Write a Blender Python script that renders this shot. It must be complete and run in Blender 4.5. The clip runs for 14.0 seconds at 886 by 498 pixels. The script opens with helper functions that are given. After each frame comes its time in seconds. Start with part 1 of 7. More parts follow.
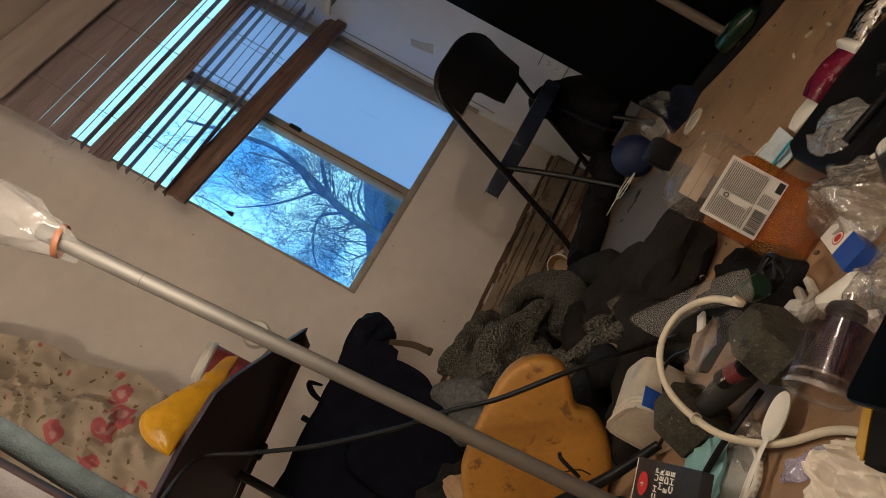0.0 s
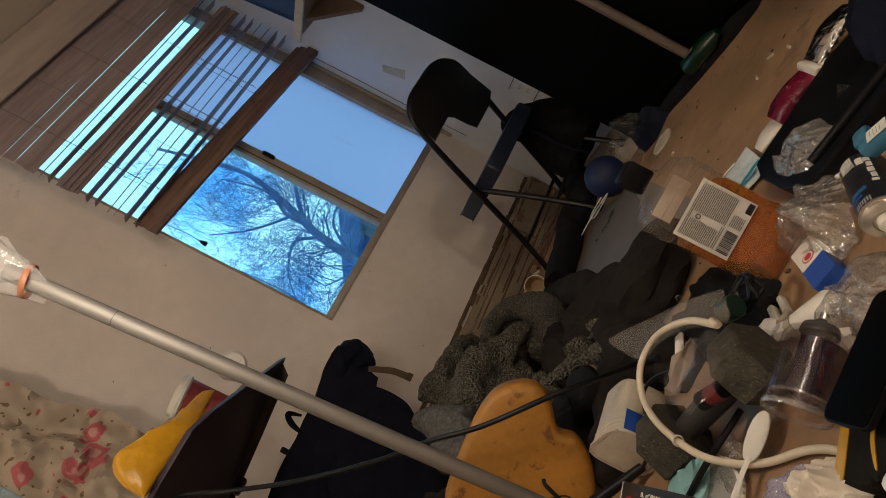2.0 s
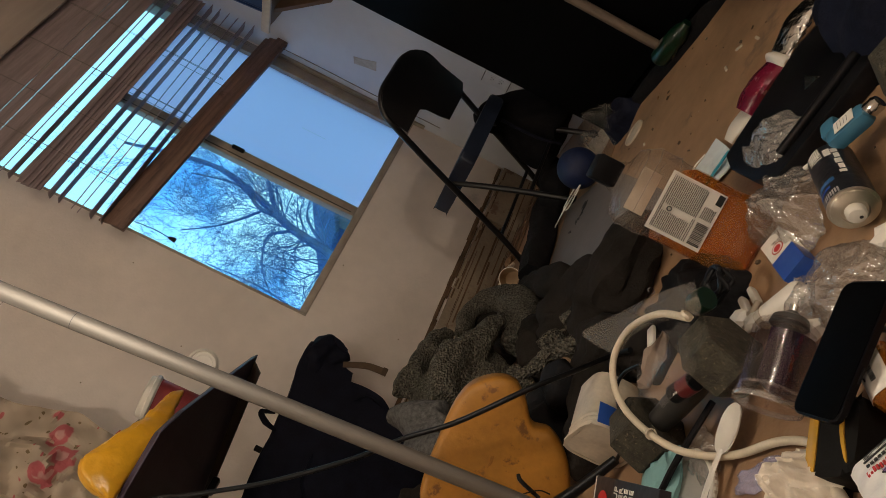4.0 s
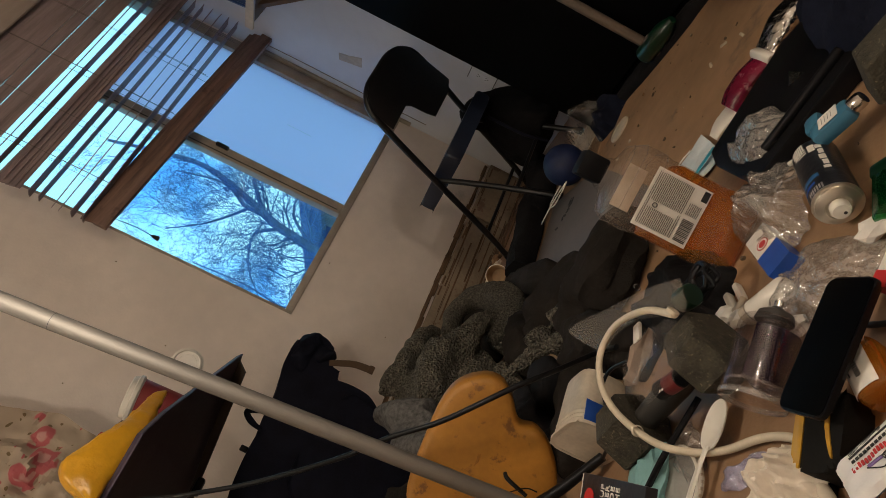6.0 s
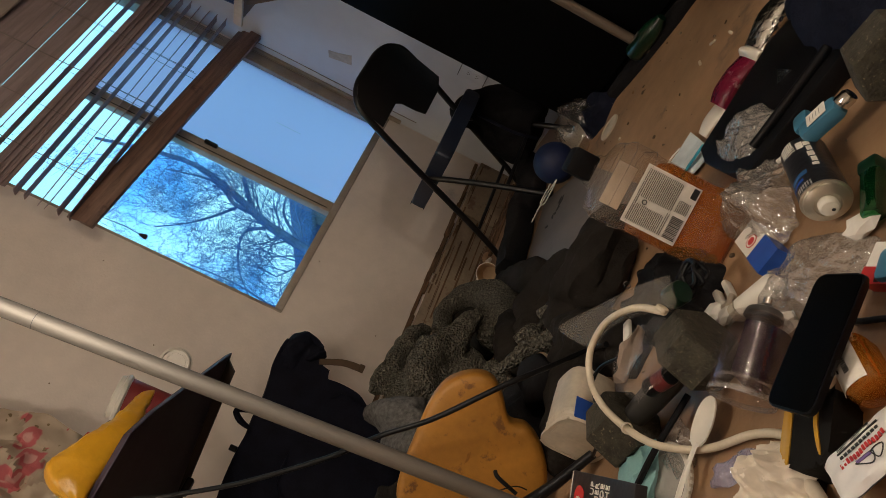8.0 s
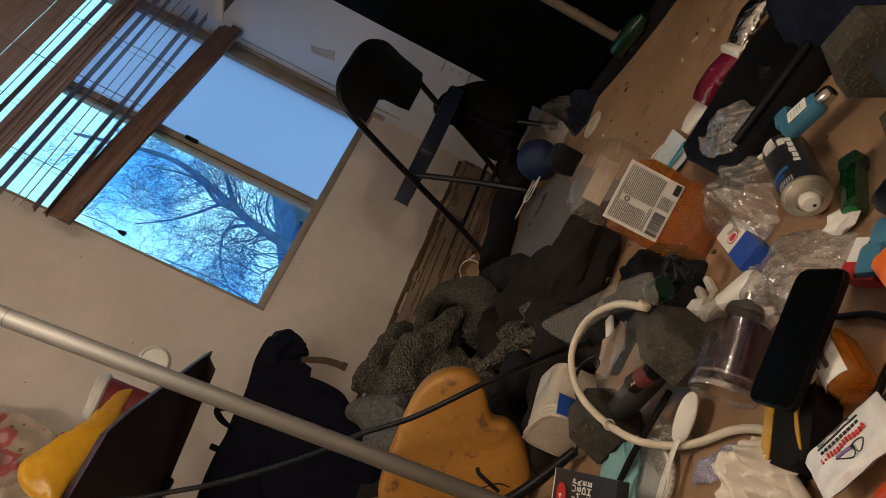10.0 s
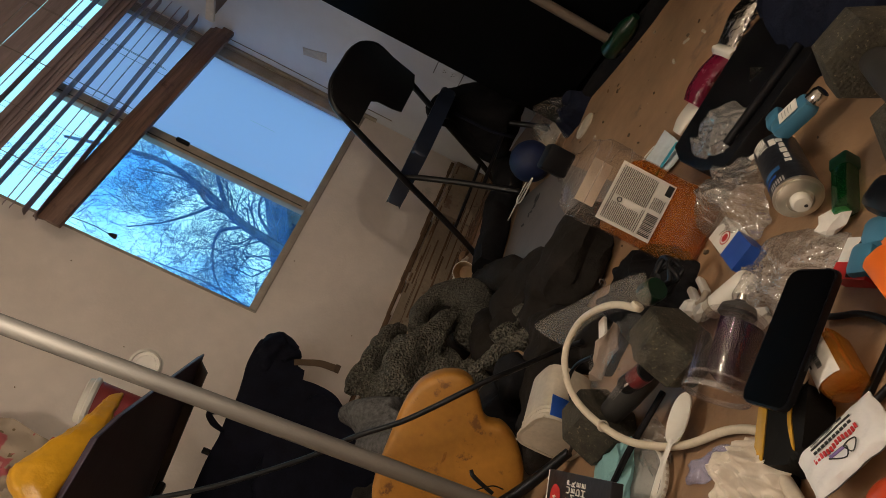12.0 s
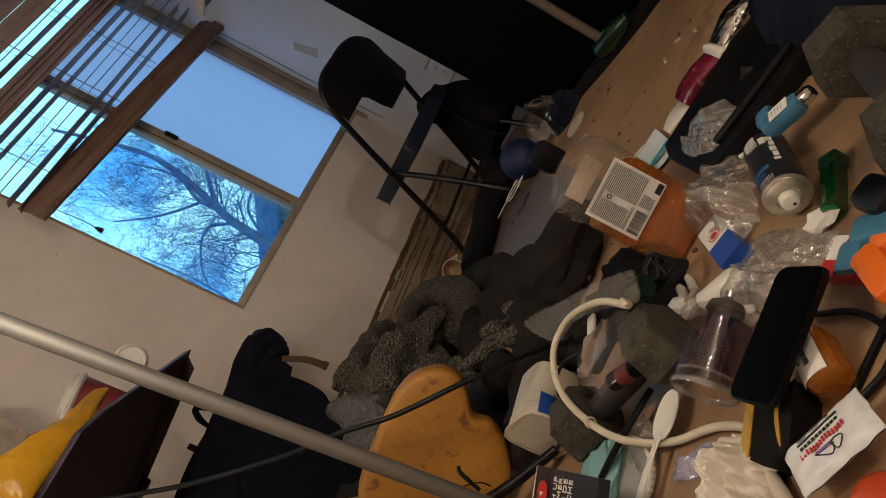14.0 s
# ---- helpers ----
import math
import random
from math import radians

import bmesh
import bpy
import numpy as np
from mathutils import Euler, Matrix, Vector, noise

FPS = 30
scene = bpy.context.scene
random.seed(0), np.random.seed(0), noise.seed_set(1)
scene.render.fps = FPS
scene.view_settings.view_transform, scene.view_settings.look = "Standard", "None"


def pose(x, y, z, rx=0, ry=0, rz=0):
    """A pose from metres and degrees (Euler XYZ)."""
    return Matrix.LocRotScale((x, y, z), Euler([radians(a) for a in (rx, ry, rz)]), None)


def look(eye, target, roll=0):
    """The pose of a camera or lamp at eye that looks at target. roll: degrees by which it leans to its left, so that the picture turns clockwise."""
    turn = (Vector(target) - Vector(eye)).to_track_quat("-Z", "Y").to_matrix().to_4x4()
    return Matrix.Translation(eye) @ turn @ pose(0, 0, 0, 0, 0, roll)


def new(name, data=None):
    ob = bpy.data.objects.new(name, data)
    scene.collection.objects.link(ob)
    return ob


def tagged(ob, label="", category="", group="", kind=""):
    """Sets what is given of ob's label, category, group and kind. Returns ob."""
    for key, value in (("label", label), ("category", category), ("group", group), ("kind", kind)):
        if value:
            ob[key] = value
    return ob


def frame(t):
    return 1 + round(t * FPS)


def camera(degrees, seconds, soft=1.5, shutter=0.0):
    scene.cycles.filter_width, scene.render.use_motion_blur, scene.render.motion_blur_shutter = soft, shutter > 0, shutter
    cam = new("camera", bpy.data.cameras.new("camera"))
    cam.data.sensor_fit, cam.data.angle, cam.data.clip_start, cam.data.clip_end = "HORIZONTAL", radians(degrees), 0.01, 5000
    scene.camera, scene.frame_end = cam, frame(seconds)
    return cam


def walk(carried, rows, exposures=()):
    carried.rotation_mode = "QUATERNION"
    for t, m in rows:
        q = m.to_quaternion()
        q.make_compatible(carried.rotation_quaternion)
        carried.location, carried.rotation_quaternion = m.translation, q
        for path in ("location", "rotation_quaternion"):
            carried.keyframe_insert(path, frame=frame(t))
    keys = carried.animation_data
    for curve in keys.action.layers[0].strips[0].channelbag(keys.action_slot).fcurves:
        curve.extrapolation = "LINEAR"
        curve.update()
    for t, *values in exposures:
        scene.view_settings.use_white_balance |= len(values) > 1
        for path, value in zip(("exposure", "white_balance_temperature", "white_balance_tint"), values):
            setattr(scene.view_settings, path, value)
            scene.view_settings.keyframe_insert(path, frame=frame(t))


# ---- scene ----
cam = camera(69.2, 14.0, soft=0.6)
PATH = [
    (0, (-0.026, -0.02, 0.43), (0.935, 1.734, 0.443), -61.3),
    (0.5, (-0.019, -0.023, 0.433), (1.008, 1.693, 0.428), -62.9),
    (1, (-0.019, -0.023, 0.435), (1.016, 1.688, 0.423), -62.7),
    (1.5, (-0.02, -0.025, 0.436), (1.016, 1.686, 0.429), -62.7),
    (2, (-0.018, -0.023, 0.436), (1.023, 1.685, 0.415), -62.9),
    (2.5, (-0.014, -0.021, 0.434), (1.029, 1.685, 0.399), -63.1),
    (3, (-0.012, -0.019, 0.433), (1.036, 1.684, 0.378), -63.1),
    (3.5, (-0.009, -0.016, 0.432), (1.044, 1.682, 0.357), -63.4),
    (4, (-0.005, -0.015, 0.432), (1.045, 1.685, 0.332), -63.6),
    (6.5, (0.0, -0.008, 0.428), (1.059, 1.682, 0.287), -63.8),
    (7, (0.0, -0.007, 0.427), (1.061, 1.682, 0.282), -63.8),
    (7.5, (0.002, -0.007, 0.428), (1.063, 1.681, 0.269), -63.9),
    (8, (0.002, -0.006, 0.427), (1.065, 1.681, 0.26), -63.9),
    (8.5, (0.002, -0.005, 0.427), (1.065, 1.68, 0.252), -63.8),
    (9, (0.003, -0.001, 0.425), (1.067, 1.681, 0.231), -63.7),
    (11.5, (0.007, 0.002, 0.422), (1.088, 1.67, 0.197), -64.0),
    (12, (0.007, 0.003, 0.422), (1.091, 1.668, 0.191), -64.0),
    (12.5, (0.007, 0.005, 0.421), (1.094, 1.667, 0.178), -63.8),
    (13, (0.007, 0.006, 0.42), (1.093, 1.667, 0.173), -63.8),
    (13.5, (0.007, 0.006, 0.42), (1.095, 1.665, 0.165), -63.6),
    (14, (0.006, 0.008, 0.419), (1.096, 1.664, 0.158), -63.4),
]
walk(cam, [(t, look(eye, target, roll)) for t, eye, target, roll in PATH])

# ---- world, lamps, exposure ----
world = bpy.data.worlds.new("world")
scene.world = world
world.use_nodes = True
_wn = world.node_tree.nodes
_sky = _wn.new("ShaderNodeTexSky")
_sky.sky_type = "NISHITA"
_sky.sun_disc = False
_sky.sun_elevation, _sky.sun_rotation = radians(12), radians(200)
_wn["Background"].inputs[1].default_value = 0.15
world.node_tree.links.new(_sky.outputs[0], _wn["Background"].inputs[0])
scene.view_settings.exposure = 0.0

# a warm lamp low behind the camera, a west fill, a small near-clutter fill
# both fills are added to even out brightness and have no known source
for _name, _at, _watts, _size in (("floor_lamp_light", (0.83, -1.55, 1.65), 29.0, 0.07), ("west_fill_light", (-0.75, 0.95, 1.75), 18.5, 0.12), ("near_fill_light", (0.14, 0.56, 0.86), 8.8, 0.07)):
    _lamp = bpy.data.lights.new(_name, "POINT")
    _lamp.energy, _lamp.color, _lamp.shadow_soft_size = _watts, (1.0, 0.875, 0.725), _size
    new(_name, _lamp).location = _at


# ---- materials ----
def nodes_of(name):
    m = bpy.data.materials.new(name)
    m.use_nodes = True
    return m, m.node_tree.nodes, m.node_tree.links, m.node_tree.nodes["Principled BSDF"]


def rgb(c):
    return (c[0], c[1], c[2], 1.0)


def mat(name, col, rough=0.6, metal=0.0, vary=0.2, scale=6.0, bump=0.15, bscale=90.0, col2=None, spots=None, spot_scale=5.0,
        spot_at=0.62, coat=0.0, sheen=0.0, stretch=(1, 1, 1), kind="NOISE", depth=0.004, rnd=0.0, spec=0.5):
    """A painted, woven or grained surface: two scales of tone, optional spots of a second colour, fine relief."""
    m, n, l, b = nodes_of(name)
    tc = n.new("ShaderNodeTexCoord")
    mp = n.new("ShaderNodeMapping")
    mp.inputs["Scale"].default_value = stretch
    l.new(tc.outputs["Object"], mp.inputs["Vector"])
    n1, n2 = n.new("ShaderNodeTexNoise"), n.new("ShaderNodeTexNoise")
    n1.inputs["Scale"].default_value, n1.inputs["Detail"].default_value = scale, 5.0
    n2.inputs["Scale"].default_value, n2.inputs["Detail"].default_value = scale * 9, 3.0
    for t in (n1, n2):
        l.new(mp.outputs[0], t.inputs["Vector"])
    add = n.new("ShaderNodeMath")
    add.operation = "MULTIPLY_ADD"
    add.inputs[1].default_value = 0.45
    l.new(n2.outputs[0], add.inputs[0])
    l.new(n1.outputs[0], add.inputs[2])
    fac = add.outputs[0]
    if rnd:
        oi = n.new("ShaderNodeObjectInfo")
        ad2 = n.new("ShaderNodeMath")
        ad2.operation = "MULTIPLY_ADD"
        ad2.inputs[1].default_value = rnd
        l.new(oi.outputs["Random"], ad2.inputs[0])
        l.new(fac, ad2.inputs[2])
        fac = ad2.outputs[0]
    ramp = n.new("ShaderNodeValToRGB")
    lo = col2 or tuple(c * (1 - vary) for c in col)
    hi = col if col2 else tuple(min(1, c * (1 + vary)) for c in col)
    ramp.color_ramp.elements[0].position, ramp.color_ramp.elements[0].color = 0.45, rgb(lo)
    ramp.color_ramp.elements[1].position, ramp.color_ramp.elements[1].color = 0.95, rgb(hi)
    l.new(fac, ramp.inputs[0])
    out = ramp.outputs[0]
    if spots:
        n3 = n.new("ShaderNodeTexNoise")
        n3.inputs["Scale"].default_value, n3.inputs["Detail"].default_value = spot_scale, 6.0
        n3.inputs["Roughness"].default_value = 0.65
        l.new(tc.outputs["Object"], n3.inputs["Vector"])
        r3 = n.new("ShaderNodeValToRGB")
        r3.color_ramp.elements[0].position, r3.color_ramp.elements[1].position = spot_at, spot_at + 0.07
        l.new(n3.outputs[0], r3.inputs[0])
        mx = n.new("ShaderNodeMix")
        mx.data_type = "RGBA"
        l.new(r3.outputs[0], mx.inputs[0])
        l.new(out, mx.inputs[6])
        mx.inputs[7].default_value = rgb(spots)
        out = mx.outputs[2]
    l.new(out, b.inputs["Base Color"])
    b.inputs["Roughness"].default_value, b.inputs["Metallic"].default_value = rough, metal
    b.inputs["Specular IOR Level"].default_value = spec
    b.inputs["Coat Weight"].default_value, b.inputs["Sheen Weight"].default_value = coat, sheen
    if bump:
        if kind == "VORONOI":
            tx = n.new("ShaderNodeTexVoronoi")
            tx.inputs["Scale"].default_value = bscale
        elif kind == "WAVE":
            tx = n.new("ShaderNodeTexWave")
            tx.inputs["Scale"].default_value, tx.inputs["Distortion"].default_value = bscale, 3.0
        else:
            tx = n.new("ShaderNodeTexNoise")
            tx.inputs["Scale"].default_value, tx.inputs["Detail"].default_value = bscale, 4.0
        l.new(mp.outputs[0], tx.inputs["Vector"])
        bp = n.new("ShaderNodeBump")
        bp.inputs["Strength"].default_value, bp.inputs["Distance"].default_value = bump, depth
        l.new(tx.outputs[0], bp.inputs["Height"])
        l.new(bp.outputs[0], b.inputs["Normal"])
    return m


def clear(name, tint=(1, 1, 1), haze=0.15, rough=0.08, milk=(0.8, 0.8, 0.8), bump=0.6, bscale=60.0, shine=0.07, depth=0.012, rim=0.35):
    """Thin clear plastic or glass: see-through, a little milky, with a glossy skin that shines more at the rims."""
    m, n, l, b = nodes_of(name)
    tr = n.new("ShaderNodeBsdfTransparent")
    tr.inputs[0].default_value = rgb(tint)
    b.inputs["Base Color"].default_value, b.inputs["Roughness"].default_value = rgb(milk), 0.6
    b.inputs["Specular IOR Level"].default_value = 0.0
    gl = n.new("ShaderNodeBsdfGlossy")
    gl.inputs["Roughness"].default_value = rough
    lw = n.new("ShaderNodeLayerWeight")
    lw.inputs["Blend"].default_value = 0.25
    ma = n.new("ShaderNodeMath")
    ma.operation = "MULTIPLY_ADD"
    ma.inputs[1].default_value, ma.inputs[2].default_value = rim, shine
    l.new(lw.outputs["Facing"], ma.inputs[0])
    if bump:
        tx = n.new("ShaderNodeTexNoise")
        tx.inputs["Scale"].default_value, tx.inputs["Detail"].default_value = bscale, 3.0
        tc = n.new("ShaderNodeTexCoord")
        l.new(tc.outputs["Object"], tx.inputs["Vector"])
        bp = n.new("ShaderNodeBump")
        bp.inputs["Strength"].default_value, bp.inputs["Distance"].default_value = bump, depth
        l.new(tx.outputs[0], bp.inputs["Height"])
        for s in (b.inputs["Normal"], gl.inputs["Normal"]):
            l.new(bp.outputs[0], s)
    m1, m2 = n.new("ShaderNodeMixShader"), n.new("ShaderNodeMixShader")
    m1.inputs[0].default_value = haze
    l.new(tr.outputs[0], m1.inputs[1])
    l.new(b.outputs[0], m1.inputs[2])
    l.new(ma.outputs[0], m2.inputs[0])
    l.new(m1.outputs[0], m2.inputs[1])
    l.new(gl.outputs[0], m2.inputs[2])
    l.new(m2.outputs[0], n["Material Output"].inputs[0])
    return m


def floor_board():
    m = mat("floor_hardboard", (0.31, 0.186, 0.102), rough=0.5, vary=0.30, scale=3.0, bump=0.16, bscale=140, spots=(0.165, 0.105, 0.066),
            spot_scale=4.0, spot_at=0.58, stretch=(1.0, 1.0, 1.0))
    return m


M_FLOOR = floor_board()
M_WALL = mat("wall_beige", (0.73, 0.655, 0.59), rough=0.72, vary=0.09, scale=2.4, bump=0.16, bscale=120, spots=(0.47, 0.44, 0.40), spot_scale=2.3, spot_at=0.66)
M_WALL_R = mat("wall_white", (0.555, 0.585, 0.62), rough=0.7, vary=0.06, scale=2.0, bump=0.12, bscale=120, spots=(0.5, 0.46, 0.4), spot_scale=3.0, spot_at=0.68)
M_CEIL = mat("ceiling_paint", (0.62, 0.55, 0.46), rough=0.85, vary=0.05, scale=2.0, bump=0.2, bscale=90)
M_BASE = mat("baseboard_paint", (0.27, 0.21, 0.145), rough=0.6, vary=0.2, scale=9, spots=(0.17, 0.10, 0.06), spot_scale=11, spot_at=0.585, bump=0.6, bscale=60)
M_ROT = mat("rotten_wood", (0.13, 0.075, 0.04), rough=0.9, vary=0.5, scale=14, bump=0.6, bscale=70, stretch=(1, 5, 5))
M_BLIND = mat("blind_wood", (0.30, 0.235, 0.235), rough=0.5, vary=0.3, scale=4, bump=0.2, bscale=60, stretch=(1, 14, 14))
M_RAIL = mat("blind_rail_wood", (0.155, 0.090, 0.068), rough=0.5, vary=0.5, scale=5, bump=0.3, bscale=60, stretch=(1, 12, 12), spots=(0.085, 0.045, 0.034), spot_scale=9, spot_at=0.60)
M_CORD = mat("blind_cord", (0.20, 0.17, 0.16), rough=0.8)
M_FRAME = mat("window_frame_tan", (0.33, 0.285, 0.235), rough=0.5, vary=0.2, scale=12, bump=0.1, bscale=120)
M_BLACKM = mat("black_enamel", (0.0055, 0.0055, 0.0065), rough=0.38, vary=0.3, scale=15, bump=0.06, bscale=200)
M_SEAT = mat("navy_vinyl", (0.011, 0.017, 0.036), rough=0.42, vary=0.3, scale=12, bump=0.12, bscale=240)
M_CAB = mat("black_cabinet", (0.002, 0.002, 0.0023), rough=0.7, vary=0.3, scale=5, bump=0.08, bscale=120, spec=0.06)
M_STEEL = mat("brushed_pole", (0.23, 0.21, 0.185), rough=0.66, metal=0.7, vary=0.1, scale=20, bump=0.05, bscale=300, stretch=(4, 4, 0.4))
M_GREYKNIT = mat("grey_knit", (0.205, 0.187, 0.150), col2=(0.034, 0.030, 0.025), rough=0.97, scale=170, bump=1.0, bscale=190, depth=0.012, kind="VORONOI", spec=0.1)
M_FLEECE = mat("grey_fleece", (0.15, 0.145, 0.14), col2=(0.045, 0.043, 0.042), rough=0.97, scale=110, bump=0.5, bscale=300, spec=0.1)
M_BLACKCLOTH = mat("black_cloth", (0.011, 0.0105, 0.0115), rough=0.92, vary=0.4, scale=9, bump=0.4, bscale=350, spec=0.12)
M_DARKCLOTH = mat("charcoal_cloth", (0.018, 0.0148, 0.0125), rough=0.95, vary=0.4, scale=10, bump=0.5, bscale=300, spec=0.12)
M_NAVYCLOTH = mat("navy_cloth", (0.009, 0.011, 0.022), rough=0.95, vary=0.4, scale=10, bump=0.5, bscale=300, spec=0.12)
M_TAN = mat("tan_cotton", (0.36, 0.225, 0.125), rough=0.9, vary=0.25, scale=12, bump=0.5, bscale=400)
M_PACK = mat("backpack_nylon", (0.0085, 0.0095, 0.018), rough=0.75, vary=0.35, scale=20, bump=0.3, bscale=500, spec=0.12)
M_YELLOW = mat("yellow_foam", (0.33, 0.143, 0.016), rough=0.55, vary=0.24, scale=9, spots=(0.15, 0.060, 0.012), spot_scale=24, spot_at=0.58, bump=0.25, bscale=60)
M_WHITEPL = mat("white_plastic", (0.72, 0.68, 0.60), rough=0.35, vary=0.06, scale=9, bump=0.05, bscale=120)
M_OFFWHITE = mat("dirty_white", (0.54, 0.47, 0.37), rough=0.55, vary=0.18, scale=14, bump=0.2, bscale=100, spots=(0.36, 0.27, 0.16), spot_scale=22, spot_at=0.66)
M_PAPER = mat("white_paper", (0.78, 0.74, 0.67), rough=0.8, vary=0.07, scale=20, bump=0.25, bscale=90)
M_TISSUE = mat("tissue_paper", (0.74, 0.66, 0.55), rough=0.85, vary=0.10, scale=20, bump=0.4, bscale=120)
M_INK = mat("black_ink", (0.02, 0.02, 0.02), rough=0.6, vary=0.1, bump=0)
M_RED = mat("red_print", (0.5, 0.025, 0.025), rough=0.5, vary=0.12, bump=0.05)
M_BLUEP = mat("blue_print", (0.015, 0.075, 0.36), rough=0.4, vary=0.15, bump=0.05)
M_RUBBER = mat("rubber_grey", (0.046, 0.040, 0.027), rough=0.85, vary=0.5, scale=60, bump=0.9, bscale=240, depth=0.004, spots=(0.19, 0.165, 0.105), spot_scale=190, spot_at=0.6)
M_BLACKPL = mat("black_plastic", (0.006, 0.006, 0.007), rough=0.4, vary=0.3, scale=20, bump=0.08, bscale=200, spec=0.2)
M_CHROME = mat("chrome", (0.72, 0.69, 0.65), rough=0.18, metal=1.0, vary=0.05, bump=0.03)
M_ALU = mat("painted_tin", (0.62, 0.57, 0.48), rough=0.3, metal=0.8, vary=0.1, bump=0.04)
M_ORANGE = mat("orange_plastic", (0.85, 0.17, 0.02), rough=0.35, vary=0.07, bump=0.05)
M_SKYBLUE = mat("blue_plastic", (0.055, 0.18, 0.28), rough=0.35, vary=0.08, bump=0.05)
M_DKBLUE = mat("dark_blue_plastic", (0.02, 0.05, 0.15), rough=0.4, vary=0.15, bump=0.08)
M_BALL = mat("blue_ball", (0.003, 0.011, 0.055), rough=0.6, vary=0.3, scale=25, bump=0.2, bscale=150)
M_TEAL = mat("teal_cloth", (0.22, 0.42, 0.42), rough=0.8, vary=0.15, bump=0.3, bscale=200)
M_TAPE_Y = mat("tape_yellow", (0.50, 0.27, 0.012), rough=0.35, vary=0.1, bump=0.04)
M_HOSE = mat("ivory_hose", (0.62, 0.54, 0.41), rough=0.42, vary=0.12, scale=30, bump=0.1, bscale=150, spots=(0.4, 0.31, 0.2), spot_scale=40, spot_at=0.68)
M_MAGENTA = mat("magenta_foil", (0.15, 0.008, 0.03), rough=0.25, vary=0.3, bump=0.8, bscale=40, depth=0.008, spots=(0.34, 0.16, 0.19), spot_scale=55, spot_at=0.60)
M_FOIL = mat("silver_foil", (0.5, 0.48, 0.45), rough=0.22, metal=1.0, vary=0.25, scale=25, bump=1.0, bscale=45, depth=0.01)
M_MAILER = mat("yellow_mailer", (0.62, 0.31, 0.018), rough=0.33, vary=0.14, scale=9, bump=0.55, bscale=34, depth=0.006, spec=0.35)
M_NAVYPL = mat("navy_tray_plastic", (0.046, 0.035, 0.054), rough=0.5, spec=0.3, vary=0.3, scale=8, bump=0.06, bscale=90)
M_GREENPL = mat("green_plastic", (0.002, 0.022, 0.009), rough=0.3, vary=0.2, bump=0.05)
M_SHEET = mat("grey_laminate", (0.15, 0.128, 0.120), rough=0.6, vary=0.12, scale=6, spots=(0.10, 0.085, 0.075), spot_scale=15, spot_at=0.64, bump=0.15, bscale=60)
M_CARD = mat("brown_card", (0.27, 0.16, 0.085), rough=0.8, vary=0.2, bump=0.3, bscale=80)
M_DENIM = mat("grey_green_denim", (0.062, 0.078, 0.078), rough=0.9, vary=0.35, scale=30, bump=0.6, bscale=400)
M_LEATHER = mat("brown_leather", (0.050, 0.021, 0.012), rough=0.5, vary=0.3, scale=8, bump=0.2, bscale=150)
# strong blue puts sky haze over the trees into the bark colour
M_HAZED_BARK = mat("hazed_bark", (0.05, 0.25, 0.72), rough=0.9, vary=0.3, scale=6, bump=0.3, bscale=30)
M_CLEAR = clear("clear_film", haze=0.12, rough=0.10, milk=(0.72, 0.66, 0.60), bump=0.7, bscale=70, shine=0.14, depth=0.010, rim=0.34)
M_MILKY = clear("milky_film", haze=0.20, rough=0.12, milk=(0.62, 0.58, 0.54), bump=0.4, bscale=80, shine=0.08, depth=0.004)
M_PET = clear("clear_bottle", tint=(0.98, 0.97, 0.95), haze=0.05, rough=0.06, milk=(0.66, 0.58, 0.50), bump=0.0, shine=0.04, rim=0.22)
M_LIQUID = clear("orange_liquid", tint=(0.96, 0.52, 0.02), haze=0.30, rough=0.06, milk=(0.66, 0.22, 0.0), bump=0.0, shine=0.03)
M_PERF = clear("clear_glass", tint=(0.97, 0.95, 0.95), haze=0.02, rough=0.03, milk=(0.4, 0.34, 0.33), bump=0.0, shine=0.03, rim=0.22)
M_PURPLE = clear("violet_liquid", tint=(0.24, 0.12, 0.32), haze=0.22, rough=0.05, milk=(0.06, 0.018, 0.075), bump=0.0, shine=0.02)
M_AMBER = clear("amber_plastic", tint=(1.0, 0.66, 0.18), haze=0.28, rough=0.15, milk=(0.72, 0.30, 0.03), bump=0.05, shine=0.05)
M_GREENCLEAR = clear("green_clear", tint=(0.10, 0.48, 0.18), haze=0.22, rough=0.12, milk=(0.006, 0.08, 0.025), bump=0.0, shine=0.05)
M_PANE = clear("window_glass", haze=0.01, rough=0.03, milk=(0.3, 0.3, 0.3), bump=0.0, shine=0.03)


def film_pane():
    m, n, l, b = nodes_of("frosted_pane")
    tr = n.new("ShaderNodeBsdfTranslucent")
    nz = n.new("ShaderNodeTexNoise")
    nz.inputs["Scale"].default_value = 1.5
    tc = n.new("ShaderNodeTexCoord")
    l.new(tc.outputs["Object"], nz.inputs["Vector"])
    rp = n.new("ShaderNodeValToRGB")
    rp.color_ramp.elements[0].color, rp.color_ramp.elements[1].color = (0.93, 0.80, 0.90, 1), (1.0, 0.87, 0.96, 1)
    l.new(nz.outputs[0], rp.inputs[0])
    l.new(rp.outputs[0], tr.inputs[0])
    l.new(tr.outputs[0], n["Material Output"].inputs[0])
    return m


M_FILM = film_pane()


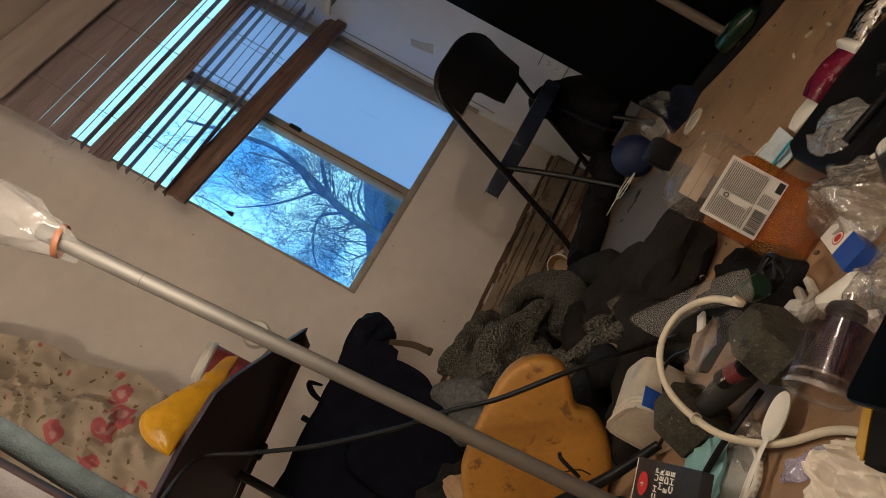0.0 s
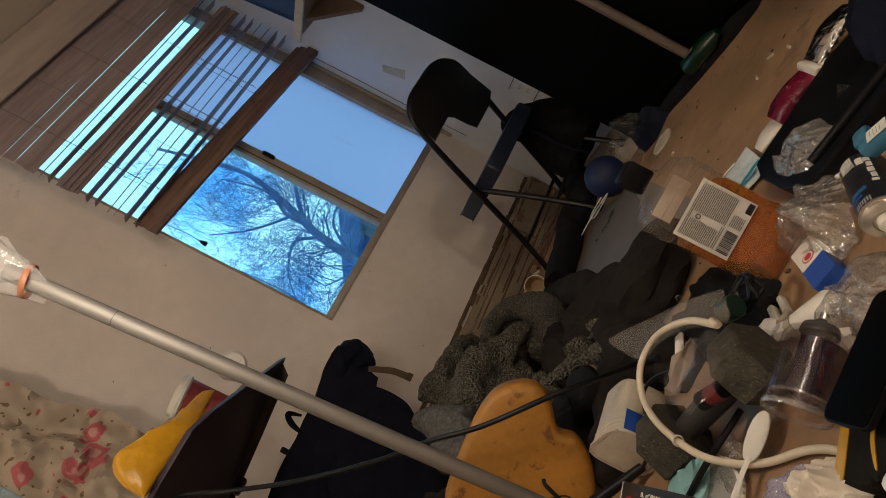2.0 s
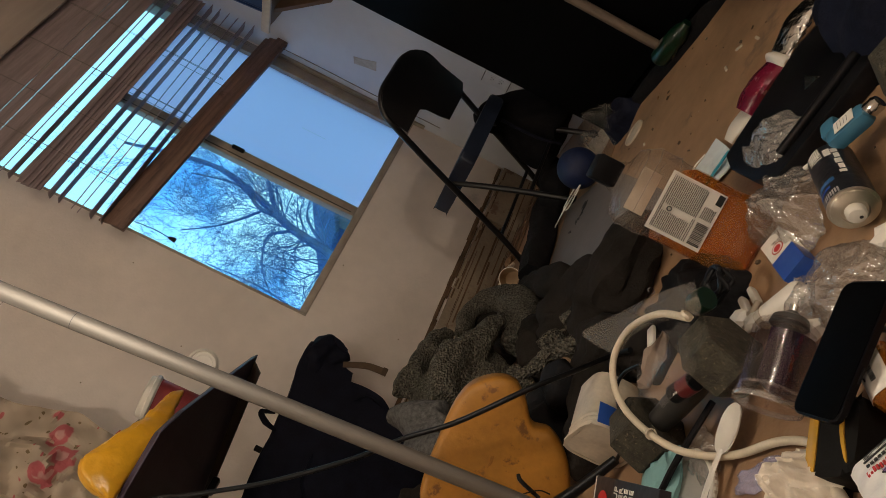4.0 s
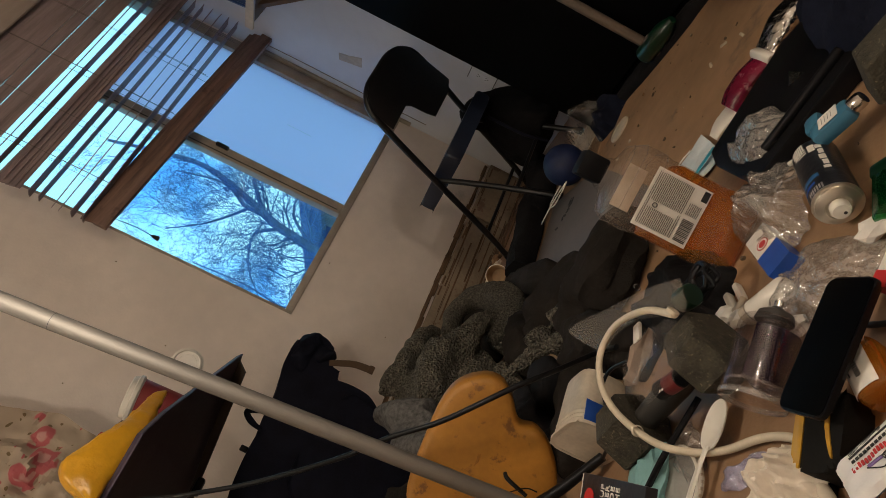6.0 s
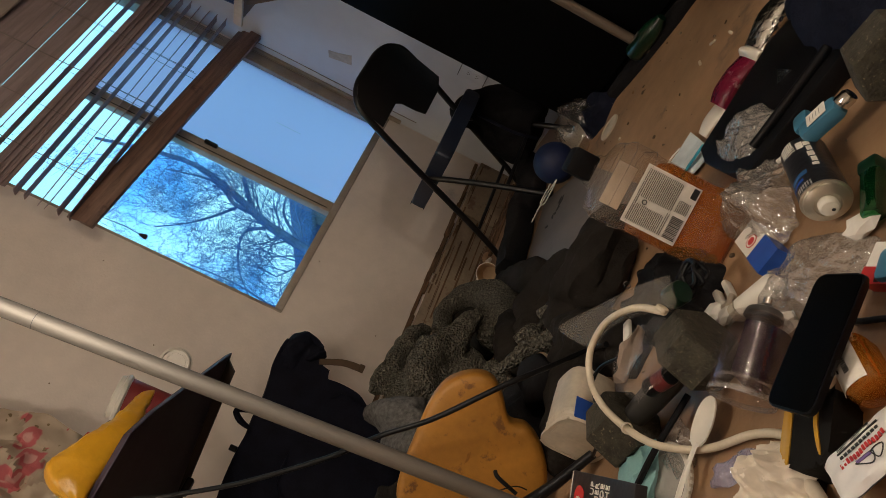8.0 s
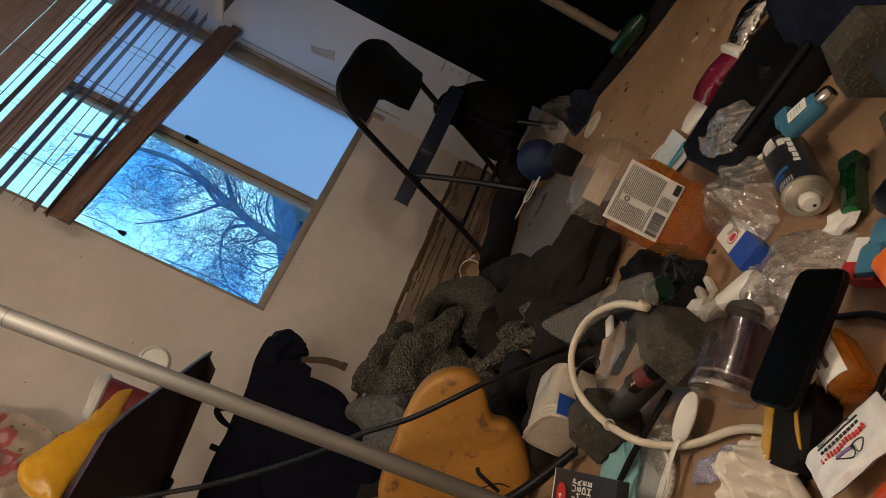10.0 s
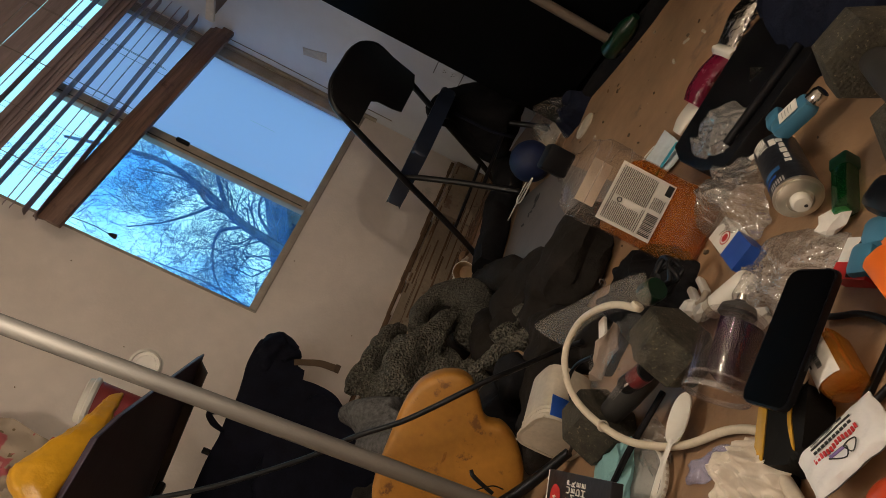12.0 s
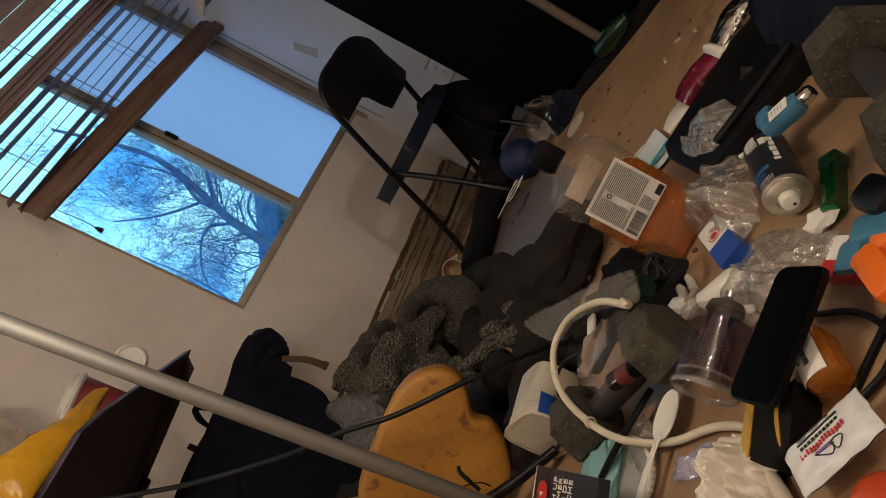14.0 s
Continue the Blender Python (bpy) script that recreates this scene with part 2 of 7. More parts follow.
def sky_glow():
    m, n, l, b = nodes_of("evening_sky")
    em = n.new("ShaderNodeEmission")
    tc = n.new("ShaderNodeTexCoord")
    nz = n.new("ShaderNodeTexNoise")
    nz.inputs["Scale"].default_value, nz.inputs["Detail"].default_value = 0.16, 5.0
    l.new(tc.outputs["Object"], nz.inputs["Vector"])
    rp = n.new("ShaderNodeValToRGB")
    e = rp.color_ramp.elements
    e[0].position, e[0].color = 0.30, (0.05, 0.33, 0.98, 1)
    e[1].position, e[1].color = 0.54, (0.30, 0.79, 1.0, 1)
    mid = rp.color_ramp.elements.new(0.41)
    mid.color = (0.075, 0.43, 1.0, 1)
    sp = n.new("ShaderNodeSeparateXYZ")
    l.new(tc.outputs["Object"], sp.inputs[0])
    ma = n.new("ShaderNodeMath")
    ma.operation = "MULTIPLY_ADD"
    ma.inputs[1].default_value = 0.018
    ma.inputs[2].default_value = -0.17
    l.new(sp.outputs["Z"], ma.inputs[0])
    mb = n.new("ShaderNodeMath")
    mb.operation = "ADD"
    l.new(ma.outputs[0], mb.inputs[0])
    l.new(nz.outputs[0], mb.inputs[1])
    l.new(mb.outputs[0], rp.inputs[0])
    l.new(rp.outputs[0], em.inputs[0])
    em.inputs[1].default_value = 1.85
    l.new(em.outputs[0], n["Material Output"].inputs[0])
    return m


M_SKY = sky_glow()


def floral():
    m, n, l, b = nodes_of("floral_cotton")
    tc = n.new("ShaderNodeTexCoord")
    wp = n.new("ShaderNodeTexNoise")
    wp.inputs["Scale"].default_value = 16.0
    l.new(tc.outputs["Object"], wp.inputs["Vector"])
    ad = n.new("ShaderNodeVectorMath")
    ad.operation = "MULTIPLY_ADD"
    ad.inputs[1].default_value = (0.07, 0.07, 0.07)
    l.new(wp.outputs["Color"], ad.inputs[0])
    l.new(tc.outputs["Object"], ad.inputs[2])
    prev = None
    for colour, sc, lo, hi in (((0.17, 0.12, 0.06), 26.0, 0.0, 0.20), ((0.45, 0.11, 0.12), 7.5, 0.0, 0.30), ((0.55, 0.30, 0.27), 7.5, 0.0, 0.15), ((0.40, 0.10, 0.10), 14.0, 0.0, 0.13)):
        v = n.new("ShaderNodeTexVoronoi")
        v.inputs["Scale"].default_value = sc
        l.new(ad.outputs[0], v.inputs["Vector"])
        rp = n.new("ShaderNodeValToRGB")
        rp.color_ramp.elements[0].position, rp.color_ramp.elements[0].color = hi - 0.04, (1, 1, 1, 1)
        rp.color_ramp.elements[1].position, rp.color_ramp.elements[1].color = hi, (0, 0, 0, 1)
        l.new(v.outputs["Distance"], rp.inputs[0])
        mx = n.new("ShaderNodeMix")
        mx.data_type = "RGBA"
        l.new(rp.outputs[0], mx.inputs[0])
        if prev is None:
            mx.inputs[6].default_value = (0.43, 0.35, 0.265, 1)
        else:
            l.new(prev, mx.inputs[6])
        mx.inputs[7].default_value = rgb(colour)
        prev = mx.outputs[2]
    l.new(prev, b.inputs["Base Color"])
    b.inputs["Roughness"].default_value = 0.9
    return m


M_FLORAL = floral()


# ---- mesh helpers ----
def finish(bm, name, material, smooth=True):
    bm.faces.ensure_lookup_table()
    facet = bm.faces[0].tag
    me = bpy.data.meshes.new(name)
    bmesh.ops.recalc_face_normals(bm, faces=bm.faces)
    bm.to_mesh(me)
    bm.free()
    for mt in (material if isinstance(material, (list, tuple)) else (material,)):
        me.materials.append(mt)
    if smooth:
        me.polygons.foreach_set("use_smooth", [not facet] * len(me.polygons))
        try:
            me.set_sharp_from_angle(angle=radians(24 if facet else 38))
        except AttributeError:
            pass
    return me


def part(name, bm, material, parent, label="", smooth=True, at=None):
    ob = new(name, finish(bm, name, material, smooth))
    ob.parent = parent
    if at is not None:
        ob.matrix_basis = at
    return tagged(ob, label)


def thing(name, label, category, at=None, group="", kind=""):
    ob = new(name)
    ob.empty_display_size = 0.05
    ob.matrix_basis = at if at is not None else Matrix.Identity(4)
    return tagged(ob, label, category, group, kind)


def solid(name, bm, material, label, category, at=None, group="", kind="", smooth=True):
    ob = new(name, finish(bm, name, material, smooth))
    if at is not None:
        ob.matrix_basis = at
    return tagged(ob, label, category, group, kind)


def box(bm, c, s, m=None, bevel=0.0, seg=2):
    """A box round c with sizes s, its edges rounded by bevel."""
    mt = Matrix.Translation(c) @ Matrix.Diagonal((s[0], s[1], s[2], 1))
    if m is not None:
        mt = m @ mt
    vs = bmesh.ops.create_cube(bm, size=1, matrix=mt)["verts"]
    if bevel:
        es = list({e for v in vs for e in v.link_edges})
        bmesh.ops.bevel(bm, geom=es, offset=bevel, segments=seg, affect="EDGES", profile=0.5)
    return bm


def boxes(*items, bevel=0.0):
    bm = bmesh.new()
    for c, s in items:
        box(bm, c, s, bevel=bevel)
    return bm


def smooth_path(pts, steps=6):
    out = []
    p = [Vector(q) for q in pts]
    p = [2 * p[0] - p[1]] + p + [2 * p[-1] - p[-2]]
    for i in range(1, len(p) - 2):
        a, b, c, d = p[i - 1:i + 3]
        for k in range(steps):
            t = k / steps
            out.append(0.5 * ((2 * b) + (c - a) * t + (2 * a - 5 * b + 4 * c - d) * t * t + (3 * b - a - 3 * c + d) * t ** 3))
    out.append(p[-2])
    return out


def tube(bm, pts, r, seg=10, steps=6, cap=True, soft=True):
    """A round tube along pts; r is one radius or one for each point's share of the way."""
    path = smooth_path(pts, steps) if soft and len(pts) > 2 else [Vector(q) for q in pts]
    rings = []
    side = None
    for i, p in enumerate(path):
        d = (path[min(i + 1, len(path) - 1)] - path[max(i - 1, 0)]).normalized()
        if side is None:
            side = d.orthogonal().normalized()
        side = (side - d * side.dot(d)).normalized()
        up = d.cross(side)
        u = i / max(1, len(path) - 1)
        rr = r if not isinstance(r, (tuple, list)) else np.interp(u, np.linspace(0, 1, len(r)), r)
        rings.append([bm.verts.new(p + (side * math.cos(a) + up * math.sin(a)) * rr) for a in (2 * math.pi * k / seg for k in range(seg))])
    for a, b in zip(rings, rings[1:]):
        for k in range(seg):
            bm.faces.new((a[k], a[(k + 1) % seg], b[(k + 1) % seg], b[k]))
    if cap:
        bm.faces.new(rings[0][::-1])
        bm.faces.new(rings[-1])
    return bm


def lathe(bm, profile, seg=28, m=None, squash=1.0, ring=False):
    """Turns (radius, height) pairs about z; a ring is closed on itself, with an open middle."""
    m = m or Matrix.Identity(4)
    rings = []
    for r, z in profile:
        rings.append([bm.verts.new(m @ Vector((r * math.cos(a), squash * r * math.sin(a), z))) for a in (2 * math.pi * k / seg for k in range(seg))])
    for a, b in zip(rings, rings[1:]):
        for k in range(seg):
            bm.faces.new((a[k], a[(k + 1) % seg], b[(k + 1) % seg], b[k]))
    if ring:
        a, b = rings[-1], rings[0]
        for k in range(seg):
            bm.faces.new((a[k], a[(k + 1) % seg], b[(k + 1) % seg], b[k]))
        return bm
    bm.faces.new(rings[0][::-1])
    bm.faces.new(rings[-1])
    return bm


def prism(bm, outline, z0, z1, m=None, bevel=0.0, seg=2):
    """A plate of the outline (x, y) between z0 and z1."""
    m = m or Matrix.Identity(4)
    a = [bm.verts.new(m @ Vector((x, y, z0))) for x, y in outline]
    b = [bm.verts.new(m @ Vector((x, y, z1))) for x, y in outline]
    k = len(a)
    fs = [bm.faces.new(a[::-1]), bm.faces.new(b)] + [bm.faces.new((a[i], a[(i + 1) % k], b[(i + 1) % k], b[i])) for i in range(k)]
    if bevel:
        es = list({e for f in fs[:2] for e in f.edges})
        bmesh.ops.bevel(bm, geom=es, offset=bevel, segments=seg, affect="EDGES", profile=0.5)
    return bm


def round_outline(pts, n=6):
    return [(p.x, p.y) for p in smooth_path([(x, y, 0) for x, y in list(pts) + [pts[0]]], n)[:-1]]


def fold_noise(x, y, seed, scale):
    v = Vector((x * scale + seed * 7.3, y * scale - seed * 3.1, seed * 1.7))
    w = Vector((noise.noise(v * 0.8), noise.noise(v * 0.8 + Vector((9, 4, 2))), 0))
    q = noise.noise(v + w * 0.9)
    return 1.0 - math.sqrt(q * q + 0.012) * 2.2


def heap(a, b, h, seed, folds=0.05, scale=7.0, rings=34, seg=84, peak=(0.0, 0.0), power=2.0, ragged=0.22):
    """Cloth lying in folds: footprint a by b, height h, its rim on the ground."""
    bm = bmesh.new()
    top = bm.verts.new((peak[0], peak[1], h))
    last = None
    for i in range(1, rings + 1):
        u = i / rings
        ring = []
        for k in range(seg):
            t = 2 * math.pi * k / seg
            rag = 1 + ragged * noise.noise(Vector((math.cos(t) * 1.6, math.sin(t) * 1.6, seed * 2.9))) + ragged * 0.5 * noise.noise(Vector((math.cos(t) * 5, math.sin(t) * 5, seed * 1.3)))
            x = peak[0] * (1 - u) + a * math.cos(t) * u * rag
            y = peak[1] * (1 - u) + b * math.sin(t) * u * rag
            rim = max(0.0, 1 - u ** power)
            z = h * rim * (0.72 + 0.5 * noise.noise(Vector((x * 3.1 / max(a, b) * 0.4, y * 3.1 / max(a, b) * 0.4, seed * 3.7))))
            f = fold_noise(x, y, seed, scale)
            z += folds * f * min(1.0, 3.0 * rim) + 0.22 * folds * fold_noise(x, y, seed + 5, scale * 2.1) * min(1.0, 4 * rim)
            g = 0.25 * folds * min(1.0, (1 - u) * 4)
            ring.append(bm.verts.new((x + g * noise.noise(Vector((x * 20, y * 20, seed))), y + g * noise.noise(Vector((y * 20, x * 20, seed + 3))), max(0.004, z) if u < 1 else 0.0)))
        if last is None:
            for k in range(seg):
                bm.faces.new((top, ring[k], ring[(k + 1) % seg]))
        else:
            for k in range(seg):
                bm.faces.new((last[k], ring[k], ring[(k + 1) % seg], last[(k + 1) % seg]))
        last = ring
    top.co.z = sum((e.other_vert(top).co.z for e in top.link_edges)) / len(top.link_edges)
    return bm


def crumple(size, seed, amp=0.35, sharp=2.2, sub=4, flat=True, facet=True, jitter=1.0):
    """A crumpled lump of film or paper, in creased flat facets; it rests on z = 0."""
    rng = random.Random(seed * 17 + 3)
    bm = bmesh.new()
    bmesh.ops.create_icosphere(bm, subdivisions=max(2, sub - 1), radius=1.0)
    step = 0.5 / (2 ** max(0, sub - 3))
    for v in bm.verts:
        d = v.co.copy()
        q = d * sharp * 0.6 + Vector((seed * 5.1, seed * 2.3, seed))
        k = 1 + amp * 0.9 * noise.noise(q) + amp * 0.6 * (0.4 - abs(noise.noise(q * 2.0))) + amp * 0.35 * noise.noise(q * 4.5) + amp * step * jitter * rng.uniform(-0.6, 0.6)
        t = Vector((rng.uniform(-1, 1), rng.uniform(-1, 1), rng.uniform(-1, 1))) * step * 0.3 * jitter
        d = d + t
        v.co = Vector((d.x * size[0] * k, d.y * size[1] * k, d.z * size[2] * k))
    low = min(v.co.z for v in bm.verts)
    for v in bm.verts:
        v.co.z -= low
        if flat and v.co.z < size[2] * 0.35:
            v.co.z = v.co.z * 0.4
    low = min(v.co.z for v in bm.verts)
    for v in bm.verts:
        v.co.z -= low
    for f in bm.faces:
        f.material_index, f.tag = 0, facet
    return bm


def film(w, d, h, seed, n=46, creases=9, thick=0.0006, rag=0.16, fine=1.0):
    """Crumpled thin film of about w by d, in sharp creases up to h high; it rests on z = 0."""
    rng = random.Random(seed * 31 + 5)
    lines = [(rng.uniform(0, 6.28), rng.uniform(-0.5, 0.5), rng.uniform(0.12, 0.45) * fine, rng.choice((-1, 1, 1))) for _ in range(creases)]
    bm = bmesh.new()
    lay = ([], [])
    for j in range(n + 1):
        for i in range(n + 1):
            u, v = i / n * 2 - 1, j / n * 2 - 1
            r = max(abs(u), abs(v))
            k = 1 if r < 1e-6 else (math.hypot(u, v) / r) ** -0.55
            t = math.atan2(v, u)
            k *= 1 + rag * noise.noise(Vector((math.cos(t) * 2.2, math.sin(t) * 2.2, seed * 1.9)))
            x, y = u * k, v * k
            z = 0.0
            for a, off, wd, sg in lines:
                q = x * math.cos(a) + y * math.sin(a) - off + 0.10 * noise.noise(Vector((x * 2, y * 2, a)))
                z += sg * max(0.0, 1 - abs(q) / wd) * (0.5 + 0.5 * noise.noise(Vector((x * 1.5 + a, y * 1.5, seed))))
            z = 0.45 * z / math.sqrt(creases) * 1.9 + 0.55 * (1 - r ** 3) + 0.22 * (0.3 - abs(noise.noise(Vector((x * 4 + seed, y * 4, 2)))))
            z = max(0.0, z) * h
            sx, sy = 1 - 0.10 * noise.noise(Vector((x * 3, y * 3, seed + 8))), 1 - 0.10 * noise.noise(Vector((y * 3, x * 3, seed + 4)))
            for s, g in enumerate(lay):
                g.append(bm.verts.new((x * w / 2 * sx, y * d / 2 * sy, z + s * thick)))
    m = n + 1
    for s, g in enumerate(lay):
        for j in range(n):
            for i in range(n):
                q = (g[j * m + i], g[j * m + i + 1], g[(j + 1) * m + i + 1], g[(j + 1) * m + i])
                bm.faces.new(q if s else q[::-1])
    a, b = lay
    rim = [i for i in range(n)] + [j * m + n for j in range(n)] + [n * m + n - i for i in range(n)] + [(n - j) * m for j in range(n)]
    for i, p in enumerate(rim):
        q = rim[(i + 1) % len(rim)]
        bm.faces.new((a[p], a[q], b[q], b[p]))
    return bm


def sheet(w, d, seed, amp=0.01, scale=20, n=18, thick=0.002):
    """A wavy sheet of w by d, lying round the origin."""
    bm = bmesh.new()
    grids = []
    for s in (0, 1):
        g = []
        for j in range(n + 1):
            for i in range(n + 1):
                x, y = (i / n - 0.5) * w, (j / n - 0.5) * d
                z = amp * (1 + noise.noise(Vector((x * scale, y * scale, seed)))) * 0.8 + amp * 0.6 * abs(noise.noise(Vector((x * scale * 2, y * scale * 2, seed + 4))))
                g.append(bm.verts.new((x, y, z + s * thick)))
        grids.append(g)
    k = n + 1
    for s, g in enumerate(grids):
        for j in range(n):
            for i in range(n):
                q = (g[j * k + i], g[j * k + i + 1], g[(j + 1) * k + i + 1], g[(j + 1) * k + i])
                bm.faces.new(q if s else q[::-1])
    a, b = grids
    rim = [i for i in range(n)] + [j * k + n for j in range(n)] + [n * k + n - i for i in range(n)] + [(n - j) * k for j in range(n)]
    for i, p in enumerate(rim):
        q = rim[(i + 1) % len(rim)]
        bm.faces.new((a[p], a[q], b[q], b[p]))
    return bm


def lettering(text, size, m, material, parent, name="lettering", deep=0.0006, align="LEFT"):
    cu = bpy.data.curves.new(name, "FONT")
    cu.align_x = align
    cu.body, cu.size, cu.extrude, cu.resolution_u = text, size, deep, 2
    tmp = bpy.data.objects.new(name, cu)
    scene.collection.objects.link(tmp)
    dg = bpy.context.evaluated_depsgraph_get()
    me = bpy.data.meshes.new_from_object(tmp.evaluated_get(dg))
    bpy.data.objects.remove(tmp)
    me.materials.clear()
    me.materials.append(material)
    ob = new(name, me)
    ob.parent, ob.matrix_basis = parent, m
    return ob


def lying(p, q, z):
    """A frame whose x axis runs along the ground from p to q, its origin midway at height z."""
    a = math.degrees(math.atan2(q[1] - p[1], q[0] - p[0]))
    return pose((p[0] + q[0]) / 2, (p[1] + q[1]) / 2, z, 0, 0, a), math.hypot(q[0] - p[0], q[1] - p[1])


def cloth_mass(lobes, seed, voxel=0.006, folds=0.010, scale=13.0, rounds=8, low=0.0):
    """Heavy cloth in folds: rolls along given lines, merged into one skin, smoothed and creased; nothing lies below low."""
    bm = bmesh.new()
    for pts, rad in lobes:
        tube(bm, pts, rad, seg=16, steps=8)
    me = bpy.data.meshes.new("cloth_mass")
    bmesh.ops.recalc_face_normals(bm, faces=bm.faces)
    bm.to_mesh(me)
    bm.free()
    tmp = bpy.data.objects.new("cloth_mass", me)
    scene.collection.objects.link(tmp)
    md = tmp.modifiers.new("merge", "REMESH")
    md.mode, md.voxel_size = "VOXEL", voxel
    sm = tmp.modifiers.new("smooth", "SMOOTH")
    sm.factor, sm.iterations = 0.5, rounds
    skin = bpy.data.meshes.new_from_object(tmp.evaluated_get(bpy.context.evaluated_depsgraph_get()))
    bpy.data.objects.remove(tmp)
    bm = bmesh.new()
    bm.from_mesh(skin)
    bpy.data.meshes.remove(skin)
    bm.normal_update()
    for v in bm.verts:
        q = v.co * scale + Vector((seed * 3.7, seed * 1.3, seed * 2.1))
        w = Vector((noise.noise(q * 0.6), noise.noise(q * 0.6 + Vector((4, 7, 1))), noise.noise(q * 0.6 + Vector((8, 2, 5)))))
        k = noise.noise(q + w * 0.8)
        f = 0.35 - 1.6 * abs(k) + 0.5 * noise.noise(q * 2.7 + w)
        v.co += v.normal * folds * f
        v.co.z = max(low, v.co.z)
    bm.faces.ensure_lookup_table()
    for f in bm.faces:
        f.material_index, f.tag = 0, False
    return bm


# ---- the room ----
YW, XW, XL, YS, ZC = 2.43, 2.08, -1.7, -1.7, 2.42
WX0, WX1, WZ0, WZ1 = 0.936, 2.068, 0.676, 2.26
solid("floor", boxes((((XL + XW) / 2, (YS + YW) / 2, -0.05), (XW - XL + 0.4, YW - YS + 0.4, 0.1))), M_FLOOR, "worn brown hardboard floor with stains and litter", "floor", kind="structure")
solid("ceiling", boxes((((XL + XW) / 2, (YS + YW) / 2, ZC + 0.05), (XW - XL + 0.4, YW - YS + 0.4, 0.1))), M_CEIL, "plain painted ceiling", "ceiling", kind="structure")
T = 0.14
solid("wall_north", boxes((((XL - 0.2 + WX0) / 2, YW + T / 2, ZC / 2), (WX0 - XL + 0.2, T, ZC)), (((WX1 + XW + 0.2) / 2, YW + T / 2, ZC / 2), (XW + 0.2 - WX1, T, ZC)),
      (((WX0 + WX1) / 2, YW + T / 2, WZ0 / 2), (WX1 - WX0, T, WZ0)), (((WX0 + WX1) / 2, YW + T / 2, (WZ1 + ZC) / 2), (WX1 - WX0, T, ZC - WZ1))),
      M_WALL, "scuffed beige plaster wall with a window", "wall", kind="structure", smooth=False)
solid("wall_east", boxes(((XW + 0.07, (YS + YW) / 2 - 0.1, ZC / 2), (0.14, YW - YS + 0.2, ZC))), M_WALL_R, "off-white plaster wall with scuffs", "wall", kind="structure", smooth=False)
solid("wall_west", boxes(((XL - 0.07, (YS + YW) / 2, ZC / 2), (0.14, YW - YS, ZC))), M_WALL, "beige plaster wall", "wall", kind="structure", smooth=False)
solid("wall_south", boxes((((XL + XW) / 2, YS - 0.07, ZC / 2), (XW - XL, 0.14, ZC))), M_WALL, "beige plaster wall", "wall", kind="structure", smooth=False)

# baseboard: a stained pale board with a rotten gap above it
bm = bmesh.new()
x = XL
rot_rng = random.Random(3)
while x < XW - 0.01:
    x1 = min(x + rot_rng.uniform(0.5, 0.9), XW - 0.002)
    box(bm, ((x + x1) / 2, YW - 0.009, 0.09), (x1 - x - 0.003, 0.018, 0.18), bevel=0.003)
    x = x1
solid("baseboard", bm, M_BASE, "stained pale painted baseboard pulling off the wall", "baseboard", kind="structure")
bm = bmesh.new()
xa = 0.2
while xa < 2.0:
    xb = min(2.06, xa + rot_rng.uniform(0.05, 0.16))
    hgt = rot_rng.uniform(0.012, 0.026)
    box(bm, ((xa + xb) / 2, YW - 0.005 - 0.003 * rot_rng.random(), 0.197 + rot_rng.uniform(-0.003, 0.003)), (xb - xa + 0.002, 0.010, hgt), bevel=0.0025, seg=1)
    if rot_rng.random() < 0.6:
        box(bm, ((xa + xb) / 2, YW - 0.019, 0.170 + rot_rng.uniform(-0.006, 0.004)), ((xb - xa) * 0.8, 0.003, rot_rng.uniform(0.003, 0.008)), bevel=0.001, seg=1)
    xa = xb
for k in range(46):
    ln, xc = rot_rng.uniform(0.06, 0.42), rot_rng.uniform(0.3, 2.0)
    box(bm, (min(xc, 2.06 - ln / 2), YW - 0.0186, rot_rng.choice((0.015, 0.05, 0.085, 0.12, 0.15)) + rot_rng.uniform(-0.014, 0.014)), (ln, 0.002, rot_rng.uniform(0.002, 0.009)), bevel=0.0008, seg=1)
solid("trim", bm, M_ROT, "rotten dark wood strip above the baseboard", "trim", kind="structure")


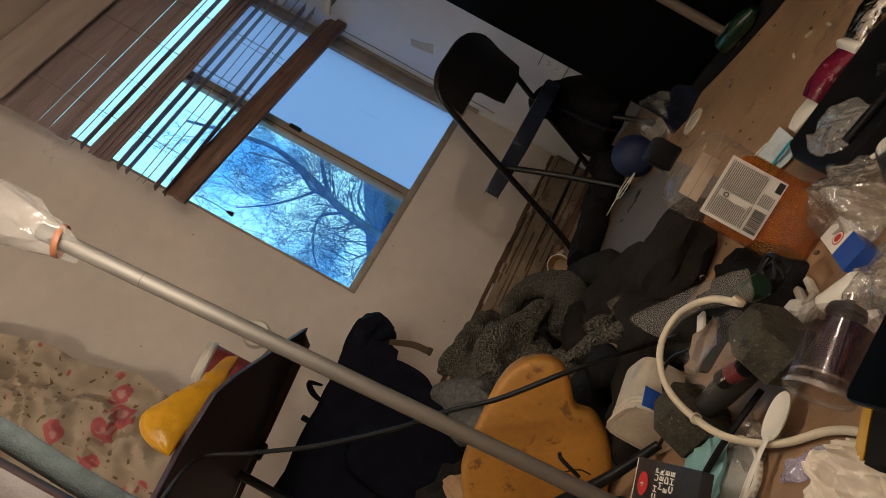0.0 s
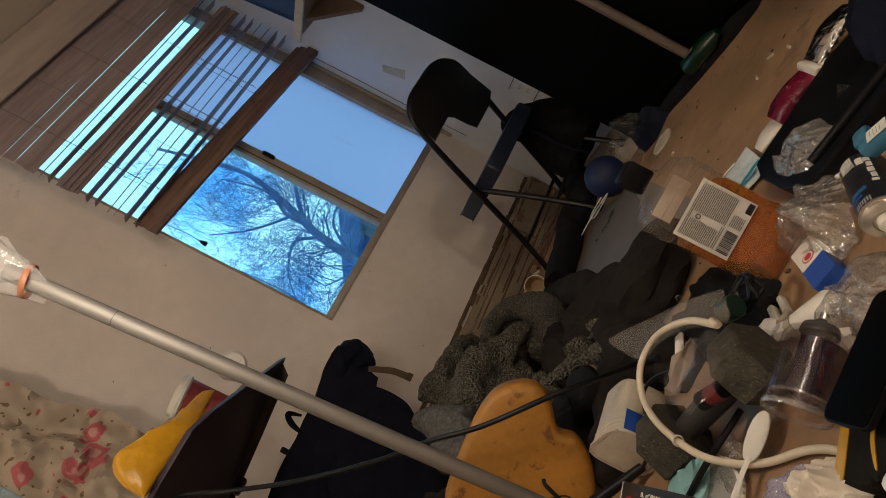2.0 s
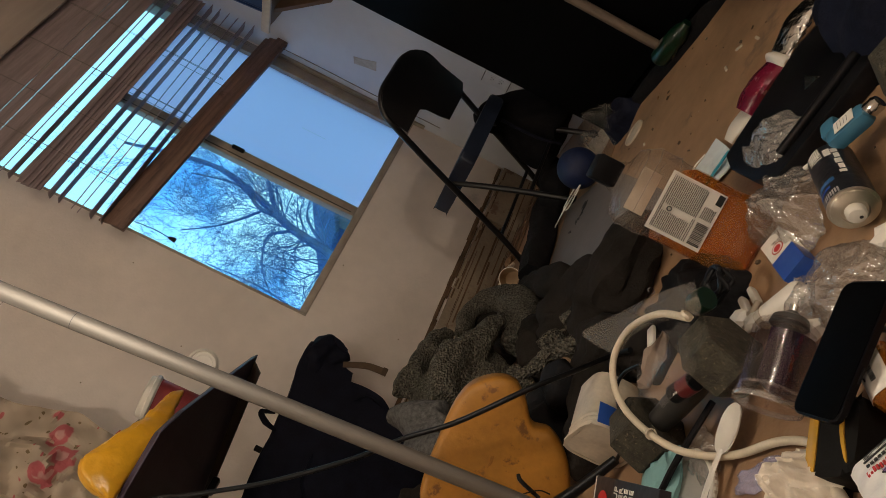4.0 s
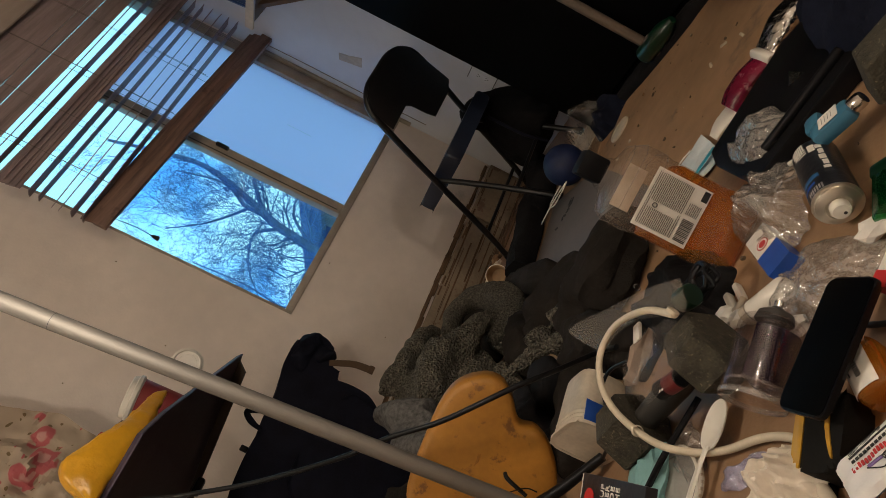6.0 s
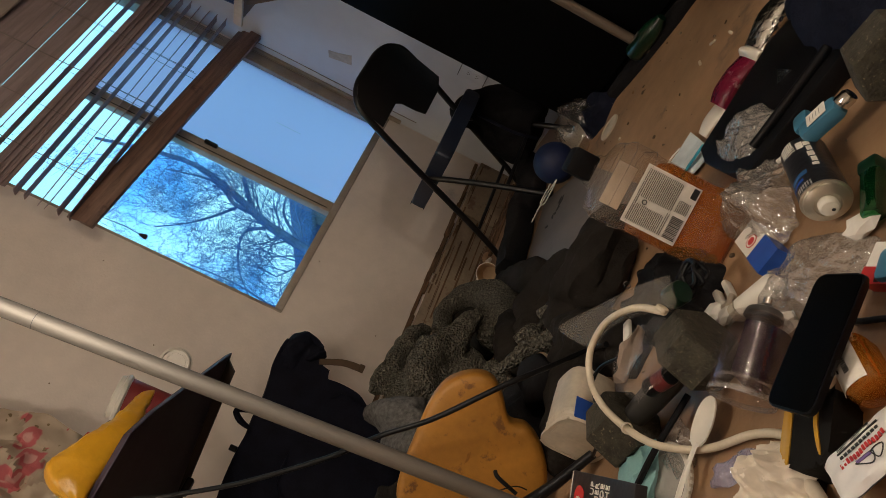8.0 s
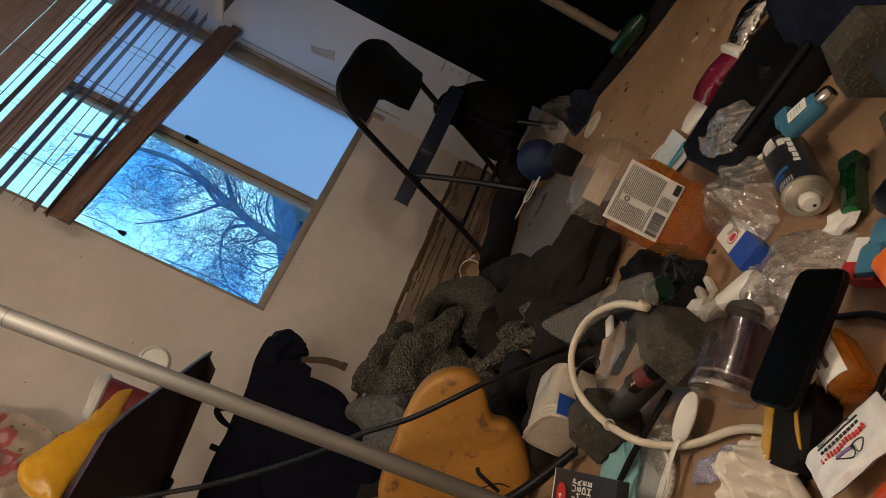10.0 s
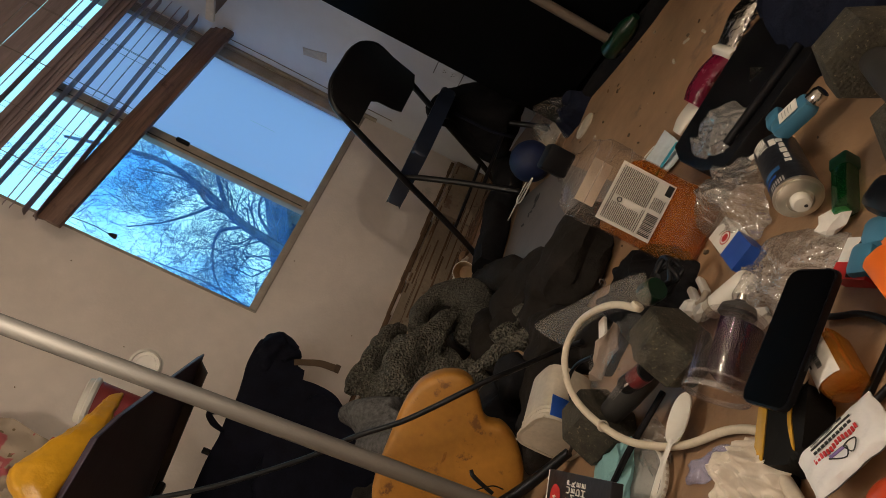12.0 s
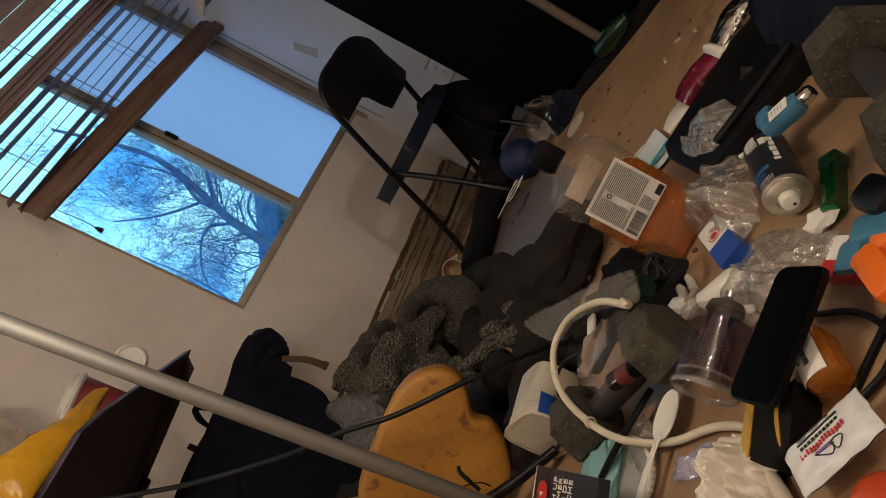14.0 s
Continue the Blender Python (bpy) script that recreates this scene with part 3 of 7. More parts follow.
def window():
    w = thing("window_1", "tan aluminium sliding window, one pane frosted pale blue", "window", kind="structure")
    y = YW + 0.030
    xm, zt, sw = 1.474, 1.89, 0.054
    fl, fr, fb, ft = 0.011, 0.062, 0.032, 0.028
    part("window_frame", boxes(((WX0 + fl / 2, y, (WZ0 + WZ1) / 2), (fl, 0.07, WZ1 - WZ0)), ((WX1 - fr / 2, y, (WZ0 + WZ1) / 2), (fr, 0.07, WZ1 - WZ0)),
         (((WX0 + fl + WX1 - fr) / 2, y, WZ0 + fb / 2), (WX1 - WX0 - fl - fr, 0.07, fb)), (((WX0 + fl + WX1 - fr) / 2, y, WZ1 - ft / 2), (WX1 - WX0 - fl - fr, 0.07, ft)),
         (((WX0 + fl + WX1 - fr) / 2, y, zt), (WX1 - WX0 - fl - fr, 0.06, 0.05)), bevel=0.003), M_FRAME, w)
    s = part("sash_bar", boxes(((xm, y - 0.012, (WZ0 + fb + zt - 0.025) / 2), (sw, 0.045, zt - 0.025 - WZ0 - fb)), bevel=0.004), M_FRAME, w)
    part("sash_groove", boxes(((xm - 0.012, y - 0.0348, (WZ0 + zt) / 2), (0.003, 0.003, zt - WZ0 - 0.1))), M_BLACKPL, s)
    part("latch", boxes(((xm + 0.018, y - 0.040, 1.288), (0.016, 0.02, 0.058)), bevel=0.004), M_BLACKPL, s, "dark latch")
    for a, b, z0, z1, mt, nm, dy in ((WX0 + fl, xm - sw / 2, WZ0 + fb, zt - 0.025, M_PANE, "pane", 0.004), (xm + sw / 2, WX1 - fr, WZ0 + fb, zt - 0.025, M_FILM, "frosted_pane", -0.008),
                                     (WX0 + fl, WX1 - fr, zt + 0.025, WZ1 - ft, M_PANE, "pane", 0.0)):
        p = part(nm, boxes((((a + b) / 2, y + dy, (z0 + z1) / 2), (b - a, 0.004, z1 - z0))), mt, w, smooth=False)
        p.visible_shadow = False if mt is M_PANE else True
    part("window_trim", boxes(((XW - 0.005, YW - 0.012, 1.05), (0.010, 0.024, 0.86)), bevel=0.003), M_FRAME, w, "thin scuffed tan edge strip")
    # thin white line added on the pane for a contrail in the sky
    part("contrail_line", boxes(((1.77, y - 0.0105, 1.06), (0.0016, 0.0006, 0.12))), M_PAPER, w, "faint white line drawn for a contrail")
    part("corner_crack", tube(bmesh.new(), [(XW - 0.001, 2.372, 0.55), (XW - 0.001, 2.374, 0.9), (XW - 0.001, 2.371, 1.2), (XW - 0.001, 2.373, 1.42)], 0.0018, seg=6), M_ROT, w, "thin dark crack in the plaster")


window()

# outside: dusk sky and a bare tree
solid("backdrop", boxes(((10, 30, 12), (90, 0.2, 50))), M_SKY, "bright blue evening sky with pale cloud", "sky", kind="structure", smooth=False)
solid("ground", boxes(((10, 17, -3.05), (90, 27, 0.1))), mat("garden_soil", (0.08, 0.08, 0.05), rough=0.95, vary=0.4, scale=1.0), "dim ground outside the window", "ground", kind="structure")


def bare_tree(name_label, limbs, seed, twig=0.011, fork=3, depth=4, spread=0.75):
    """A leafless tree: main limbs along given lines, each breaking into forking boughs and fine twigs."""
    rng = random.Random(seed)
    t = thing("bare_tree", name_label, "tree", pose(*limbs[0][0][0]))
    base = Vector(limbs[0][0][0])
    trunk, boughs, twigs = bmesh.new(), bmesh.new(), bmesh.new()

    def grow(p, d, length, r, level):
        k = 4 if level < 2 else 3
        pts, q, dd = [p], p.copy(), d.copy()
        for i in range(k):
            dd = (dd + Vector((rng.uniform(-0.36, 0.36), rng.uniform(-0.2, 0.2), rng.uniform(-0.3, 0.36)))).normalized()
            q = q + dd * length / k
            pts.append(q.copy())
        fine = r < 0.012
        tube(twigs if fine else boughs, pts, (r, max(0.003, r * 0.5)), seg=3 if fine else 5, steps=1 if fine else 2, cap=False)
        if level >= depth:
            return
        for i in range(fork + (1 if level > 0 else 2)):
            j = rng.randint(1, k)
            a = rng.uniform(0.45, 1.1) * (1 if rng.random() < 0.5 else -1)
            nd = dd.copy()
            nd.rotate(Matrix.Rotation(a, 3, Vector((rng.uniform(-0.4, 0.4), 1, rng.uniform(-0.4, 0.4))).normalized()))
            grow(pts[j], nd, length * rng.uniform(0.50, 0.78), max(0.0030, r * 0.54), level + 1)

    for n, (pts, r0, r1, count) in enumerate(limbs):
        line = smooth_path([Vector(p) - base for p in pts], 5)
        tube(trunk if n == 0 else boughs, [tuple(p) for p in line], (r0, r1), seg=9, soft=False)
        for i in range(count):
            f = rng.uniform(0.12, 1.0)
            j = min(len(line) - 2, int(f * (len(line) - 1)))
            d = (line[j + 1] - line[j]).normalized()
            d.rotate(Matrix.Rotation(rng.choice((-1, 1)) * rng.uniform(0.4, 1.2), 3, "Y"))
            d.y += rng.uniform(-0.3, 0.3)
            grow(line[j], d.normalized(), spread * rng.uniform(0.6, 1.25), (r0 + (r1 - r0) * f) * rng.uniform(0.14, 0.26), 1)
    part("trunk", trunk, M_HAZED_BARK, t)
    tagged(part("branches", boughs, M_HAZED_BARK, t), kind="stuff")
    tagged(part("twigs", twigs, M_HAZED_BARK, t), kind="stuff")


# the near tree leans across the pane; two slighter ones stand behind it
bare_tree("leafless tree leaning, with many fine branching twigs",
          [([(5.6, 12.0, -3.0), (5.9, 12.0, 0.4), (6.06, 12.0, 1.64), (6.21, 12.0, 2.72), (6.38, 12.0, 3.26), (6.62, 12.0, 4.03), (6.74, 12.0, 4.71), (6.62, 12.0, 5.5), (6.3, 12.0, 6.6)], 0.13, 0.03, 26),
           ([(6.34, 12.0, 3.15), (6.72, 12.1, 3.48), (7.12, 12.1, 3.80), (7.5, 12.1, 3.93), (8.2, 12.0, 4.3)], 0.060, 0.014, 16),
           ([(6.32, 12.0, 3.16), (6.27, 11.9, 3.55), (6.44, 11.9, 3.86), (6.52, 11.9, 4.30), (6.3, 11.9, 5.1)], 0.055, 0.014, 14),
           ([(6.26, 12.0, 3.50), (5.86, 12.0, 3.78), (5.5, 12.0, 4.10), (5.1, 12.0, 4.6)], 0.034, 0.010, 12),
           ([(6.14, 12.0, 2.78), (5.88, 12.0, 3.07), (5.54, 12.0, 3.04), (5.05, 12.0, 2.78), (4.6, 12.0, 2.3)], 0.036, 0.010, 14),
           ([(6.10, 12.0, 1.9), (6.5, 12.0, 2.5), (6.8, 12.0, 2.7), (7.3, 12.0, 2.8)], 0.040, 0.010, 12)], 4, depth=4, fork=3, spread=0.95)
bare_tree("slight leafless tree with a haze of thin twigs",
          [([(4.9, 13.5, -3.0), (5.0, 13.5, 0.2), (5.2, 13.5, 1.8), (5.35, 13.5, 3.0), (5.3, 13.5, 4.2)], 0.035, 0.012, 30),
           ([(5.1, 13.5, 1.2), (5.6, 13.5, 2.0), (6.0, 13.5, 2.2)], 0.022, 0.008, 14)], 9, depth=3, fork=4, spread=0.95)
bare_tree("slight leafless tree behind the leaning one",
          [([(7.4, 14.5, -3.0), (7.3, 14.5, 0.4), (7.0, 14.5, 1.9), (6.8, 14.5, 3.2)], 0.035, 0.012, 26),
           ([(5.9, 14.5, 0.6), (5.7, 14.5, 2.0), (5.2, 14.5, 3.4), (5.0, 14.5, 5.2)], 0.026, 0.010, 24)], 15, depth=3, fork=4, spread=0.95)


def far_house():
    h = thing("neighbour_house", "blue-grey house with a pitched roof beyond the trees", "house", pose(12.35, 22.0, -3.0))
    part("wall", prism(bmesh.new(), [(0.0, 0.0), (8.0, 0.0), (8.0, 6.2), (4.0, 8.6), (0.0, 6.2)], -5.0, 0.0, pose(0, 0, 0, 90, 0, 0)), mat("blue_siding", (0.035, 0.17, 0.42), rough=0.8, vary=0.1, scale=1.0), h, smooth=False)
    for k in (-1, 1):
        part("roof", boxes(((0, 0, 0), (5.1, 5.6, 0.16)), bevel=0.02), mat("roof_shingle", (0.025, 0.13, 0.34), rough=0.9, vary=0.2, scale=3.0), h, at=pose(4.0 + k * 2.18, 2.5, 7.42, 0, k * 31, 0))


far_house()


def blind():
    b = thing("wooden_blind", "brown wooden slat blind, half lowered, some slats bunched", "blind")
    y = YW - 0.098
    x0, x1 = 0.884, 2.072
    rng = random.Random(6)
    part("headrail", boxes((((x0 + x1) / 2, y + 0.012, 2.36), (x1 - x0, 0.05, 0.11)), bevel=0.004), M_BLIND, b)
    part("valance", boxes((((x0 + x1) / 2, y - 0.034, 2.318), (x1 - x0 + 0.006, 0.012, 0.19)), bevel=0.004), mat("valance_tan", (0.38, 0.315, 0.27), rough=0.55, vary=0.25, scale=4, bump=0.1, bscale=60, stretch=(0.15, 1, 1)), b, "flat tan valance board")
    # the bottom rail hangs a little lower at its east end, two slats stacked on it
    for nm, c, sz, tip in (("bottom_rail", (0, -0.014, -0.034), (x1 - x0, 0.024, 0.052), 0), ("stacked_slat", (0, -0.004, 0.008), (x1 - x0 - 0.006, 0.009, 0.046), -12), ("stacked_slat", (0.004, 0.006, 0.040), (x1 - x0 - 0.004, 0.006, 0.046), -20)):
        part(nm, boxes((c, sz), bevel=0.003), M_RAIL, b, at=pose((x0 + x1) / 2, y, 1.447, 0, 2.3, 0) @ pose(0, 0, 0, tip, 0, 0))
    zs = [(1.521, 7, 0.03), (1.566, 6, 0.03), (1.611, 27, 0.03), (1.646, 26.5, 0.045), (1.695, 12, 0.03), (1.734, 8, 0.03), (1.791, 70, 0.03), (1.806, 62, 0.03), (1.820, 76, 0.025), (1.832, 60, 0.035), (1.842, 72, 0.03), (1.850, 50, 0.03),
          (1.898, 13, 0.032), (1.938, 32.5, 0.04), (1.980, 84, 0.03), (2.018, 88, 0.03), (2.0702, 88, 0.03), (2.1222, 88, 0.031), (2.164, 88, 0.03), (2.202, 88, 0.03), (2.240, 88, 0.03)]
    for z, tilt, rise in zs:
        bm = bmesh.new()
        n = 12
        rows = []
        bow, twist = (rng.uniform(-0.003, 0.003), rng.uniform(-2.0, 2.0)) if z < 2.0 else (0.0, 0.0)
        xs, xe = x0 + rng.uniform(-0.004, 0.002), x1 - rng.uniform(0.0, 0.006)
        for i in range(n + 1):
            u = i / n
            xx = xs + (xe - xs) * u
            sag = rise * (xx - 1.45) + bow * math.sin(3.14 * u)
            a = radians(tilt + twist * (u - 0.5))
            c, sn = math.cos(a), math.sin(a)
            rows.append([bm.verts.new((xx, y + p * c - q * sn, z + sag + p * sn + q * c)) for p, q in ((-0.025, -0.0010), (0, 0.0006), (0.025, -0.0010), (0.025, 0.0014), (0, 0.0030), (-0.025, 0.0014))])
        for p, q in zip(rows, rows[1:]):
            for k in range(6):
                bm.faces.new((p[k], p[(k + 1) % 6], q[(k + 1) % 6], q[k]))
        bm.faces.new(rows[0][::-1])
        bm.faces.new(rows[-1])
        part("slat", bm, M_BLIND, b)
    for xx in (1.05, 1.24, 1.46, 1.71, 1.95):
        for dy, dx in ((-0.027, 0.0), (0.027, 0.004), (-0.004, 0.012)):
            part("ladder_cord", tube(bmesh.new(), [(xx + dx, y + dy, 1.49), (xx + dx + 0.003, y + dy, 1.9), (xx + dx, y + dy, 2.30)], 0.0011, seg=5, steps=3), M_CORD, b)
    c = part("pull_cord", tube(bmesh.new(), [(0.93, y - 0.03, 1.40), (0.935, y - 0.032, 1.32), (0.932, y - 0.03, 1.255)], 0.0014, seg=5), M_BLACKCLOTH, b)
    part("tassel", lathe(bmesh.new(), [(0.002, 0.03), (0.006, 0.024), (0.010, 0.006), (0.009, 0.0), (0.002, -0.002)], 12, pose(0.932, y - 0.03, 1.228)), M_BLACKPL, c, "dark cord tassel")


blind()

# outlet on the east wall
o = thing("wall_outlet", "painted-over double wall outlet with its cover plate", "outlet", pose(XW, 1.93, 0.41))
part("cover_plate", boxes(((-0.003, 0, 0), (0.006, 0.072, 0.116)), bevel=0.0025), M_WALL_R, o)
for dz in (0.06, -0.06):
    part("plate_gap", boxes(((-0.0045, 0, dz), (0.005, 0.076, 0.003))), M_INK, o)
for dz in (0.0195, -0.0195):
    sck = part("socket", prism(bmesh.new(), round_outline([(0.014, 0.008), (0.008, 0.014), (-0.008, 0.014), (-0.014, 0.008), (-0.014, -0.008), (-0.008, -0.014), (0.008, -0.014), (0.014, -0.008)], 3), 0.0, 0.003, pose(-0.006, 0, dz, 0, -90, 0)), M_WALL_R, o)
    part("slots", boxes(((-0.0092, 0.006, dz + 0.003), (0.002, 0.002, 0.008)), ((-0.0092, -0.006, dz + 0.003), (0.002, 0.002, 0.007)), ((-0.0092, 0, dz - 0.006), (0.002, 0.004, 0.004))), M_INK, sck)
bm = prism(bmesh.new(), [(-0.035, 0.05), (0.02, 0.06), (0.03, 0.0), (0.04, -0.05), (0.0, -0.06), (-0.012, -0.01)], 0, 0.0015, pose(XW, 2.20, 0.985, 0, -90, 0) @ pose(0, 0, 0, 0, 0, 90))
solid("wall_patch", bm, mat("bare_plaster", (0.42, 0.38, 0.33), rough=0.9, vary=0.15, scale=40), "patch of bare grey plaster where paint flaked off", "patch")


# ---- large things ----
def cabinet():
    c = thing("black_cabinet", "tall matt black cabinet standing along the wall", "cabinet", pose(1.605, 0.635, 0))
    part("body", boxes(((0.24, 0, 0.98), (0.46, 1.69, 1.96)), bevel=0.004), M_CAB, c)
    for k in (-1, 1):
        d = part("door", boxes(((0.0, k * 0.413, 0.99), (0.02, 0.818, 1.90)), bevel=0.003), M_CAB, c)
        part("handle", tube(bmesh.new(), [(-0.012, k * 0.04, 0.92), (-0.034, k * 0.04, 0.93), (-0.034, k * 0.04, 1.08), (-0.012, k * 0.04, 1.09)], 0.005), M_BLACKM, d)


cabinet()


def folding_chair():
    c = thing("folding_chair", "black metal folding chair facing the window", "chair", pose(1.567, 1.84, 0))
    w = 0.179
    r = 0.0115
    back = [(-w, 0.215, 0.012), (-w, 0.12, 0.16), (-w, -0.05, 0.46), (-w, -0.160, 0.645), (-w + 0.02, -0.184, 0.708), (-w + 0.085, -0.193, 0.744), (0, -0.193, 0.748),
            (w - 0.085, -0.193, 0.744), (w - 0.02, -0.184, 0.708), (w, -0.160, 0.645), (w, -0.05, 0.46), (w, 0.12, 0.16), (w, 0.215, 0.012)]
    part("back_frame", tube(bmesh.new(), back, r, seg=12, steps=5), M_BLACKM, c)
    q = w - 0.018
    for s in (-1, 1):
        part("leg", tube(bmesh.new(), [(s * (q - 0.05), 0.03, 0.392), (s * (q - 0.012), 0.018, 0.400), (s * q, -0.01, 0.385), (s * q, -0.11, 0.22), (s * q, -0.22, 0.012)], 0.0105, seg=10), M_BLACKM, c)
        part("rubber_foot", lathe(bmesh.new(), [(0.014, 0), (0.015, 0.012), (0.0135, 0.03)], 12, pose(s * w, 0.219, 0, 30, 0, 0)), M_BLACKPL, c)
        part("rubber_foot", lathe(bmesh.new(), [(0.014, 0), (0.015, 0.012), (0.0135, 0.03)], 12, pose(s * q, -0.224, 0, -25, 0, 0)), M_BLACKPL, c)
    part("front_brace", tube(bmesh.new(), [(-w, 0.135, 0.135), (w, 0.135, 0.135)], 0.007, seg=8, soft=False), M_BLACKM, c)
    part("rear_brace", tube(bmesh.new(), [(-q, -0.15, 0.14), (q, -0.15, 0.14)], 0.007, seg=8, soft=False), M_BLACKM, c)
    out = round_outline([(-0.165, 0.18), (-0.11, 0.205), (0.13, 0.205), (0.185, 0.18), (0.18, -0.1), (0.15, -0.16), (-0.13, -0.16), (-0.158, -0.1)], 4)
    part("seat", prism(bmesh.new(), out, 0.354, 0.411, bevel=0.014, seg=3), M_SEAT, c, "navy vinyl padded seat")
    # curved back panel with a dropped lower edge
    bm = bmesh.new()
    n = 24
    front, rear = [], []
    for i in range(n + 1):
        u = i / n * 2 - 1
        bow = 0.022 * (1 - u * u)
        top = 0.744 - 0.062 * abs(u) ** 5
        low = 0.500 + 0.105 * min(1.0, max(0.0, (-0.20 - u) / 0.16)) + 0.05 * max(0.0, u - 0.6)
        for zz, lst in ((top, front), (low, rear)):
            yy = -0.190 + (0.708 - zz) * 0.30 - bow
            lst.append((bm.verts.new((u * (w - 0.004), yy, zz)), bm.verts.new((u * (w - 0.004), yy - 0.004, zz))))
    for i in range(n):
        a, b, e, f = front[i], front[i + 1], rear[i], rear[i + 1]
        bm.faces.new((a[0], b[0], f[0], e[0]))
        bm.faces.new((a[1], e[1], f[1], b[1]))
        bm.faces.new((a[0], a[1], b[1], b[0]))
        bm.faces.new((e[0], f[0], f[1], e[1]))
    bm.faces.new((front[0][0], rear[0][0], rear[0][1], front[0][1]))
    bm.faces.new((front[n][0], front[n][1], rear[n][1], rear[n][0]))
    part("backrest", bm, M_BLACKM, c)


folding_chair()

# pole with plastic wrapped round its top
LOW, HIGH = Vector((0.225, 0.860, 0.152)), Vector((0.191, 0.860, 0.748))
UP = (HIGH - LOW).normalized()
FOOT = LOW - UP * (LOW.z / UP.z)
pm = UP.to_track_quat("Z", "Y").to_matrix().to_4x4()
pm.translation = FOOT
p = thing("metal_pole", "upright brushed metal pole with plastic taped round its top", "pole", pm)
part("shaft", tube(bmesh.new(), [(0, 0, 0.004), (0, 0, 0.93)], 0.0118, seg=24, soft=False), M_STEEL, p)
part("joint_ring", lathe(bmesh.new(), [(0.0112, 0), (0.01192, 0.0003), (0.01192, 0.0010), (0.0112, 0.0013)], 24, pose(0, 0, 0.775), ring=True), M_BLACKM, p)
part("foot", lathe(bmesh.new(), [(0.016, 0), (0.017, 0.01), (0.016, 0.05), (0.0137, 0.055)], 20), M_BLACKPL, p)
wrap = part("plastic_wrap", crumple((0.042, 0.042, 0.14), 3, amp=0.3, sub=4, flat=False), M_MILKY, p, "crumpled clear plastic wrap", at=pose(0, 0, 0.868))
part("tape", lathe(bmesh.new(), [(0.023, 0), (0.024, 0.002), (0.024, 0.006), (0.023, 0.008)], 20, pose(0, 0, 0.895, 14, 6, 0), ring=True), mat("brown_tape", (0.25, 0.09, 0.04), rough=0.5), wrap, "brown band of tape", at=pose(0, 0, -0.868) )


# ---- cloth and bags ----
solid("knit_blanket", cloth_mass([
    ([(0.771, 1.62, 0.183), (0.858, 1.66, 0.184), (0.938, 1.66, 0.139), (0.935, 1.60, 0.080), (0.865, 1.52, 0.058), (0.74, 1.43, 0.06)], (0.022, 0.030, 0.036, 0.058, 0.066, 0.056)),
    ([(0.831, 1.55, 0.080), (0.825, 1.50, 0.068), (0.729, 1.42, 0.080)], (0.031, 0.046, 0.037)),
    ([(0.823, 1.46, 0.129), (0.769, 1.44, 0.141), (0.686, 1.42, 0.170), (0.619, 1.42, 0.205), (0.555, 1.40, 0.220), (0.486, 1.36, 0.205)], (0.009, 0.023, 0.042, 0.049, 0.047, 0.032)),
    ([(0.748, 1.58, 0.233), (0.68, 1.55, 0.258), (0.604, 1.52, 0.271), (0.534, 1.50, 0.289), (0.486, 1.48, 0.295)], (0.019, 0.029, 0.028, 0.027, 0.018)),
    ([(0.66, 1.50, 0.10), (0.58, 1.48, 0.14), (0.50, 1.45, 0.17), (0.42, 1.42, 0.15)], (0.08, 0.10, 0.10, 0.09)),
    ([(0.70, 1.62, 0.06), (0.60, 1.60, 0.08), (0.50, 1.56, 0.08)], (0.06, 0.075, 0.08))], 3, folds=0.013, scale=11.0), M_GREYKNIT,
      "grey chunky knit blanket heaped in folds against the wall", "blanket")
solid("grey_fleece", cloth_mass([
    ([(0.443, 1.46, 0.290), (0.433, 1.40, 0.245), (0.439, 1.34, 0.196)], (0.023, 0.045, 0.043)),
    ([(0.439, 1.34, 0.190), (0.366, 1.34, 0.215), (0.359, 1.25, 0.175)], (0.043, 0.042, 0.033)),
    ([(0.42, 1.38, 0.09), (0.38, 1.30, 0.08)], (0.085, 0.08))], 8, folds=0.010, scale=9.0), M_FLEECE, "smooth blue-grey fleece bunched beside the knit blanket", "fleece")


def cloth_roll(pts, rad, seed, wrinkle=0.012, scale=11.0, flat=0.75):
    """A fold of cloth along pts: creased lengthwise, pressed flat, resting on the ground."""
    bm = tube(bmesh.new(), pts, rad, seg=30, steps=12)
    path = [Vector(q) for q in pts]
    d = (path[-1] - path[0]).normalized()
    for v in bm.verts:
        along = v.co.dot(d)
        q = (v.co - d * along) * scale * 2.2 + d * along * scale * 0.6 + Vector((seed * 3.1, seed, seed * 1.7))
        k = noise.noise(q) + 0.5 * (0.4 - abs(noise.noise(q * 2.1)))
        v.co += Vector((noise.noise(q + Vector((4, 0, 0))), noise.noise(q + Vector((0, 5, 0))), k)) * wrinkle
        v.co.z = max(0.003, v.co.z * flat)
    return bm


sl = thing("knit_sleeve", "grey knitted sweater sleeve bunched on the floor", "sweater")
part("cuff", cloth_mass([([(0.557, 1.34, 0.165), (0.594, 1.34, 0.135), (0.625, 1.34, 0.105)], (0.013, 0.021, 0.013)), ([(0.58, 1.36, 0.07), (0.62, 1.33, 0.05)], (0.05, 0.04))], 5, voxel=0.005, folds=0.006, scale=20), M_GREYKNIT, sl)
part("fold", cloth_mass([([(0.602, 1.14, 0.100), (0.630, 1.14, 0.078), (0.655, 1.14, 0.062)], (0.014, 0.022, 0.016)), ([(0.655, 1.11, 0.080), (0.665, 1.09, 0.062), (0.668, 1.05, 0.048)], (0.016, 0.027, 0.020))], 6, voxel=0.005, folds=0.007, scale=22), M_GREYKNIT, sl)
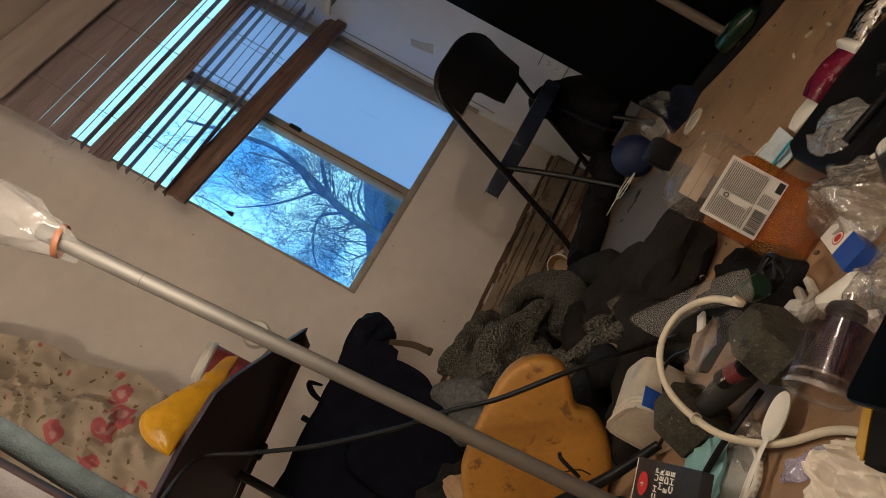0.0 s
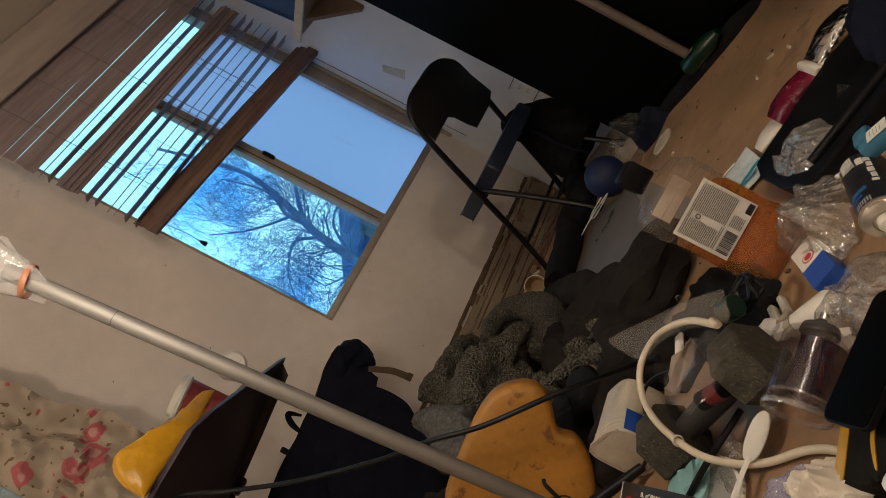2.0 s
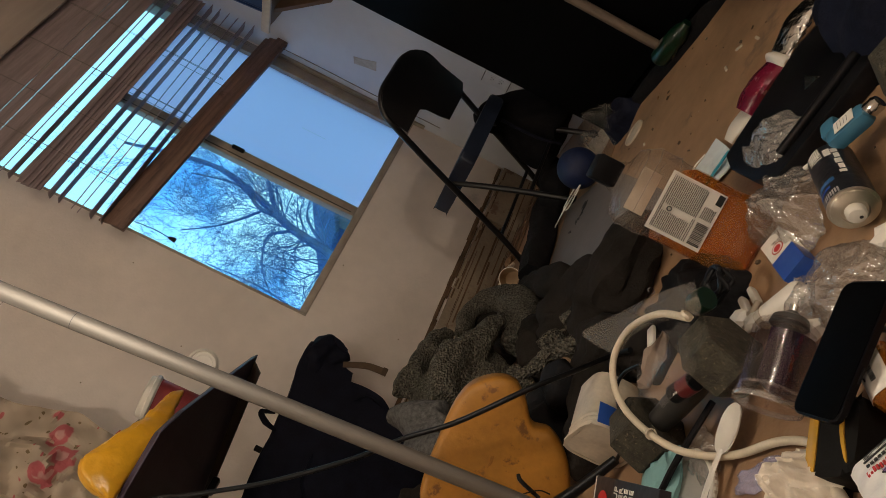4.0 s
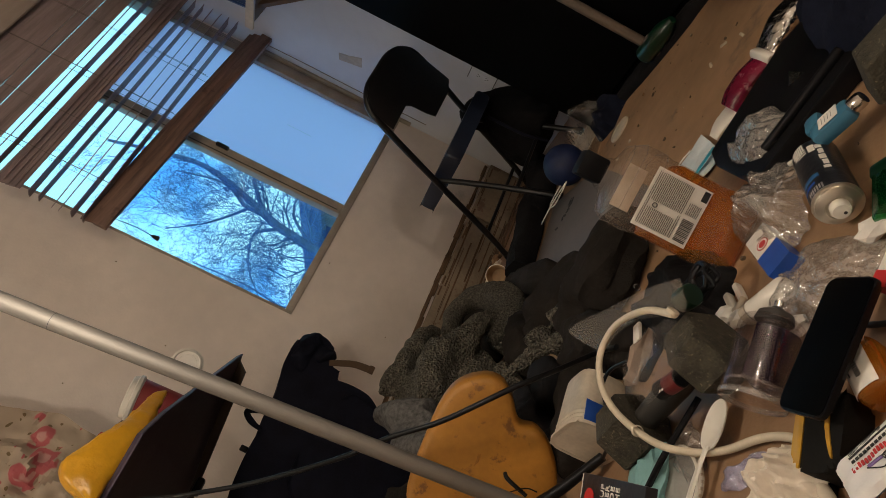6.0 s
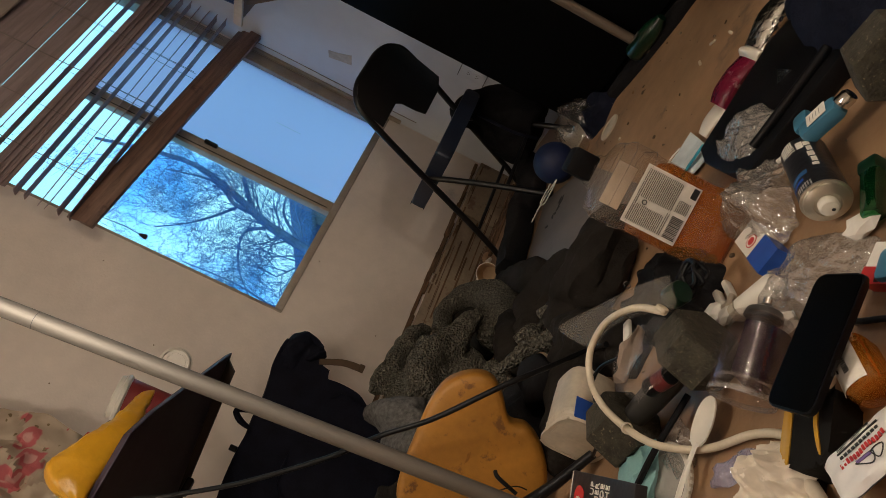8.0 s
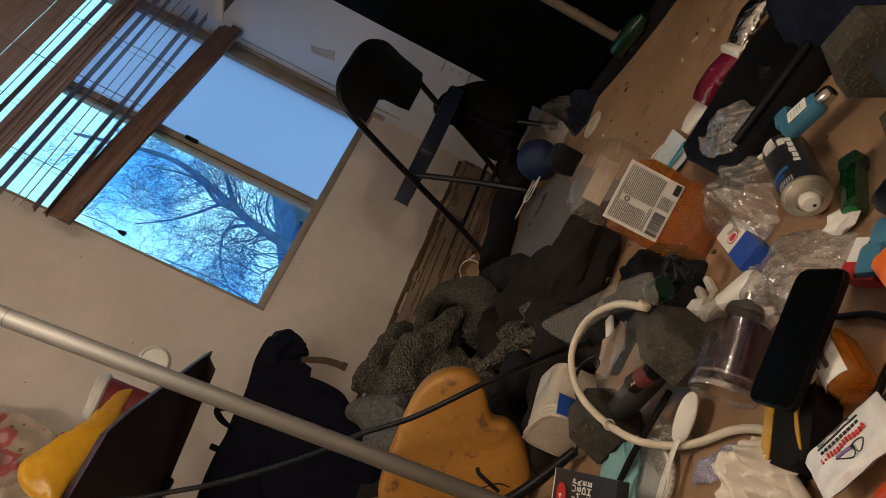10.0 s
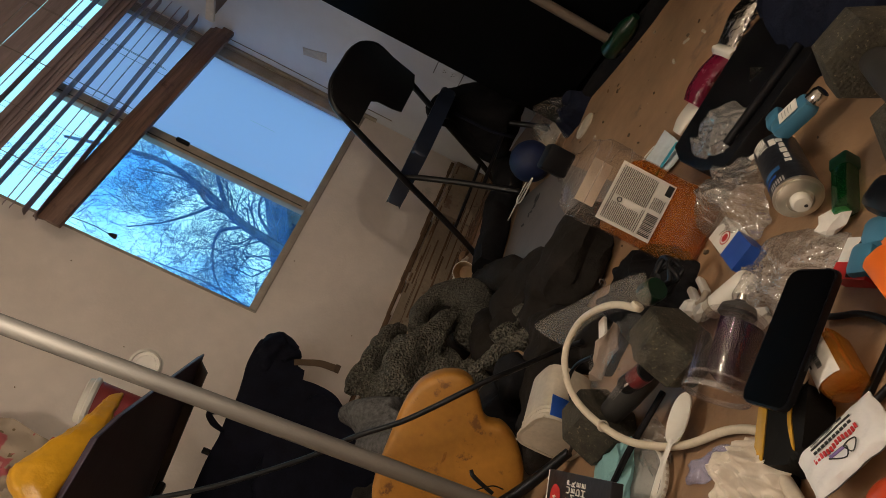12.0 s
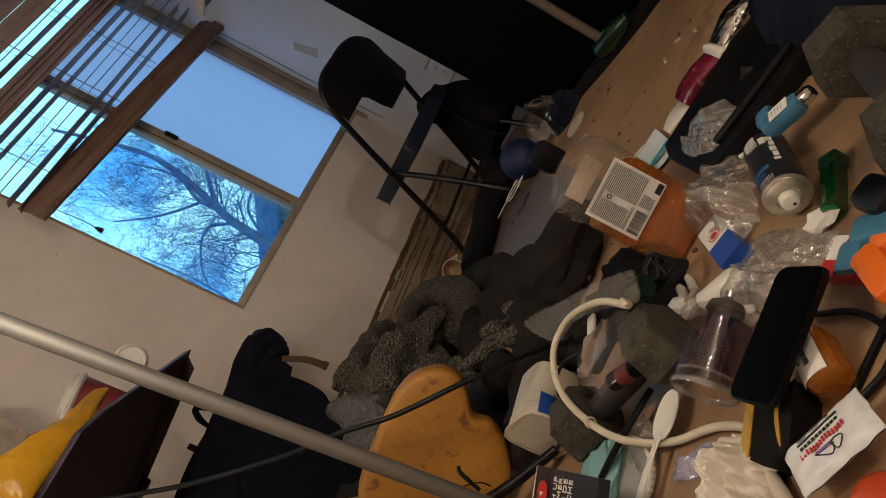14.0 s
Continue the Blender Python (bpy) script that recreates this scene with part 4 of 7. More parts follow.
part("fold", cloth_mass([([(0.523, 1.16, 0.118), (0.555, 1.14, 0.098), (0.585, 1.10, 0.078), (0.605, 1.06, 0.052), (0.600, 1.00, 0.042)], (0.009, 0.014, 0.020, 0.022, 0.020)), ([(0.60, 1.10, 0.02), (0.60, 1.02, 0.02)], (0.03, 0.03))], 7, voxel=0.005, folds=0.006, scale=22), M_GREYKNIT, sl)
dt = thing("dark_trousers", "dark brown crumpled trousers lying on the floor", "trousers")
part("leg", cloth_roll([(0.841, 0.924, 0.040), (0.774, 0.937, 0.050), (0.703, 0.944, 0.060), (0.679, 1.018, 0.050), (0.631, 1.066, 0.050)], (0.040, 0.070, 0.066, 0.060, 0.050), 3, 0.022, 10, 0.8), M_DARKCLOTH, dt)
part("leg", cloth_roll([(0.827, 1.075, 0.030), (0.833, 1.167, 0.040), (0.828, 1.253, 0.040), (0.788, 1.309, 0.040), (0.719, 1.325, 0.030)], (0.022, 0.050, 0.056, 0.060, 0.050), 4, 0.020, 10, 0.8), M_DARKCLOTH, dt)
part("hem", cloth_roll([(1.077, 1.720, 0.040), (0.976, 1.492, 0.050), (0.898, 1.340, 0.050), (0.852, 1.267, 0.040)], (0.030, 0.046, 0.046, 0.026), 5, 0.012, 12, 0.9), M_DARKCLOTH, dt)
solid("black_shirt", heap(0.13, 0.075, 0.055, 14, folds=0.03, scale=9, rings=30, seg=90), M_BLACKCLOTH, "black crumpled shirt lying on the floor", "shirt", pose(0.575, 0.735, 0, 0, 0, 60))
solid("shirt_emblem", lathe(bmesh.new(), [(0.0065, 0), (0.0075, 0.0004), (0.0085, 0.0004), (0.009, 0)], 20, Matrix.Diagonal((1, 0.5, 1, 1)), ring=True), M_SHEET, "small pale oval emblem on the black shirt", "emblem", pose(0.586, 0.778, 0.062, 20, -24, 40))
for k in range(3):
    rw = random.Random(40 + k)
    ring_ = [(0.508 + 0.026 * math.cos(a) * rw.uniform(0.6, 1.1), 0.602 + 0.026 * math.sin(a) * rw.uniform(0.6, 1.1), 0.055 + 0.016 * rw.random()) for a in (0.8 * j for j in range(11))]
    solid("coiled_wire", tube(bmesh.new(), ring_, 0.0032, seg=7, steps=5), M_BLACKPL, "black wire coiled in a tangle by the green cap", "wire", group="coils of black wire")
solid("black_jacket", cloth_roll([(1.089, 1.659, 0.050), (1.232, 1.706, 0.050), (1.393, 1.760, 0.050), (1.515, 1.740, 0.060), (1.777, 1.931, 0.060)], (0.040, 0.050, 0.050, 0.055, 0.055), 15, 0.02, 9, 0.9), M_BLACKCLOTH, "black jacket dropped in a roll beside the chair", "jacket")
solid("dark_sweater", cloth_mass([([(0.534, 1.08, 0.070), (0.489, 1.02, 0.070), (0.465, 1.04, 0.085)], (0.030, 0.042, 0.036)), ([(0.52, 1.20, 0.045), (0.45, 1.14, 0.05), (0.42, 1.06, 0.05)], (0.045, 0.055, 0.05))], 16, voxel=0.007, folds=0.014, scale=11),
      M_BLACKCLOTH, "dark sweater bunched behind the yellow pad", "sweater")
# dark cloth added to stand for the shade inside the blanket's hollow
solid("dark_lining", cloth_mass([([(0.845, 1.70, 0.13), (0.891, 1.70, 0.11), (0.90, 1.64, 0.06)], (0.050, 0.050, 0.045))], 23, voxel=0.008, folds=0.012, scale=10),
      M_DARKCLOTH, "dark cloth added for the shade in the hollow of the blanket", "cloth")
# dark filler added so the floor doesn't show between the blanket folds
solid("dark_sock", cloth_mass([([(0.63, 1.37, 0.03), (0.70, 1.36, 0.04), (0.78, 1.42, 0.04), (0.84, 1.60, 0.03), (0.86, 1.74, 0.03)], (0.04, 0.05, 0.05, 0.06, 0.06))], 24, voxel=0.008, folds=0.010, scale=12),
      M_DARKCLOTH, "dark filler cloth added between the blanket folds", "sock")
solid("charcoal_shirt", cloth_mass([([(0.485, 0.79, 0.015), (0.53, 0.86, 0.02), (0.575, 0.95, 0.02), (0.62, 1.06, 0.025)], (0.040, 0.052, 0.056, 0.05)),
                                    ([(0.335, 0.955, 0.012), (0.41, 0.985, 0.018), (0.50, 0.98, 0.02), (0.56, 1.03, 0.02)], (0.034, 0.045, 0.055, 0.05))], 27, voxel=0.007, folds=0.012, scale=14),
      M_DARKCLOTH, "charcoal shirt crumpled flat under the pouch", "shirt")
solid("dark_clothes", heap(0.15, 0.17, 0.25, 17, folds=0.05, scale=8, rings=34, seg=90), M_DARKCLOTH, "pile of dark clothes on the floor", "clothes", pose(0.25, 1.36, 0))
solid("tan_trousers", heap(0.10, 0.11, 0.265, 18, folds=0.03, scale=9, rings=34, seg=90), M_TAN, "folded tan cotton trousers on the clothes pile", "trousers", pose(0.235, 1.205, 0))
solid("navy_garment", heap(0.21, 0.14, 0.085, 19, folds=0.04, scale=8, rings=30, seg=90), M_NAVYCLOTH, "navy garment bunched on the floor", "garment", pose(0.885, 0.355, 0, 0, 0, 30))
bb = thing("black_bag", "black fabric bag slumped under the folding chair", "bag", pose(1.77, 1.78, 0))
part("body", cloth_mass([([(-0.03, 0.07, 0.415), (0.01, 0.05, 0.36), (0.02, 0.015, 0.29), (0.01, -0.01, 0.20), (0.0, -0.04, 0.10)], (0.030, 0.070, 0.105, 0.130, 0.12)), ([(0.01, 0.08, 0.20), (0.0, 0.06, 0.10)], (0.08, 0.09))], 20, voxel=0.012, folds=0.020, scale=8), M_BLACKCLOTH, bb)
part("strap", tube(bmesh.new(), [(-0.09, -0.06, 0.33), (-0.12, -0.09, 0.26), (-0.125, -0.10, 0.18), (-0.10, -0.10, 0.10)], 0.006, seg=8), M_PACK, bb, "black nylon strap")
solid("black_coat", heap(0.24, 0.13, 0.20, 21, folds=0.05, scale=6, rings=30, seg=80, power=3.0), M_BLACKCLOTH, "black coat lying in a heap on the floor", "coat", pose(1.42, 0.55, 0, 0, 0, 30))
solid("blue_rag", heap(0.10, 0.07, 0.06, 22, folds=0.03, scale=12, rings=24, seg=60), M_NAVYCLOTH, "dark blue rag at the foot of the cabinet", "rag", pose(1.555, 1.33, 0))


def backpack():
    b = thing("backpack", "black nylon backpack standing against the wall", "backpack", pose(0.0, 2.18, 0))
    out = round_outline([(0.217, 0.0), (0.55, 0.0), (0.60, 0.12), (0.628, 0.225), (0.662, 0.285), (0.672, 0.363), (0.676, 0.428), (0.745, 0.445), (0.768, 0.480), (0.782, 0.540), (0.742, 0.580), (0.647, 0.586), (0.529, 0.565), (0.42, 0.558), (0.351, 0.562), (0.217, 0.548), (0.10, 0.52), (0.07, 0.25), (0.12, 0.03)], 5)
    bm = prism(bmesh.new(), out, -0.09, 0.09, pose(0, 0, 0, 90, 0, 0), bevel=0.028, seg=5)
    for v in bm.verts:
        v.co += Vector((noise.noise(v.co * 9), 0.4 * noise.noise(v.co * 11 + Vector((3, 1, 7))), noise.noise(v.co * 10 + Vector((5, 2, 1))))) * 0.010
        v.co.z = max(0.0, v.co.z)
    part("body", bm, M_PACK, b)
    hood = cloth_mass([([(0.64, -0.06, 0.535), (0.70, -0.07, 0.545), (0.755, -0.06, 0.525), (0.765, -0.04, 0.475)], (0.028, 0.042, 0.042, 0.026)), ([(0.70, -0.075, 0.49), (0.735, -0.085, 0.468), (0.742, -0.075, 0.445)], (0.022, 0.028, 0.014))], 4, voxel=0.007, folds=0.010, scale=16)
    part("top_flap", hood, M_PACK, b, "rumpled black top flap")
    part("front_pocket", prism(bmesh.new(), round_outline([(0.26, 0.04), (0.54, 0.04), (0.60, 0.22), (0.64, 0.34), (0.50, 0.40), (0.28, 0.38)], 5), 0.085, 0.125, pose(0, 0, 0, 90, 0, 0), bevel=0.018, seg=3), M_PACK, b)
    inv = b.matrix_basis.inverted()
    bm = bmesh.new()
    rows = []
    path = smooth_path([(0.695, 2.045, 0.452), (0.708, 2.035, 0.415), (0.722, 2.030, 0.372), (0.728, 2.030, 0.312)], 6)
    for i, p in enumerate(path):
        d = (path[min(i + 1, len(path) - 1)] - path[max(i - 1, 0)]).normalized()
        side = d.cross(Vector((0, 1, 0))).normalized() * (0.0095 + 0.003 * i / len(path))
        rows.append([bm.verts.new(inv @ (p + side * k + Vector((0, w, 0)))) for k, w in ((-1, 0), (1, 0), (1, 0.003), (-1, 0.003))])
    for p, q in zip(rows, rows[1:]):
        for k in range(4):
            bm.faces.new((p[k], p[(k + 1) % 4], q[(k + 1) % 4], q[k]))
    bm.faces.new(rows[0][::-1])
    bm.faces.new(rows[-1])
    st = part("strap", bm, mat("brown_webbing", (0.11, 0.072, 0.042), rough=0.85, bump=0.5, bscale=500), b, "brown webbing strap")
    part("strap_end", boxes(((0, 0, 0), (0.028, 0.007, 0.018)), bevel=0.002), mat("brown_webbing_end", (0.09, 0.058, 0.034), rough=0.85), st, at=Matrix.Translation(inv @ Vector((0.7285, 2.0315, 0.318))))
    part("side_loop", tube(bmesh.new(), [inv @ Vector(q) for q in ((0.468, 2.075, 0.575), (0.449, 2.05, 0.611), (0.427, 2.05, 0.587), (0.418, 2.06, 0.548))], (0.004, 0.009, 0.010, 0.006), seg=10), M_PACK, b)
    part("buckle", boxes(((0, 0, 0), (0.018, 0.012, 0.024)), bevel=0.003), M_BLACKPL, b, at=Matrix.Translation(inv @ Vector((0.352, 2.085, 0.568))))


backpack()


def floral_sheet():
    bm = bmesh.new()
    nx, nz = 90, 110
    g = []
    for side in (0, 1):
        for j in range(nz + 1):
            for i in range(nx + 1):
                u, v = i / nx, j / nz
                x = -0.75 + u * (0.93 + 0.035 * math.sin(v * 7) + 0.02 * noise.noise(Vector((v * 9, 2, 5))) + 0.05 * (1 - v))
                z = 0.80 + v * 1.35
                y = 2.375 - 0.034 * math.sin(u * 17 + 2.2 * v) * (0.4 + 0.6 * u) - 0.05 * noise.noise(Vector((x * 4 + z * 2.5, z * 2.2, 3))) - 0.045 * fold_noise(x + z * 0.5, z * 0.6, 3, 9) - 0.03 * fold_noise(x - z * 0.7, z * 0.8, 8, 14) - 0.03 * (1 - v)
                g.append(bm.verts.new((x, min(y, 2.425) + side * 0.003, z)))
    k = nx + 1
    o = k * (nz + 1)
    for j in range(nz):
        for i in range(nx):
            a = j * k + i
            bm.faces.new((g[a], g[a + 1], g[a + k + 1], g[a + k]))
            bm.faces.new((g[o + a], g[o + a + k], g[o + a + k + 1], g[o + a + 1]))
    for j in range(nz):
        a = j * k + nx
        bm.faces.new((g[a], g[o + a], g[o + a + k], g[a + k]))
    solid("floral_sheet", bm, M_FLORAL, "cream cotton sheet with red roses hung on the wall", "sheet")


floral_sheet()


# ---- side stand with cups and mailer ----
def side_stand():
    s = thing("side_stand", "dark navy plastic side table with a chamfered edge", "table")
    bm = bmesh.new()
    low = [(0.556, 1.892, 0.688), (0.236, 1.367, 0.688), (0.170, 1.285, 0.688), (0.062, 1.306, 0.688), (-0.15, 1.40, 0.68), (-0.42, 1.72, 0.655), (-0.06, 2.28, 0.628), (0.208, 2.11, 0.655), (0.545, 1.905, 0.687)]
    a = [bm.verts.new(p) for p in low]
    e = [bm.verts.new((x, y, z + 0.003)) for x, y, z in low]
    mid = Vector((0.07, 1.6, 0))
    d = [bm.verts.new((x + (mid.x - x) * 0.035, y + (mid.y - y) * 0.035, z + 0.012)) for x, y, z in low]
    bm.faces.new(a[::-1])
    bm.faces.new(d)
    for p, q in ((a, e), (e, d)):
        for k in range(len(p)):
            bm.faces.new((p[k], p[(k + 1) % len(p)], q[(k + 1) % len(p)], q[k]))
    part("top", bm, M_NAVYPL, s, smooth=False)
    part("apron", prism(bmesh.new(), [(0.0, 0.0), (0.62, 0.0), (0.62, -0.012), (0.03, -0.030)], -0.006, 0.006, pose(0.535, 1.885, 0.688, 0, 5.2, 147.5) @ pose(0, 0, 0, 90, 0, 0)), mat("brown_apron", (0.035, 0.022, 0.015), rough=0.6), s, "dark brown edge strip")
    for x, y, zt in ((0.12, 2.06, 0.66), (-0.04, 1.40, 0.69), (-0.30, 1.70, 0.665)):
        part("leg", tube(bmesh.new(), [(x, y, 0), (x, y, zt)], 0.014, soft=False), M_BLACKM, s)
    part("bracket", boxes(((0.205, 2.075, 0.632), (0.05, 0.05, 0.022)), bevel=0.006), M_BLACKPL, s)


side_stand()


def paper_cup(at, label, body, lid=True, name="paper_cup"):
    c = thing(name, label, "cup", at)
    part("body", lathe(bmesh.new(), [(0.029, 0), (0.030, 0.003), (0.040, 0.095), (0.0385, 0.095), (0.029, 0.006)], 30), body, c)
    part("rim", lathe(bmesh.new(), [(0.0395, 0.092), (0.042, 0.094), (0.042, 0.097), (0.0395, 0.098)], 30, ring=True), M_PAPER, c)
    if lid:
        l = part("lid", lathe(bmesh.new(), [(0.0425, 0.094), (0.0445, 0.096), (0.0445, 0.102), (0.041, 0.104), (0.0395, 0.112), (0.036, 0.114), (0.034, 0.109), (0.006, 0.108)], 32), M_WHITEPL, c, "white plastic sip lid")
        part("sip_tab", boxes(((0.016, 0, 0.1105), (0.018, 0.014, 0.005)), bevel=0.002), M_CARD, l)
        part("lid_rib", lathe(bmesh.new(), [(0.024, 0.1075), (0.0245, 0.1105), (0.0265, 0.1105), (0.027, 0.1075)], 28, ring=True), M_WHITEPL, l)
    return c


box_top = thing("card_box", "small flat brown cardboard box on the stand", "box", pose(0.37, 1.87, 0.705, 0, 0, 44))
part("body", boxes(((0.02, 0.01, 0.024), (0.15, 0.10, 0.048)), bevel=0.003), M_CARD, box_top)
part("flap", boxes(((0.02, 0.01, 0.0488), (0.15, 0.002, 0.002))), M_INK, box_top)
paper_cup(look((0.453, 1.850, 0.803), (0.2, 0.6, 0.70)) @ pose(0, 0, 0.0, 180, 0, 0) @ pose(0, 0, -0.104), "white lidded paper coffee cup lying with its lid outwards", M_PAPER)
paper_cup(pose(0.330, 1.84, 0.728, 8, -9, 0) @ Matrix.Scale(1.40, 4), "red paper cup with a white lid leaning on a box", mat("cup_red", (0.24, 0.030, 0.030), rough=0.55, vary=0.15))
gb = thing("grey_carton", "small grey carton leaning behind the mailer", "carton", pose(0.215, 1.80, 0.700, 0, 4, 44))
part("body", boxes(((0, 0, 0.08), (0.10, 0.03, 0.16)), bevel=0.002), mat("grey_card", (0.15, 0.14, 0.125), rough=0.6), gb)


def mailer():
    a, b = Vector((0.292, 1.485, 0.702)), Vector((0.036, 1.300, 0.698))
    ex = (b - a).normalized()
    ey = Vector((0, 0, 1)).cross(ex).normalized()
    at = Matrix((ex, ey, ex.cross(ey))).transposed().to_4x4()
    at.translation = a
    m = thing("padded_mailer", "shiny yellow padded mailing envelope standing on the table edge", "envelope", at)
    bm = bmesh.new()
    n, k, L = 44, 28, (b - a).length
    rows = []
    for i in range(n + 1):
        u = i / n
        fat = 0.10 + 0.90 * min(1.0, u / 0.55) ** 0.8
        end = math.sqrt(max(0.01, 1 - max(0.0, (u - 0.72) / 0.28) ** 2))
        tail = math.sqrt(max(0.02, 1 - max(0.0, (u - 0.80) / 0.20) ** 2.4))
        high = (0.009 + 0.038 * min(1.0, u / 0.85)) * (0.3 + 0.7 * min(1.0, u / 0.05)) * tail
        ring = []
        for j in range(k):
            t = 2 * math.pi * j / k
            c, q = math.cos(t), math.sin(t)
            w = Vector((u * 14, c * 2.2, q * 2.2))
            wob = 0.0034 * noise.noise(w) + 0.0034 * (0.4 - abs(noise.noise(w * 2.3)))
            yy = 0.030 * fat * end * math.copysign(abs(c) ** 0.8, c)
            zz = high * (1 + math.copysign(abs(q) ** 0.7, q)) + 0.030 * max(0.0, 1 - u / 0.45)
            ring.append(bm.verts.new((u * L, yy + wob * fat, max(0.001, zz + wob))))
        rows.append(ring)
    for p_, q_ in zip(rows, rows[1:]):
        for j in range(k):
            bm.faces.new((p_[j], p_[(j + 1) % k], q_[(j + 1) % k], q_[j]))
    bm.faces.new(rows[0][::-1])
    bm.faces.new(rows[-1])
    body = part("body", bm, M_MAILER, m)
    part("printed_mark", prism(bmesh.new(), round_outline([(0.16, -0.008), (0.24, -0.010), (0.26, 0.004), (0.18, 0.006)], 4), 0.074, 0.0775), M_RED, body, "red printed patch")


mailer()

# brown padded chair back with denim thrown over its edge
ch = thing("brown_armchair", "brown leather chair back edged with grey-green denim", "chair", pose(-0.40, 0.83, 0, 0, 0, 3))
part("backrest", boxes(((0, 0, 0.55), (0.66, 0.10, 1.10)), bevel=0.03), M_LEATHER, ch)
part("denim_edge", tube(bmesh.new(), [(0.345, -0.03, 0.02), (0.352, -0.035, 0.4), (0.345, -0.03, 0.62), (0.350, -0.035, 0.8), (0.34, -0.03, 1.05)], 0.015, seg=12), M_DENIM, ch, "grey-green denim fold")


# ---- yellow pad, cable, hose, rods ----
def yellow_pad():
    r, u = Vector((0.8353, -0.5498, 0.0)), Vector((0.0718, 0.1090, 0.9914))
    f = u.cross(r).normalized()
    m = Matrix((r, u, -f)).transposed().to_4x4()
    m.translation = (0.3099, 0.9966, 0.146)
    out = round_outline([(-0.165, 0.060), (-0.106, 0.094), (-0.022, 0.104), (0.042, 0.106), (0.085, 0.094), (0.115, 0.062), (0.120, 0.030), (0.100, 0.002), (0.071, -0.024), (0.075, -0.055),
                         (0.055, -0.091), (0.011, -0.121), (-0.052, -0.137), (-0.120, -0.100), (-0.165, -0.02)], 5)
    y = thing("yellow_pad", "worn yellow foam pad with two rounded lobes, stained", "pad", m)
    sgn = 1 if (m.to_3x3() @ Vector((0, 0, 1))).dot(Vector((0.3, 1.0, 0.1)) - Vector((0, 0, 0.4))) > 0 else -1
    bm = bmesh.new()
    n = len(out)
    nrm = []
    for i in range(n):
        t = Vector(out[(i + 2) % n]) - Vector(out[i - 2])
        nrm.append(Vector((-t.y, t.x)).normalized())
    if sum((Vector(o) + 0.001 * q).length - Vector(o).length for o, q in zip(out, nrm)) > 0:
        nrm = [-q for q in nrm]
    rings = []
    for inset, z in ((0.030, 0.0), (0.014, 0.0012), (0.007, 0.003), (0.0022, 0.007), (0.0, 0.014), (0.0, 0.050), (0.003, 0.058), (0.014, 0.062), (0.030, 0.062)):
        rings.append([bm.verts.new((o[0] + q.x * inset, o[1] + q.y * inset , sgn * z + 0.0012 * noise.noise(Vector((o[0] * 30, o[1] * 30, z * 40))))) for o, q in zip(out, nrm)])
    for a, b in zip(rings, rings[1:]):
        for i in range(n):
            bm.faces.new((a[i], a[(i + 1) % n], b[(i + 1) % n], b[i]))
    bm.faces.new(rings[0][::-1])
    bm.faces.new(rings[-1])
    part("pad", bm, M_YELLOW, y)
    part("dent", crumple((0.013, 0.0035, 0.0010), 8, amp=0.4, sub=4), mat("dark_foam", (0.26, 0.11, 0.015), rough=0.8, vary=0.3, scale=30), y, "bruised torn hollow", at=pose(-0.01, 0.012, -0.001 if sgn > 0 else -0.002))


yellow_pad()
solid("bent_stick", tube(bmesh.new(), [(0.272, 0.903, 0.140), (0.264, 0.900, 0.134), (0.252, 0.896, 0.102)], (0.0030, 0.0034, 0.0030), seg=8), M_BLACKPL, "short dark stick hooked over the pad", "stick")
solid("hair_wire", tube(bmesh.new(), [(0.240, 0.897, 0.136), (0.254, 0.893, 0.118), (0.262, 0.893, 0.104), (0.264, 0.897, 0.088)], 0.0010, seg=6), M_BLACKPL, "hair-thin dark wire over the pad", "wire")

cable = [(0.048, 1.260, 0.647), (0.098, 1.202, 0.562), (0.151, 1.127, 0.464), (0.220, 1.029, 0.361), (0.266, 0.966, 0.307), (0.304, 0.908, 0.252), (0.369, 0.831, 0.185), (0.427, 0.832, 0.128), (0.486, 0.845, 0.073), (0.470, 0.774, 0.075)]
solid("black_cable", tube(bmesh.new(), [(-0.09, 0.93, 0.60)] + cable, 0.0042, seg=10), M_BLACKPL, "black rubber cable hanging across the room", "cable")
hose = thing("ivory_hose", "ivory plastic hose curled in a loop over the clutter", "hose")
part("hose", tube(bmesh.new(), [(0.411, 0.557, 0.115), (0.441, 0.619, 0.120), (0.450, 0.690, 0.120), (0.425, 0.730, 0.115), (0.387, 0.733, 0.105), (0.352, 0.716, 0.090), (0.322, 0.684, 0.070), (0.301, 0.647, 0.050), (0.301, 0.622, 0.022), (0.303, 0.589, 0.010), (0.306, 0.537, 0.009), (0.296, 0.493, 0.012), (0.275, 0.457, 0.018)], 0.0046, seg=12), M_HOSE, hose)
part("end_ring", lathe(bmesh.new(), [(0.0056, 0), (0.0075, 0.001), (0.0075, 0.005), (0.0056, 0.006)], 16, Matrix.Translation((0.414, 0.563, 0.116)) @ pose(0, 0, 0, 90, 0, 40), ring=True), M_HOSE, hose)
part("clip_ring", lathe(bmesh.new(), [(0.0055, 0), (0.0072, 0.001), (0.0072, 0.004), (0.0055, 0.005)], 16, Matrix.Translation((0.319, 0.679, 0.069)) @ pose(0, 0, 0, 80, 0, -20), ring=True), M_OFFWHITE, hose)
solid("black_rod", tube(bmesh.new(), [(0.215, 0.980, 0.100), (0.282, 0.924, 0.050), (0.341, 0.857, 0.020)], (0.010, 0.009, 0.007), seg=12), M_BLACKPL, "black plastic rod lying by the pole", "rod")
